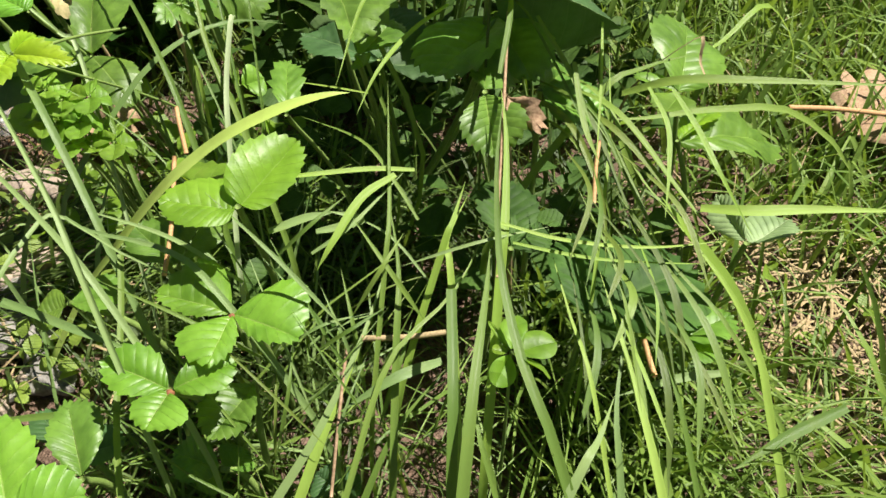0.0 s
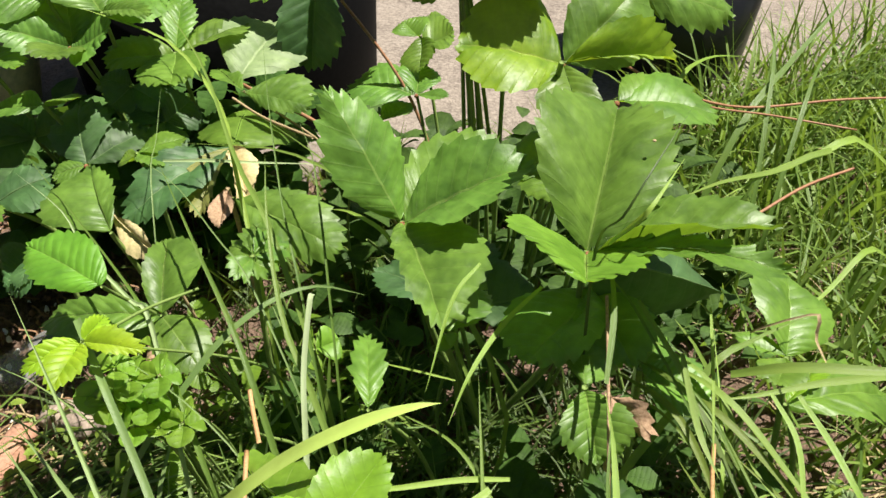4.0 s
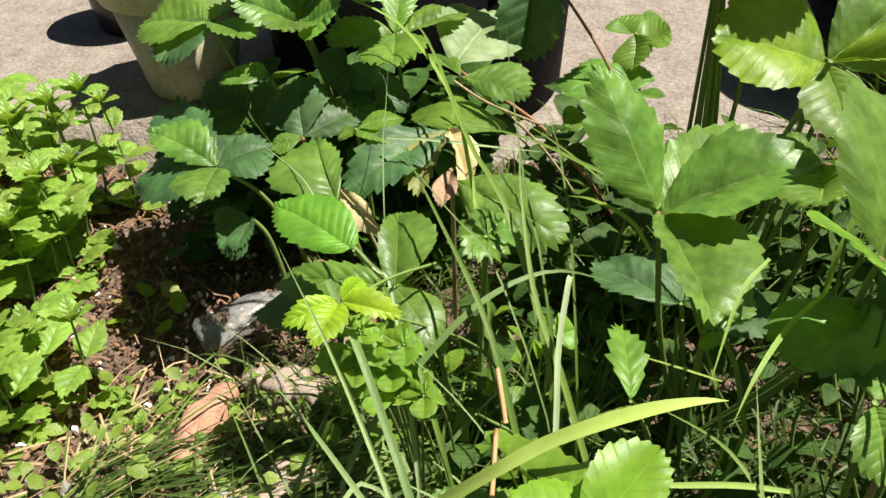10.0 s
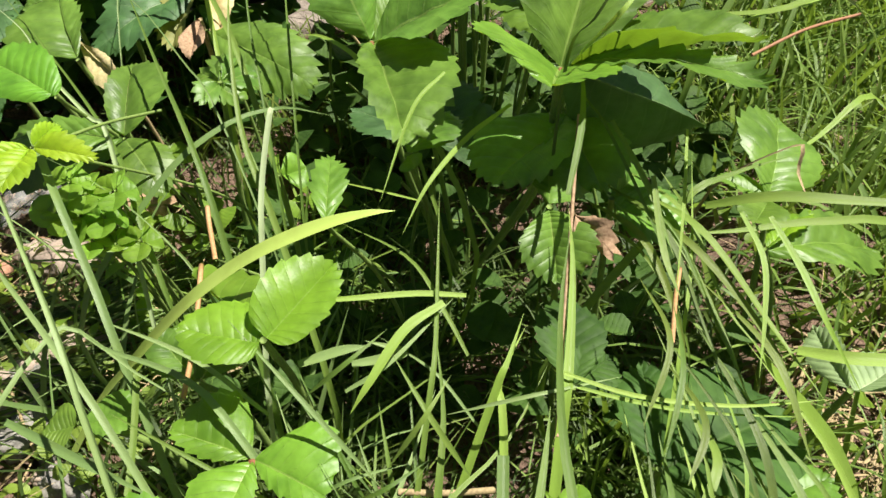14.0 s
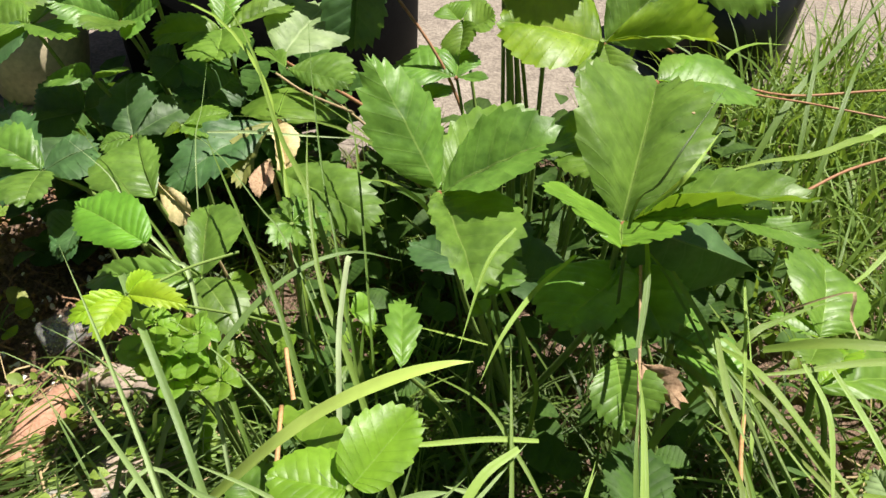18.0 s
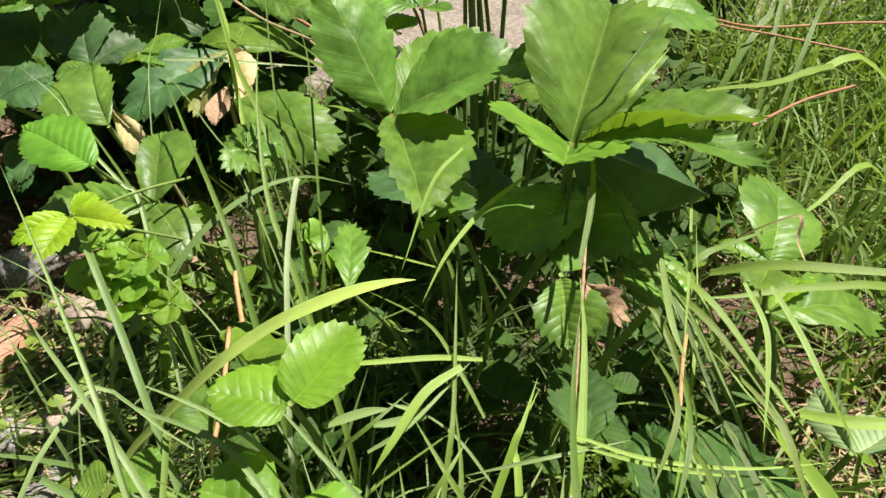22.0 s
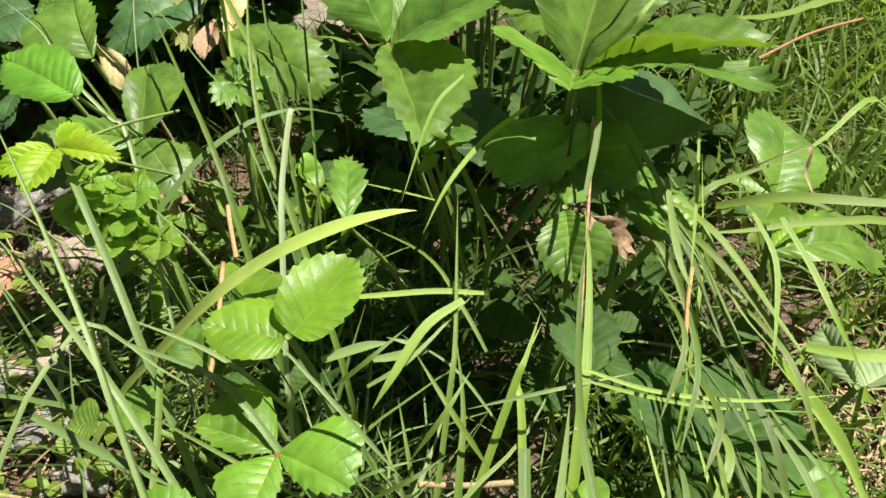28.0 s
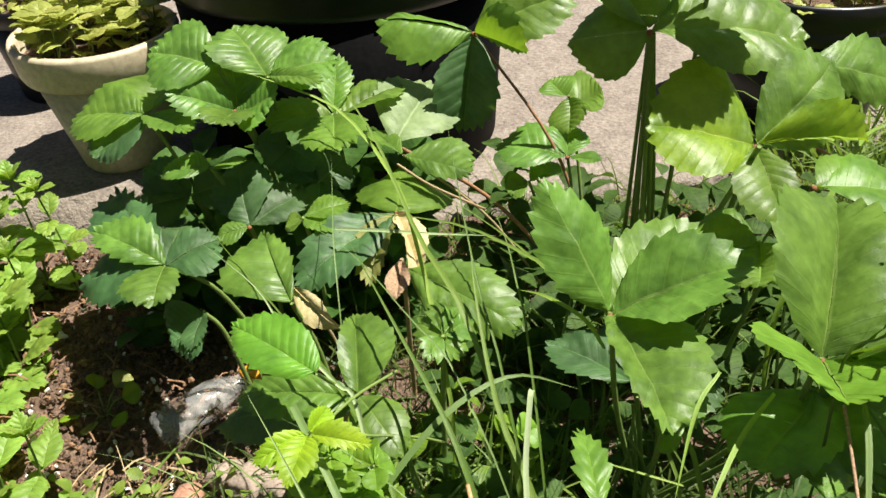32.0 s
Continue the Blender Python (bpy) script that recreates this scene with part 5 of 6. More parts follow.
blade(tuft_mid, [(0.082, 0.334, -0.021), (0.083, 0.321, 0.087), (0.079, 0.390, 0.162), (0.077, 0.409, 0.170), (0.089, 0.440, 0.175)], 0.0050, GRASS_LIGHT)
blade(tuft_mid, [(0.157, 0.397, -0.025), (0.154, 0.381, 0.088), (0.167, 0.451, 0.167), (0.174, 0.492, 0.184), (0.179, 0.546, 0.203)], 0.0028, GRASS_LIGHT)
blade(tuft_mid, [(0.034, 0.360, 0.089), (0.028, 0.382, 0.126), (0.019, 0.415, 0.145)], 0.0034, GRASS, start=0.1)
blade(tuft_mid, [(0.017, 0.320, 0.115), (-0.014, 0.337, 0.145), (-0.046, 0.363, 0.156)], 0.0019, GRASS_SHORT, start=0.1)
blade(tuft_mid, [(-0.001, 0.331, 0.117), (0.027, 0.348, 0.149), (0.048, 0.373, 0.160)], 0.0012, GRASS, start=0.1)
blade(tuft_mid, [(0.065, 0.342, 0.072), (0.079, 0.360, 0.105), (0.096, 0.387, 0.118)], 0.0020, GRASS, start=0.1)
blade(tuft_mid, [(0.033, 0.351, 0.113), (0.007, 0.377, 0.153), (-0.020, 0.415, 0.177)], 0.0024, GRASS, start=0.1)
blade(tuft_mid, [(-0.012, 0.320, 0.086), (-0.010, 0.339, 0.119), (-0.011, 0.369, 0.135)], 0.0022, GRASS_SHORT, start=0.1)
blade(tuft_mid, [(-0.014, 0.322, 0.091), (-0.040, 0.341, 0.124), (-0.068, 0.368, 0.136)], 0.0019, GRASS, start=0.1)
blade(tuft_mid, [(-0.010, 0.359, 0.129), (-0.055, 0.370, 0.154), (-0.103, 0.391, 0.160)], 0.0028, GRASS, start=0.1)
blade(tuft_mid, [(-0.010, 0.321, 0.101), (-0.002, 0.338, 0.133), (-0.001, 0.363, 0.144)], 0.0026, GRASS, start=0.1)
blade(tuft_mid, [(0.038, 0.330, 0.122), (0.019, 0.344, 0.150), (-0.001, 0.370, 0.162)], 0.0015, GRASS, start=0.1)
blade(tuft_mid, [(0.066, 0.371, 0.149), (0.047, 0.384, 0.176), (0.028, 0.410, 0.187)], 0.0034, GRASS, start=0.1)
blade(tuft_mid, [(0.015, 0.316, 0.087), (0.025, 0.336, 0.121), (0.036, 0.362, 0.135)], 0.0019, GRASS_BLUE, start=0.1)
blade(tuft_mid, [(-0.015, 0.350, 0.090), (0.023, 0.361, 0.117), (0.061, 0.383, 0.126)], 0.0029, GRASS_BLUE, start=0.1)
blade(tuft_mid, [(0.054, 0.388, 0.173), (0.093, 0.389, 0.189), (0.129, 0.401, 0.188)], 0.0023, GRASS_BLUE, start=0.1)
blade(tuft_mid, [(0.012, 0.337, 0.096), (-0.008, 0.368, 0.141), (-0.031, 0.412, 0.171)], 0.0016, GRASS_BLUE, start=0.1)
blade(tuft_mid, [(0.010, 0.358, 0.142), (0.029, 0.359, 0.158), (0.046, 0.373, 0.159)], 0.0028, GRASS, start=0.1)
blade(tuft_mid, [(0.023, 0.372, 0.125), (0.002, 0.385, 0.151), (-0.024, 0.410, 0.162)], 0.0018, GRASS_BLUE, start=0.1)
blade(tuft_mid, [(-0.008, 0.365, 0.135), (0.014, 0.367, 0.152), (0.038, 0.378, 0.149)], 0.0022, GRASS_BLUE, start=0.1)
blade(tuft_mid, [(0.026, 0.365, 0.150), (-0.007, 0.384, 0.182), (-0.045, 0.415, 0.199)], 0.0030, GRASS_BLUE, start=0.1)
blade(tuft_mid, [(0.023, 0.398, 0.128), (0.047, 0.400, 0.145), (0.074, 0.412, 0.144)], 0.0013, GRASS_SHORT, start=0.1)
blade(tuft_mid, [(0.041, 0.338, 0.102), (0.052, 0.354, 0.133), (0.059, 0.378, 0.143)], 0.0033, GRASS, start=0.1)
blade(tuft_mid, [(-0.021, 0.357, 0.084), (-0.046, 0.379, 0.120), (-0.077, 0.412, 0.138)], 0.0033, GRASS_SHORT, start=0.1)
blade(tuft_mid, [(0.022, 0.362, 0.104), (0.042, 0.378, 0.135), (0.063, 0.404, 0.148)], 0.0012, GRASS_SHORT, start=0.1)
blade(tuft_mid, [(0.032, 0.357, 0.119), (0.023, 0.368, 0.145), (0.011, 0.392, 0.154)], 0.0024, GRASS_BLUE, start=0.1)
blade(tuft_mid, [(0.029, 0.373, 0.153), (0.044, 0.382, 0.177), (0.055, 0.402, 0.183)], 0.0031, GRASS, start=0.1)
blade(tuft_mid, [(-0.010, 0.394, 0.173), (0.009, 0.398, 0.192), (0.026, 0.416, 0.196)], 0.0030, GRASS, start=0.1)

tuft_right = plant_at(0.240, 0.420, "tuft of broad grass blades at the edge of the lawn", "grass_tuft", "grass", "grass tufts")
# Shaded blade crossing the big leaf, darkened by its colour.
blade(tuft_right, [(0.1, 0.5, -0.02), (0.1, 0.505, 0.2), (0.104, 0.523, 0.272), (0.113, 0.512, 0.298), (0.125, 0.522, 0.315), (0.151, 0.561, 0.33)], 0.0022, GRASS_SHADED, n=20)
blade(tuft_right, [(0.11, 0.522, 0.275), (0.12, 0.512, 0.295), (0.127, 0.513, 0.305), (0.146, 0.542, 0.312)], 0.0042, GRASS_LIGHT, taper=0.3)
blade(tuft_right, [(0.319, 0.441, -0.03), (0.297, 0.428, 0.02), (0.274, 0.42, 0.065), (0.244, 0.411, 0.12), (0.22, 0.408, 0.155), (0.202, 0.408, 0.178), (0.188, 0.419, 0.192)], 0.0150, GRASS_LIGHT, face=(0.3, -0.4, 1), taper=0.55, n=24)
blade(tuft_right, [(0.255, 0.301, -0.030), (0.256, 0.297, 0.054), (0.243, 0.342, 0.115), (0.237, 0.363, 0.136), (0.220, 0.388, 0.161), (0.188, 0.426, 0.185)], 0.0058, GRASS_LIGHT)
blade(tuft_right, [(0.184, 0.516, 0.190), (0.212, 0.504, 0.207), (0.257, 0.495, 0.213), (0.343, 0.491, 0.212)], 0.0075, GRASS)
blade(tuft_right, [(0.218, 0.437, 0.168), (0.242, 0.428, 0.174), (0.279, 0.428, 0.175), (0.343, 0.434, 0.168)], 0.0080, GRASS_LIGHT)
blade(tuft_right, [(0.184, 0.467, 0.227), (0.191, 0.445, 0.219), (0.189, 0.421, 0.208), (0.184, 0.396, 0.197)], 0.0035, GRASS_LIGHT)
blade(tuft_right, [(0.197, 0.466, 0.226), (0.207, 0.443, 0.217), (0.215, 0.419, 0.207), (0.231, 0.397, 0.185)], 0.0042, GRASS_LIGHT)
blade(tuft_right, [(0.103, 0.396, 0.195), (0.135, 0.390, 0.189), (0.179, 0.394, 0.180), (0.223, 0.403, 0.176)], 0.0026, GRASS_LIGHT)
blade(tuft_right, [(0.148, 0.495, 0.225), (0.152, 0.462, 0.206), (0.158, 0.439, 0.198)], 0.0045, GRASS)
blade(tuft_right, [(0.166, 0.519, 0.236), (0.163, 0.484, 0.214), (0.158, 0.445, 0.189)], 0.0022, GRASS_LIGHT)
blade(tuft_right, [(0.129, 0.522, 0.238), (0.146, 0.490, 0.221), (0.157, 0.460, 0.204)], 0.0040, GRASS)
blade(tuft_right, [(0.213, 0.579, -0.028), (0.206, 0.599, 0.115), (0.228, 0.538, 0.214), (0.231, 0.528, 0.204), (0.234, 0.508, 0.198)], 0.0034, STRAW)
blade(tuft_right, [(0.190, 0.244, -0.026), (0.190, 0.242, 0.053), (0.179, 0.297, 0.111), (0.168, 0.354, 0.139), (0.158, 0.400, 0.157)], 0.0060, GRASS_LIGHT)
blade(tuft_right, [(0.201, 0.247, -0.027), (0.201, 0.247, 0.045), (0.187, 0.298, 0.098), (0.179, 0.329, 0.115), (0.173, 0.383, 0.140), (0.166, 0.419, 0.163)], 0.0050, GRASS)
blade(tuft_right, [(0.161, 0.245, -0.025), (0.161, 0.243, 0.053), (0.160, 0.296, 0.108), (0.160, 0.332, 0.131), (0.170, 0.374, 0.146)], 0.0050, GRASS_BLUE)
blade(tuft_right, [(0.157, 0.273, -0.025), (0.159, 0.263, 0.073), (0.147, 0.330, 0.143), (0.139, 0.370, 0.155), (0.132, 0.408, 0.165)], 0.0030, GRASS_LIGHT)
blade(tuft_right, [(0.210, 0.271, -0.028), (0.210, 0.269, 0.050), (0.199, 0.321, 0.107), (0.191, 0.359, 0.131), (0.179, 0.391, 0.149)], 0.0040, GRASS)
blade(tuft_right, [(0.261, 0.324, -0.030), (0.267, 0.316, 0.068), (0.226, 0.367, 0.140), (0.199, 0.399, 0.158), (0.166, 0.439, 0.183)], 0.0035, GRASS)
blade(tuft_right, [(0.289, 0.347, 0.107), (0.255, 0.332, 0.105), (0.222, 0.315, 0.101)], 0.0080, GRASS)
blade(tuft_right, [(0.220, 0.355, 0.127), (0.196, 0.353, 0.125), (0.164, 0.347, 0.118)], 0.0060, GRASS_BLUE)
blade(tuft_right, [(0.183, 0.296, 0.108), (0.186, 0.344, 0.136), (0.176, 0.399, 0.149)], 0.0049, GRASS_SHORT, start=0.1)
blade(tuft_right, [(0.135, 0.375, 0.189), (0.148, 0.409, 0.203), (0.140, 0.449, 0.201)], 0.0035, GRASS_SHORT, start=0.1)
blade(tuft_right, [(0.184, 0.311, 0.127), (0.174, 0.347, 0.141), (0.165, 0.393, 0.144)], 0.0028, GRASS_LIGHT, start=0.1)
blade(tuft_right, [(0.193, 0.301, 0.131), (0.198, 0.342, 0.151), (0.187, 0.386, 0.154)], 0.0046, GRASS, start=0.1)
blade(tuft_right, [(0.207, 0.374, 0.171), (0.196, 0.414, 0.190), (0.169, 0.460, 0.193)], 0.0039, GRASS_SHORT, start=0.1)
blade(tuft_right, [(0.146, 0.317, 0.120), (0.146, 0.360, 0.142), (0.144, 0.413, 0.153)], 0.0023, GRASS_SHORT, start=0.1)
blade(tuft_right, [(0.214, 0.316, 0.123), (0.197, 0.361, 0.147), (0.178, 0.415, 0.158)], 0.0024, GRASS_SHORT, start=0.1)
blade(tuft_right, [(0.171, 0.327, 0.134), (0.164, 0.382, 0.168), (0.147, 0.440, 0.184)], 0.0022, GRASS, start=0.1)
blade(tuft_right, [(0.158, 0.351, 0.151), (0.172, 0.380, 0.159), (0.166, 0.414, 0.150)], 0.0056, GRASS, start=0.1)
blade(tuft_right, [(0.140, 0.319, 0.124), (0.153, 0.358, 0.142), (0.152, 0.403, 0.145)], 0.0050, GRASS, start=0.1)
blade(tuft_right, [(0.150, 0.351, 0.185), (0.160, 0.378, 0.190), (0.149, 0.415, 0.185)], 0.0040, GRASS_SHORT, start=0.1)
blade(tuft_right, [(0.183, 0.325, 0.156), (0.176, 0.370, 0.180), (0.145, 0.427, 0.195)], 0.0025, GRASS_SHORT, start=0.1)
blade(tuft_right, [(0.179, 0.344, 0.146), (0.183, 0.380, 0.162), (0.177, 0.429, 0.168)], 0.0022, GRASS_LIGHT, start=0.1)
blade(tuft_right, [(0.215, 0.299, 0.129), (0.200, 0.341, 0.150), (0.176, 0.386, 0.152)], 0.0031, GRASS_SHORT, start=0.1)
blade(tuft_right, [(0.141, 0.359, 0.190), (0.151, 0.393, 0.203), (0.153, 0.434, 0.202)], 0.0031, GRASS, start=0.1)
blade(tuft_right, [(0.194, 0.338, 0.136), (0.192, 0.384, 0.162), (0.169, 0.444, 0.179)], 0.0050, GRASS_SHORT, start=0.1)
blade(tuft_right, [(0.219, 0.324, 0.128), (0.208, 0.368, 0.151), (0.185, 0.421, 0.161)], 0.0051, GRASS, start=0.1)
blade(tuft_right, [(0.149, 0.522, 0.180), (0.175, 0.488, 0.185), (0.208, 0.446, 0.164), (0.222, 0.404, 0.145)], 0.0051, GRASS_SHORT, start=0.15, twist=0.15)
blade(tuft_right, [(0.130, 0.528, 0.194), (0.157, 0.492, 0.196), (0.173, 0.449, 0.175), (0.183, 0.413, 0.162)], 0.0040, GRASS_SHORT, start=0.15, twist=-0.51)
blade(tuft_right, [(0.120, 0.523, 0.175), (0.149, 0.489, 0.180), (0.170, 0.446, 0.158), (0.162, 0.402, 0.138)], 0.0023, GRASS, start=0.15, twist=1.13)
blade(tuft_right, [(0.153, 0.528, 0.188), (0.179, 0.493, 0.191), (0.208, 0.451, 0.170), (0.231, 0.413, 0.155)], 0.0056, GRASS, start=0.15, twist=-0.65)
blade(tuft_right, [(0.135, 0.530, 0.190), (0.163, 0.495, 0.192), (0.182, 0.451, 0.170), (0.194, 0.414, 0.157)], 0.0022, GRASS, start=0.15, twist=0.54)
blade(tuft_right, [(0.120, 0.523, 0.187), (0.148, 0.488, 0.190), (0.164, 0.445, 0.169), (0.163, 0.405, 0.153)], 0.0048, GRASS_SHORT, start=0.15, twist=0.64)
blade(tuft_right, [(0.136, 0.529, 0.188), (0.163, 0.493, 0.190), (0.184, 0.450, 0.169), (0.195, 0.412, 0.154)], 0.0038, GRASS, start=0.15, twist=-0.09)
blade(tuft_right, [(0.137, 0.535, 0.182), (0.165, 0.500, 0.184), (0.187, 0.456, 0.162), (0.198, 0.417, 0.146)], 0.0056, GRASS_SHORT, start=0.15, twist=1.13)
blade(tuft_right, [(0.144, 0.545, 0.191), (0.172, 0.507, 0.191), (0.189, 0.463, 0.169), (0.213, 0.430, 0.158)], 0.0037, GRASS, start=0.15, twist=-0.70)
blade(tuft_right, [(0.121, 0.484, -0.023), (0.104, 0.472, 0.101), (0.169, 0.518, 0.185), (0.200, 0.539, 0.193), (0.250, 0.574, 0.184)], 0.0060, GRASS)
blade(tuft_right, [(0.362, 0.689, -0.036), (0.378, 0.703, 0.087), (0.317, 0.650, 0.176), (0.276, 0.615, 0.168), (0.230, 0.572, 0.167)], 0.0060, GRASS_LIGHT)
blade(tuft_right, [(0.372, 0.565, -0.036), (0.386, 0.569, 0.071), (0.316, 0.551, 0.149), (0.253, 0.534, 0.166), (0.207, 0.521, 0.169), (0.173, 0.510, 0.175)], 0.0070, GRASS)
blade(tuft_right, [(0.391, 0.773, -0.038), (0.417, 0.786, 0.104), (0.338, 0.745, 0.205), (0.292, 0.721, 0.207), (0.247, 0.688, 0.213), (0.209, 0.653, 0.217)], 0.0080, GRASS_LIGHT)
blade(tuft_right, [(0.366, 0.766, -0.036), (0.389, 0.782, 0.103), (0.317, 0.733, 0.203), (0.254, 0.690, 0.214), (0.205, 0.651, 0.230), (0.156, 0.592, 0.253)], 0.0065, GRASS)
blade(tuft_right, [(0.243, 0.793, -0.029), (0.230, 0.777, 0.093), (0.279, 0.838, 0.177), (0.335, 0.906, 0.200), (0.394, 0.975, 0.223), (0.436, 1.036, 0.237)], 0.0070, GRASS)
blade(tuft_right, [(0.283, 0.788, -0.032), (0.277, 0.768, 0.094), (0.298, 0.841, 0.181), (0.319, 0.915, 0.212), (0.320, 0.973, 0.222)], 0.0050, GRASS)
blade(tuft_right, [(0.300, 0.787, -0.033), (0.291, 0.768, 0.092), (0.327, 0.839, 0.177), (0.360, 0.904, 0.196), (0.399, 0.959, 0.201)], 0.0050, GRASS)
blade(tuft_right, [(0.169, 0.765, -0.025), (0.152, 0.742, 0.117), (0.205, 0.813, 0.213), (0.245, 0.869, 0.219), (0.294, 0.908, 0.204)], 0.0060, GRASS_LIGHT)

runner = plant_at(.20, .80, "red strawberry runner lying over the grass", "strawberry_runner", "runner", "runners")
part("runner_stem", tube("runner_stem", [(0.158, 0.791, 0.251), (0.209, 0.815, 0.215), (0.279, 0.844, 0.185), (0.369, 0.867, 0.180), (0.446, 0.887, 0.172)], 0.0011, n=18), RED_STEM, runner)
part("runner_stem", tube("runner_stem", [(0.181, 0.801, 0.231), (0.235, 0.817, 0.201), (0.303, 0.840, 0.179), (0.375, 0.833, 0.168)], 0.0009, n=18), RED_STEM, runner)
part("runner_stem", tube("runner_stem", [(0.237, 0.662, 0.197), (0.279, 0.693, 0.200), (0.323, 0.720, 0.198)], 0.0011, n=18), RED_STEM, runner)

straws = plant_at(-.07, .44, "dry orange and tan straws standing in the grass", "dry_straws", "straw", "straws")
part("straw", tube("straw", [(-0.078, 0.413, 0.140), (-0.076, 0.439, 0.156), (-0.078, 0.474, 0.175)], 0.0014, n=18), ORANGE_STRAW, straws)
part("straw", tube("straw", [(-0.074, 0.483, 0.170), (-0.079, 0.498, 0.181), (-0.082, 0.508, 0.185)], 0.0014, n=18), ORANGE_STRAW, straws)
part("straw", tube("straw", [(0.101, 0.377, 0.176), (0.104, 0.421, 0.198), (0.109, 0.480, 0.223), (0.113, 0.526, 0.238)], 0.0009, n=18), DEAD, straws)
part("straw", tube("straw", [(0.101, 0.493, 0.207), (0.096, 0.504, 0.213), (0.091, 0.514, 0.218)], 0.0011, n=18), STRAW, straws)
part("straw", tube("straw", [(0.018, 0.308, 0.088), (0.022, 0.336, 0.117), (0.025, 0.366, 0.134)], 0.0009, n=18), DEAD, straws)
part("straw", tube("straw", [(0.033, 0.370, 0.138), (0.056, 0.370, 0.139), (0.080, 0.372, 0.141)], 0.0016, n=18), STRAW, straws)
part("straw", tube("straw", [(0.157, 0.432, 0.176), (0.159, 0.449, 0.186), (0.162, 0.464, 0.194)], 0.0012, n=18), ORANGE_STRAW, straws)
part("straw", tube("straw", [(0.310, 0.558, 0.151), (0.347, 0.565, 0.145), (0.387, 0.570, 0.137)], 0.0018, n=18), ORANGE_STRAW, straws)
part("straw", tube("straw", [(-0.159, 0.820, 0.210), (-0.128, 0.794, 0.205), (-0.081, 0.752, 0.209)], 0.0011, n=18), STRAW, straws)
part("straw", tube("straw", [(0.184, 0.380, 0.124), (0.186, 0.369, 0.119), (0.187, 0.360, 0.118)], 0.0016, n=18), ORANGE_STRAW, straws)


# ---- mint at the edge of the bed ----
def ovate(name, base, tip, side, **kw):
    return leaflet_mesh(name, base, tip, side, **{**dict(teeth=8, amp=0.034, fold=0.2, arch=0.1, quilt=0.035, skew=0.9, blunt=0.85, heel=0.7), **kw})


def mint_stem(x, y, height, lean, size, r):
    z0 = ground_z(x, y)
    st = thing("mint_stem", (x, y, z0), "upright mint stem with paired bright green toothed leaves", "mint", "mint stems")
    top = Vector((x + lean[0], y + lean[1], z0 + height))
    pts = spline([(x, y, z0 - 0.005), Vector((x, y, z0)).lerp(top, 0.5) + Vector((0.006, 0, 0.004)), top], 12)
    part("stem", tube("stem", [pts[0], pts[6], pts[12]], 0.0016, 0.0009, 10, 6), STALK, st)
    pairs = max(3, int(height / 0.026))
    for k in range(pairs):
        u = 0.15 + 0.85 * k / (pairs - 1)
        p = pts[min(12, int(u * 12))]
        ang = (k % 2) * math.pi / 2 + r.uniform(-0.4, 0.4)
        ln = size * (1.0 - 0.55 * max(0, u - 0.55)) * r.uniform(0.75, 1.2)
        for side in (0, math.pi):
            d = Vector((math.cos(ang + side), math.sin(ang + side), r.uniform(-0.1, 0.65)))
            d.normalize()
            tip = p + d * ln
            sd = p + d * ln * 0.5 + d.cross(Vector((0, 0, 1))).normalized() * ln * r.uniform(0.24, 0.31)
            part("leaf", ovate("leaf", p + d * 0.003, tip, sd, seed=r.randrange(9999)), MINT, st)
    if height > 0.06:
        for ang in (0.6, 2.2, 3.9, 5.3):
            d = Vector((math.cos(ang), math.sin(ang), 1.2)).normalized()
            part("leaf", ovate("leaf", top, top + d * size * 0.5, top + d * size * 0.25 + d.cross(Vector((0, 0, 1))).normalized() * size * 0.13, seed=r.randrange(9999)), MINT, st)


r = random.Random(21)
for k in range(16):
    x = r.uniform(-0.88, -0.63)
    y = r.uniform(0.70, 1.04)
    mint_stem(x - 0.02 * (1.0 - y), y, r.uniform(0.11, 0.19), (r.uniform(-0.02, 0.025), r.uniform(-0.03, 0.01)), r.uniform(0.052, 0.066), r)
for k in range(13):
    mint_stem(r.uniform(-0.62, -0.46), r.uniform(0.50, 0.66), r.uniform(0.065, 0.13), (r.uniform(-0.02, 0.02), r.uniform(-0.02, 0.02)), r.uniform(0.042, 0.056), r)
for k in range(15):
    y = r.uniform(0.60, 0.96)
    mint_stem(r.uniform(-0.68, -0.56) + 0.12 * (0.75 - y), y, r.uniform(0.08, 0.15), (r.uniform(-0.02, 0.02), r.uniform(-0.02, 0.02)), r.uniform(0.044, 0.058), r)
for x, y in ((-0.545, 0.80), (-0.50, 0.70), (-0.40, 0.60), (-0.43, 0.63)):
    mint_stem(x, y, r.uniform(0.018, 0.035), (r.uniform(-0.01, 0.01), r.uniform(-0.01, 0.01)), r.uniform(0.014, 0.022), r)
mint_stem(-0.565, 0.93, 0.15, (0.0, -0.01), 0.036, r)

# ---- plants in the pots ----


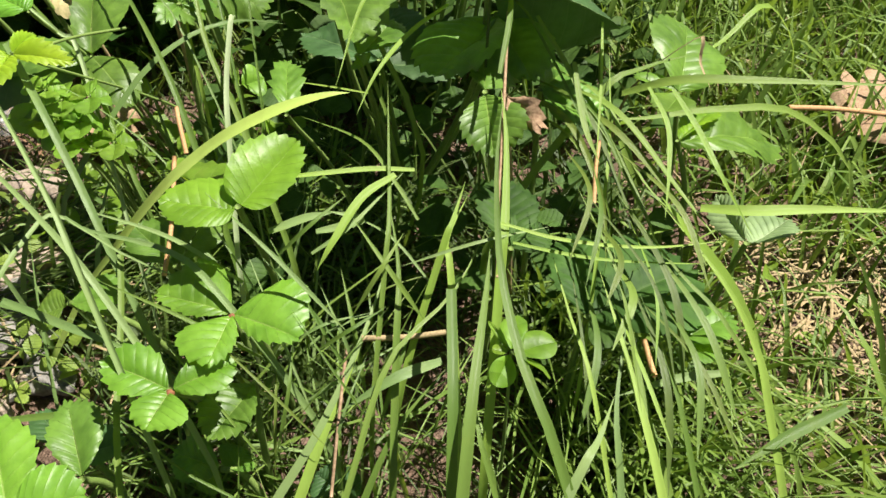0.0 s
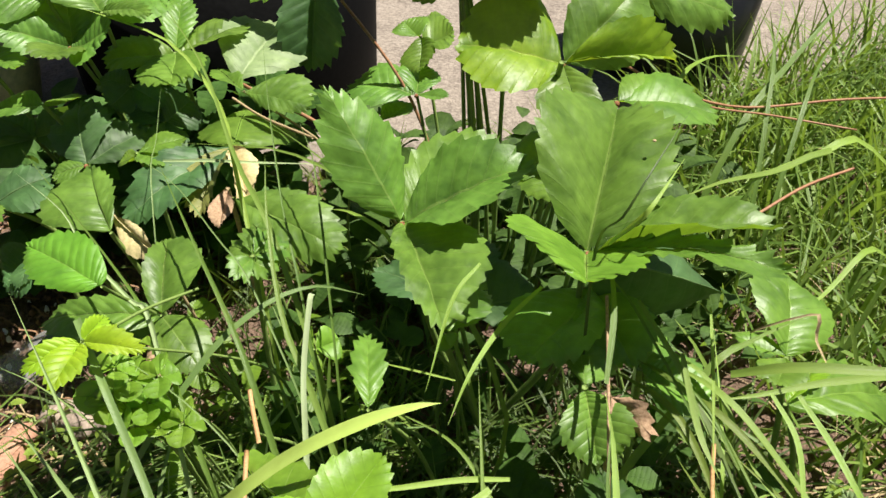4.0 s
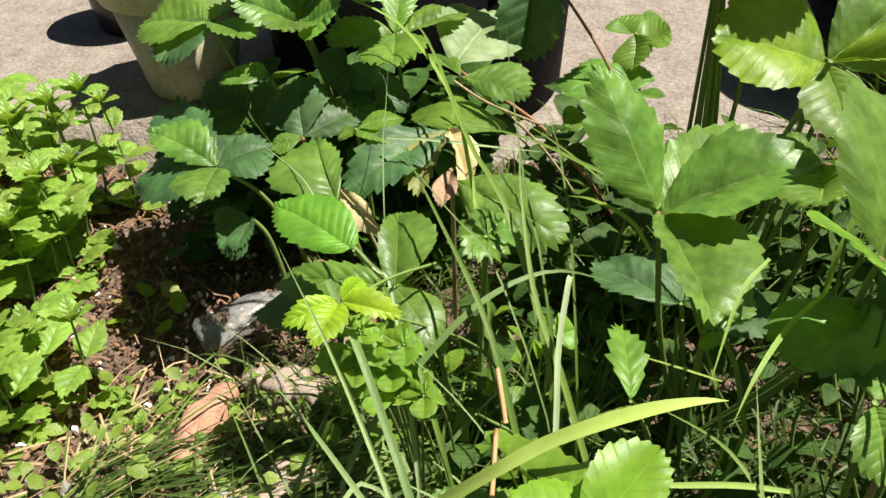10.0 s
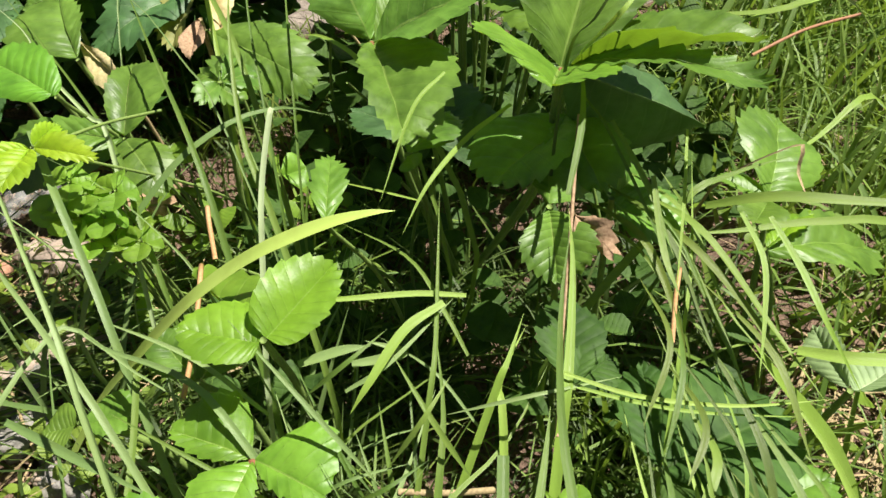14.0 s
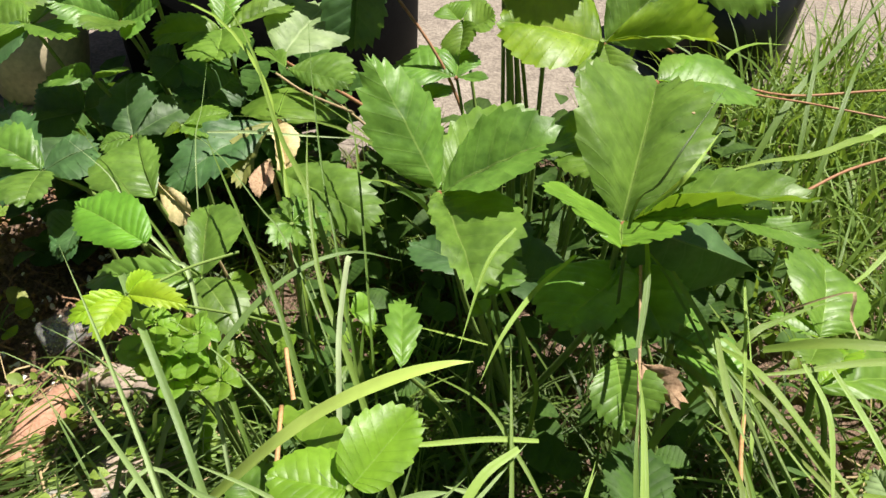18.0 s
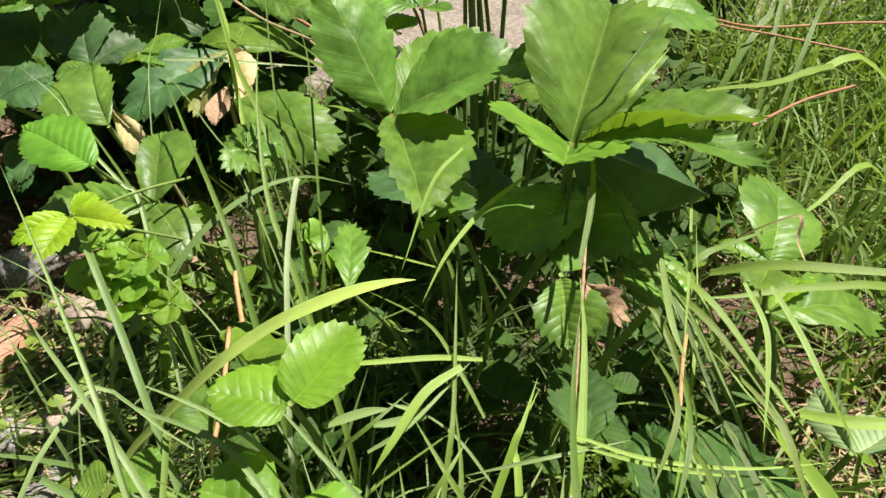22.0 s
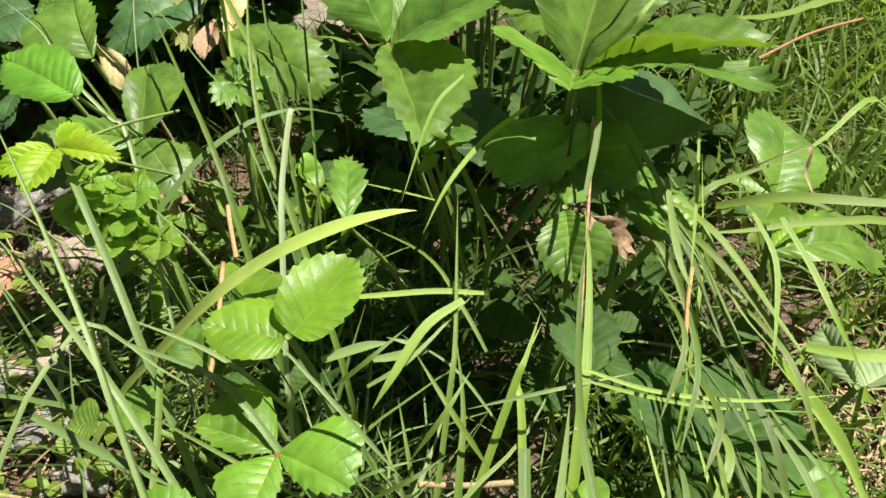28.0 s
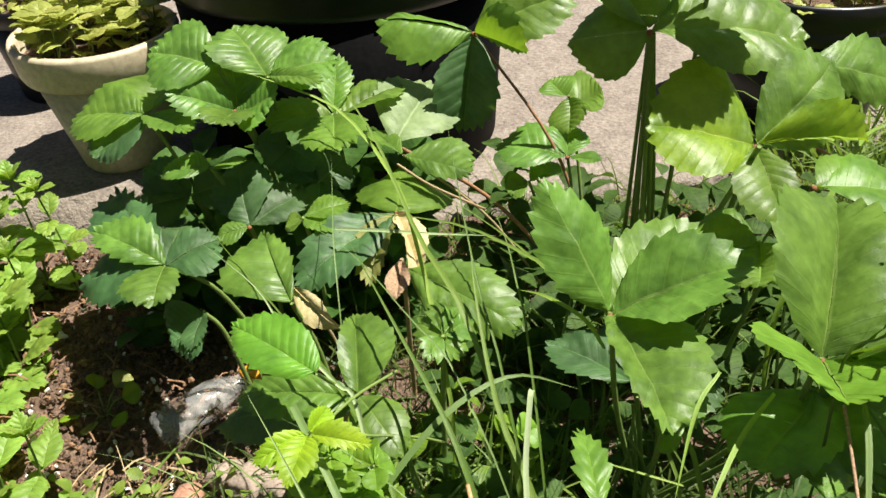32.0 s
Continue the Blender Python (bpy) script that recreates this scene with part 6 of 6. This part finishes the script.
def leaf_heap(name, count, place, size, mat, parent, seed, up=0.7, label=""):
    """Many small leaves as one mesh."""
    q = random.Random(seed)
    verts, faces, uvs = [], [], []
    for _ in range(count):
        p = Vector(place(q))
        a = q.uniform(0, 2 * math.pi)
        d = Vector((math.cos(a), math.sin(a), q.uniform(-0.2, up))).normalized()
        s = d.cross(Vector((0, 0, 1))).normalized()
        s = (Matrix.Rotation(q.uniform(-0.6, 0.6), 3, d) @ s).normalized()
        n = s.cross(d)
        ln = size * q.uniform(0.6, 1.25)
        b = len(verts)
        for i, (u, wd) in enumerate(((0, 0.02), (0.2, 0.24), (0.45, 0.36), (0.7, 0.30), (0.88, 0.16), (1.0, 0.01))):
            for v in (-1, 0, 1):
                verts.append(p + d * (ln * u) + s * (v * wd * ln) + n * (ln * (0.25 * u * (1 - u) * 2 + 0.10 * abs(v) * wd * 2)))
                uvs.append((u, v))
        for i in range(5):
            for j in range(2):
                c = b + i * 3 + j
                faces.append((c, c + 1, c + 4, c + 3))
    me = mesh_of(name, verts, faces, uvs)
    if parent is None:
        ob = new(name, me)
        me.materials.append(mat)
        return ob
    return part(name, me, mat, parent, label)


def in_disc(c, rad, z0, z1):
    def f(q):
        a, d = q.uniform(0, 2 * math.pi), rad * math.sqrt(q.random())
        return c[0] + d * math.cos(a), c[1] + d * math.sin(a), q.uniform(z0, z1)
    return f


def pot_foliage(centre, rad, z0, z1, leaves, size, label, seed):
    """A low leafy plant: short stems, each with a few leaves, over a filling of smaller ones."""
    q = random.Random(seed)
    th = thing("pot_plant", (centre[0], centre[1], z0), label, "plant", "plants in pots")
    for k in range(leaves):
        a, d = q.uniform(0, 2 * math.pi), rad * math.sqrt(q.random())
        foot = Vector((centre[0] + d * math.cos(a), centre[1] + d * math.sin(a), z0))
        top = foot + Vector((q.uniform(-0.012, 0.012), q.uniform(-0.012, 0.012), q.uniform(0.25, 1.0) * (z1 - z0)))
        st = part("stem", tube("stem", [foot, foot.lerp(top, 0.5) + Vector((0.002, 0, 0)), top], 0.0011, 0.0008, 5, 5), STALK, th)
        for m in range(3):
            b = a + m * 2.1 + q.uniform(-0.5, 0.5)
            dr = Vector((math.cos(b), math.sin(b), q.uniform(-0.1, 0.6))).normalized()
            ln = size * q.uniform(0.7, 1.2)
            part("leaf", ovate("leaf", top, top + dr * ln, top + dr * ln * 0.5 + dr.cross(Vector((0, 0, 1))).normalized() * ln * 0.36, teeth=6, seed=q.randrange(9999)), POTGREEN, st)
    tagged(leaf_heap("foliage", leaves * 2, in_disc(centre, rad, z0, z0 + 0.6 * (z1 - z0)), size * 0.8, POTGREEN, th, seed), kind="stuff")


pot_foliage((-0.575, 1.15), 0.078, 0.186, 0.242, 46, 0.030, "low yellow-green leafy plant filling a beige pot", 5)
pot_foliage((-0.76, 1.36), 0.06, 0.168, 0.20, 12, 0.026, "sparse weedy leaves in a small black pot", 6)
pot_foliage((0.325, 1.335), 0.095, 0.172, 0.215, 16, 0.035, "yellowed leaves in a black nursery pot", 8)


# ---- grass ----
def grass_field(name, count, place, height, width, mat, seed, lean=0.5, droop=0.5, label="", align=None, spread=0.6):
    """Many thin blades as one mesh."""
    q = random.Random(seed)
    verts, faces, uvs = [], [], []
    for _ in range(count):
        x, y = place(q)
        p = Vector((x, y, ground_z(x, y) - 0.003))
        a = q.uniform(0, 2 * math.pi) if align is None else q.gauss(align, spread)
        out = Vector((math.cos(a), math.sin(a), 0))
        h, w = q.uniform(*height), q.uniform(*width) * 0.5
        s = Vector((-out.y, out.x, 0))
        s = Matrix.Rotation(q.uniform(-1.2, 1.2), 3, "Z") @ s
        ln, dr = q.uniform(0.1, lean) * h, q.uniform(0.0, droop) * h
        b = len(verts)
        for i in range(6):
            u = i / 5
            c = p + Vector((0, 0, h * u - dr * u**3)) + out * (ln * u + dr * 1.1 * u * u)
            ww = w * (1.0 - u**2.2) + 0.0001
            verts += [c - s * ww, c + out * (0.3 * ww), c + s * ww]
            uvs += [(u, -1), (u, 0), (u, 1)]
        for i in range(5):
            k = b + i * 3
            faces += [(k, k + 1, k + 4, k + 3), (k + 1, k + 2, k + 5, k + 4)]
    ob = new(name, mesh_of(name, verts, faces, uvs))
    ob.data.materials.append(mat)
    return tagged(ob, label, "grass", kind="stuff")


def box_of(x0, x1, y0, y1, keep=None):
    def f(q):
        while True:
            x, y = q.uniform(x0, x1), q.uniform(y0, y1)
            if keep is None or q.random() < keep(x, y):
                return x, y
    return f


def lawn_keep(x, y):
    edge = 0.23 + 0.05 * noise.noise((y * 6, 3, 0))
    if y > paving_edge(x) + 0.03:
        return 0.0
    bare = math.hypot((x - 0.37) / 0.10, (y - 0.52) / 0.07)
    return max(0.0, min(1.0, (x - edge) * 9)) * (0.12 if bare < 1 else 1.0)


def off_pocket(x, y):
    """Gaps thinned into the grass, standing in for pockets of shade."""
    return 0.12 if math.hypot((x - 0.08) / 0.065, (y - 0.41) / 0.15) < 1 else 1.0


grass_field("lawn", 4400, box_of(0.18, 1.15, 0.15, 1.45, lawn_keep), (0.03, 0.10), (0.0016, 0.0036), GRASS_SHORT, 31, 0.7, 0.8, "short tangled lawn grass in sun")
grass_field("lawn", 3000, box_of(0.20, 1.0, 0.30, 1.40, lawn_keep), (0.07, 0.19), (0.0028, 0.0068), GRASS, 32, 0.6, 0.7, "taller green grass blades in the lawn")
grass_field("lawn", 1000, box_of(0.22, 1.0, 0.2, 1.3, lawn_keep), (0.03, 0.10), (0.001, 0.0022), STRAW, 33, 0.9, 0.9, "dry straw-coloured grass in the lawn")
# Dark undergrowth blades imitate grass lying in canopy shade.
grass_field("grass", 2000, box_of(-0.14, 0.27, 0.08, 0.52, off_pocket), (0.02, 0.085), (0.0020, 0.0040), GRASS_SHADED, 34, 0.8, 0.9, "dense grass beneath young strawberry leaves, coloured dark for shade")
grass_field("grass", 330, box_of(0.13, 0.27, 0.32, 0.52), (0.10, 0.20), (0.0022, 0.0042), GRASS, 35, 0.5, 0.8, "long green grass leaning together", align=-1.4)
grass_field("grass", 1700, box_of(-0.30, 0.25, 0.45, 0.95), (0.02, 0.07), (0.0014, 0.0030), GRASS_SHADED, 36, 0.9, 0.9, "thin grass between strawberry stalks, coloured dark for shade")
def off_stones(x, y):
    return 0.05 if math.hypot((x + 0.245) / 0.06, (y - 0.435) / 0.085) < 1 else 1.0


grass_field("grass", 620, box_of(-0.42, -0.14, 0.44, 0.62, off_stones), (0.016, 0.045), (0.0020, 0.0042), GRASS_SHADED, 37, 5.0, 0.3, "matted dark grass lying flat over bare soil", align=0.35, spread=0.3)
grass_field("grass", 260, box_of(-0.42, -0.12, 0.25, 0.60, off_stones), (0.016, 0.05), (0.0018, 0.0036), GRASS, 45, 4.0, 0.4, "flattened green grass blades", align=0.5, spread=0.5)
grass_field("grass", 170, box_of(-0.45, -0.10, 0.25, 0.62, off_stones), (0.015, 0.05), (0.0012, 0.0024), STRAW, 38, 3.0, 0.6, "dead matted grass over bare soil", align=0.4)
grass_field("grass", 420, box_of(-0.17, 0.02, 0.50, 0.72), (0.03, 0.09), (0.0022, 0.0044), GRASS, 46, 0.9, 0.9, "short green grass between strawberry stalks")
grass_field("grass", 60, box_of(-0.24, 0.00, 0.36, 0.62, off_pocket), (0.09, 0.17), (0.0024, 0.0048), GRASS_BLUE, 39, 0.6, 0.6, "upright bluish grass blades")
grass_field("grass", 1300, box_of(-0.25, 0.45, 0.78, 1.14, lambda x, y: 1.0 if y < paving_edge(x) else 0.0), (0.03, 0.10), (0.0014, 0.0030), GRASS_SHORT, 40, 0.8, 0.8, "grass along the concrete edge")

grass_field("lawn", 520, box_of(0.33, 0.85, 0.92, 1.36, lambda x, y: 1.0 if y < paving_edge(x) + 0.02 else 0.0), (0.12, 0.26), (0.003, 0.006), GRASS, 41, 0.45, 0.5, "tall grass blades before the concrete")
grass_field("grass", 420, box_of(-0.10, 0.27, 0.14, 0.40, off_pocket), (0.09, 0.16), (0.0010, 0.0026), GRASS, 42, 1.1, 1.0, "long thin grass blades crossing one another")
grass_field("grass", 600, box_of(-0.06, 0.27, 0.40, 0.64, off_pocket), (0.03, 0.11), (0.0018, 0.0040), GRASS_SHADED, 43, 0.8, 0.9, "grass under strawberry leaves with their shade in its dark colour")
grass_field("lawn", 5200, box_of(-0.6, 3.2, -2.2, 1.5, lambda x, y: 0.0 if y > paving_edge(x) or (x < 1.1 and y > 0.12) else max(0.1, 1.0 - 0.25 * math.hypot(x - 0.6, y - 0.2))), (0.05, 0.12), (0.004, 0.009), GRASS_SHORT, 44, 0.8, 0.8, "lawn grass thinning out towards bare soil")
# low weeds and small leaves; the dark heaps carry shade in their colour
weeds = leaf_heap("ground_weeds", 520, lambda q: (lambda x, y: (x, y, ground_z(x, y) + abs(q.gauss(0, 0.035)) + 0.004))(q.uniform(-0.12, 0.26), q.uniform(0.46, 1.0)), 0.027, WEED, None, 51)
tagged(weeds, "small weeds and leaves coloured dark to stand for shade", "weeds", kind="stuff")
weeds = leaf_heap("ground_weeds", 420, lambda q: (lambda x, y: (x, y, ground_z(x, y) + abs(q.gauss(0, 0.014)) + 0.004))(q.uniform(-0.50, -0.16), q.uniform(0.40, 0.66)), 0.014, MINT, None, 52)
tagged(weeds, "tiny bright green seedlings on bare soil", "weeds", kind="stuff")
weeds = leaf_heap("ground_weeds", 350, lambda q: (lambda x, y: (x, y, ground_z(x, y) + abs(q.gauss(0, 0.02)) + 0.004))(q.uniform(0.26, 0.8), q.uniform(0.30, 1.1)), 0.018, CLOVER, None, 53)
tagged(weeds, "small clover and weeds in the lawn", "weeds", kind="stuff")

# Dark filler for the leaf shade near the slab.
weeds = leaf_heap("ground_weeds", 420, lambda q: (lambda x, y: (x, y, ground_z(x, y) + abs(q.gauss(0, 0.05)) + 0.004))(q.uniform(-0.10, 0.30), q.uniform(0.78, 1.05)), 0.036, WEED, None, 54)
tagged(weeds, "low leaves before the concrete edge, coloured dark for leaf shade", "weeds", kind="stuff")

# Added leaves whose dark colour imitates the shade below the plant.
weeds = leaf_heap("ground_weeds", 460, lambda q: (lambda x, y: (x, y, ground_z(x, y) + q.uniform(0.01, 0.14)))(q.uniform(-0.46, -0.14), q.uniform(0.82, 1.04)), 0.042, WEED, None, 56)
tagged(weeds, "filler leaves coloured dark for the shade under a strawberry plant", "weeds", kind="stuff")

weeds = leaf_heap("ground_weeds", 110, lambda q: (lambda x, y: (x, y, ground_z(x, y) + q.uniform(0.005, 0.06)))(q.uniform(-0.22, -0.03), q.uniform(0.54, 0.74)), 0.020, CLOVER, None, 57)
tagged(weeds, "small green weeds between strawberry stalks", "weeds", kind="stuff")

# thin leaf stalks standing in the shade under the big plants
stalk_bed = thing("bare_stalks", (0.05, 0.68, ground_z(0.05, 0.68)), "thin green strawberry stalks in deep shade", "stalks")
r = random.Random(61)
for k in range(34):
    x, y = r.uniform(-0.08, 0.2), r.uniform(0.55, 0.86)
    a = (x, y, ground_z(x, y))
    b = (x + r.uniform(-0.05, 0.05), y - r.uniform(-0.02, 0.08), r.uniform(0.08, 0.19))
    m = Vector(a).lerp(Vector(b), 0.5) + Vector((r.uniform(-0.015, 0.015), 0.01, 0.01))
    part("stalk", tube("stalk", [a, m, b], 0.0017, 0.0011, 8, 5), STALK, stalk_bed)

yellowing = plant_at(-0.464, 0.757, "small yellowing weed on bare soil", "weed", "plant", "small weeds")
for k in range(7):
    d = Vector((math.cos(k * 0.9 + 0.3), math.sin(k * 0.9 + 0.3), 0.9 - 0.08 * k))
    c = Vector((-0.464, 0.757, ground_z(-0.464, 0.757)))
    leaf(yellowing, c + d * 0.020, c, [(c + d * 0.020 + Vector((d.x, d.y, 0.25)) * 0.020, c + d * 0.030 + Vector((-d.y, d.x, 0.1)) * 0.008)], mat=WITHER if k % 2 else LEAF_YELLOW, joint=False, stalk=0.0008, bend=(0, 0, 0.004))

# ---- litter on the soil ----


def grains(name, count, place, size, mat, seed, label, cat):
    q = random.Random(seed)
    verts, faces = [], []
    g = 1.618
    ico = [Vector(v).normalized() for v in ((-1, g, 0), (1, g, 0), (-1, -g, 0), (1, -g, 0), (0, -1, g), (0, 1, g), (0, -1, -g), (0, 1, -g), (g, 0, -1), (g, 0, 1), (-g, 0, -1), (-g, 0, 1))]
    tri = ((0, 11, 5), (0, 5, 1), (0, 1, 7), (0, 7, 10), (0, 10, 11), (1, 5, 9), (5, 11, 4), (11, 10, 2), (10, 7, 6), (7, 1, 8),
           (3, 9, 4), (3, 4, 2), (3, 2, 6), (3, 6, 8), (3, 8, 9), (4, 9, 5), (2, 4, 11), (6, 2, 10), (8, 6, 7), (9, 8, 1))
    for _ in range(count):
        x, y = place(q)
        s = size * q.uniform(0.4, 1.4)
        rot = Euler((q.uniform(0, 6), q.uniform(0, 6), q.uniform(0, 6))).to_matrix()
        b = len(verts)
        c = Vector((x, y, ground_z(x, y) + 0.006 + s * 0.2))
        verts += [c + rot @ Vector((v.x * s * q.uniform(0.6, 1.5), v.y * s * q.uniform(0.5, 1.1), v.z * s * q.uniform(0.35, 0.8))) for v in ico]
        faces += [tuple(b + i for i in t) for t in tri]
    me = bpy.data.meshes.new(name)
    me.from_pydata(verts, [], faces)
    me.materials.append(mat)
    return tagged(new(name, me), label, cat, kind="stuff")


bed = box_of(-0.72, -0.30, 0.56, 1.0)
grains("perlite", 230, bed, 0.0036, PERLITE, 71, "white perlite grains scattered on dark soil", "perlite")
grains("soil_crumbs", 4200, box_of(-0.80, -0.22, 0.45, 1.04), 0.0032, SOIL, 72, "loose dark soil crumbs", "soil")
grains("gravel", 160, box_of(-0.42, -0.20, 0.30, 0.56), 0.006, STONE, 73, "small grey and tan stones on soil", "gravel")
BARK = plain("bark_bits", ((0.3, (0.16, 0.085, 0.05)), (0.7, (0.32, 0.19, 0.11))), 90, 0.9, 0.5, 0.001)
grains("bark_bits", 1000, box_of(-0.75, -0.25, 0.5, 1.0), 0.0034, BARK, 74, "reddish brown bark bits on soil", "bark")


def straw_litter(name, count, place, length, mat, seed, label, lift=0.012):
    q = random.Random(seed)
    verts, faces = [], []
    for _ in range(count):
        x, y = place(q)
        a, ln, w = q.uniform(0, math.pi), q.uniform(*length), q.uniform(0.0005, 0.0012)
        d = Vector((math.cos(a), math.sin(a), q.uniform(-0.15, 0.25)))
        s = Vector((-d.y, d.x, 0)) * w
        c = Vector((x, y, ground_z(x, y) + q.uniform(0.004, lift)))
        b = len(verts)
        up = Vector((0, 0, w))
        for p in (c - d * ln / 2, c + Vector((0, 0, 0.003)), c + d * ln / 2):
            verts += [p - s, p + up, p + s]
        for i in (0, 3):
            faces += [(b + i, b + i + 1, b + i + 4, b + i + 3), (b + i + 1, b + i + 2, b + i + 5, b + i + 4)]
    ob = new(name, mesh_of(name, verts, faces))
    ob.data.materials.append(mat)
    return tagged(ob, label, "straw", kind="stuff")


straw_litter("straw_litter", 330, box_of(0.30, 0.46, 0.42, 0.60), (0.02, 0.07), STRAW, 81, "dry pale straw thatch on bare earth", 0.03)
straw_litter("straw_litter", 200, box_of(-0.5, -0.12, 0.25, 0.7), (0.02, 0.07), STRAW, 82, "loose dry straw on soil", 0.02)
straw_litter("straw_litter", 400, box_of(-0.75, -0.25, 0.5, 1.05), (0.01, 0.04), BARK, 83, "dark twigs and stalks on soil", 0.015)


def lump(name, centre, radii, mat, label, cat, seed, rough=0.25, turn=(0, 0, 0), group=""):
    bm = bmesh.new()
    bmesh.ops.create_icosphere(bm, subdivisions=3, radius=1)
    rot = Euler([radians(a) for a in turn]).to_matrix()
    for v in bm.verts:
        k = 1 + rough * noise.noise(v.co * 1.7 + Vector((seed, 0, 0))) + 0.4 * rough * noise.noise(v.co * 5 + Vector((seed, 3, 0)))
        v.co = rot @ Vector((v.co.x * radii[0] * k, v.co.y * radii[1] * k, v.co.z * radii[2] * k))
    me = bpy.data.meshes.new(name)
    bm.to_mesh(me)
    bm.free()
    me.materials.append(mat)
    ob = new(name, smooth(me))
    ob.location = centre
    return tagged(ob, label, cat, group)


r = random.Random(91)
for k in range(34):
    a, d = r.uniform(0, 2 * math.pi), math.sqrt(r.random())
    x, y = -0.248 + 0.056 * d * math.cos(a) - 0.010 * math.sin(a), 0.445 + 0.095 * d * math.sin(a)
    sx = r.uniform(0.008, 0.017)
    lump("stone", (x, y, ground_z(x, y) + 0.008 + 0.25 * sx), (sx, sx * r.uniform(0.6, 0.95), sx * r.uniform(0.4, 0.7)), PINKSTONE if k % 3 else STONE,
         "pale pinkish rubble stone half sunk in soil" if k % 3 else "pale grey rubble stone half sunk in soil", "stone", 3 + 5 * k, 0.55, (r.uniform(-15, 15), r.uniform(-15, 15), 37 * k), "rubble stones")
for x, y, sx, sy in ((-0.272, 0.640, 0.022, 0.016), (-0.298, 0.648, 0.016, 0.012), (-0.248, 0.634, 0.014, 0.012), (-0.240, 0.548, 0.024, 0.016), (-0.205, 0.560, 0.020, 0.013)):
    lump("stone", (x, y, ground_z(x, y) + 0.012), (sx, sy, 0.011), PINKSTONE, "pale tan stone on bare soil", "stone", 50 * sx, 0.5, (0, 0, 900 * sx), "rubble stones")
lump("pot_shard", (-0.326, 0.603, 0.004), (0.015, 0.034, 0.012), TERRACOTTA, "worn pinkish terracotta pot shard lying on soil", "shard", 31, 0.35, (6, 15, -12))
lump("pot_shard", (-0.323, 0.556, 0.010), (0.016, 0.018, 0.009), TERRACOTTA, "small terracotta shard on bare soil", "shard", 37, 0.45, (0, 0, 40))

# clear plastic bottle lying on the soil
PET, pt_, pb, po = nodes_of("clear_plastic")
pb.inputs["Roughness"].default_value = 0.16
pb.inputs["Specular IOR Level"].default_value = 1.0
pb.inputs["Base Color"].default_value = (0.75, 0.74, 0.73, 1)
bump(pt_, pb, noise_of(pt_, 45, 2), 0.6, 0.003)
clear = pt_.nodes.new("ShaderNodeBsdfTransparent")
clear.inputs[0].default_value = (0.93, 0.94, 0.94, 1)
wall_mix = pt_.nodes.new("ShaderNodeMixShader")
pt_.links.new(ramp(pt_, noise_of(pt_, 60, 3), ((0.40, (0.10, 0.10, 0.10)), (0.75, (0.34, 0.34, 0.34)))), wall_mix.inputs[0])
pt_.links.new(clear.outputs[0], wall_mix.inputs[1])
pt_.links.new(pb.outputs[0], wall_mix.inputs[2])
pt_.links.new(wall_mix.outputs[0], po.inputs[0])
CAP = plain("orange_plastic", ((0.3, (0.75, 0.22, 0.03)), (0.7, (0.85, 0.45, 0.04))), 60, 0.4, 0.1, 0.0005)


def bottle(a, b, rad):
    a, b = Vector(a), Vector(b)
    d = (b - a).normalized()
    frame_m = d.to_track_quat("Z", "Y").to_matrix()
    ln = (b - a).length
    th = thing("plastic_bottle", a, "clear crumpled plastic bottle with an orange cap lying on soil", "bottle")
    prof = [(0.0, 0.0), (rad * 0.8, 0.0), (rad, 0.004), (rad, ln * 0.25), (rad * 0.92, ln * 0.3), (rad, ln * 0.35), (rad, ln * 0.62), (rad * 0.8, ln * 0.75), (rad * 0.42, ln * 0.9), (rad * 0.4, ln)]
    me = revolve("bottle_body", prof, (0, 0, 0), 32)
    for v in me.vertices:
        k = 1 + 0.06 * noise.noise(v.co * 45)
        v.co = frame_m @ Vector((v.co.x * k, v.co.y * k * 0.8, v.co.z)) + a
    part("bottle_body", me, PET, th)
    cap = revolve("bottle_cap", [(0.0, ln - 0.004), (rad * 0.5, ln - 0.004), (rad * 0.52, ln + 0.012), (rad * 0.44, ln + 0.014), (0.0, ln + 0.014)], (0, 0, 0), 28)
    for v in cap.vertices:
        v.co = frame_m @ v.co + a
    part("bottle_cap", cap, CAP, th, "orange screw cap")
    return th


bottle((-0.384, 0.707, -0.01), (-0.313, 0.768, 0.004), 0.020)


# fallen oak leaf in the lawn
def dead_leaf(base, tip, side, label, mat):
    th = thing("fallen_leaf", base, label, "dead leaf", "fallen leaves")
    part("leaf_blade", leaflet_mesh("leaf_blade", base, tip, side, teeth=5, amp=0.16, fold=0.3, wave=0.08, quilt=0.03, seed=3), mat, th)


dead_leaf((0.440, 0.700, 0.02), (0.525, 0.760, 0.035), (0.465, 0.757, 0.03), "curled brown oak leaf lying on grass", DEAD)
dead_leaf((-0.24, 0.72, 0.03), (-0.20, 0.69, 0.03), (-0.21, 0.72, 0.04), "brown curled leaf under strawberry leaves", DEAD)

blemish((-0.044, 0.373, 0.138), 0.0018, SOIL, front, "dark spot eaten into a leaf")
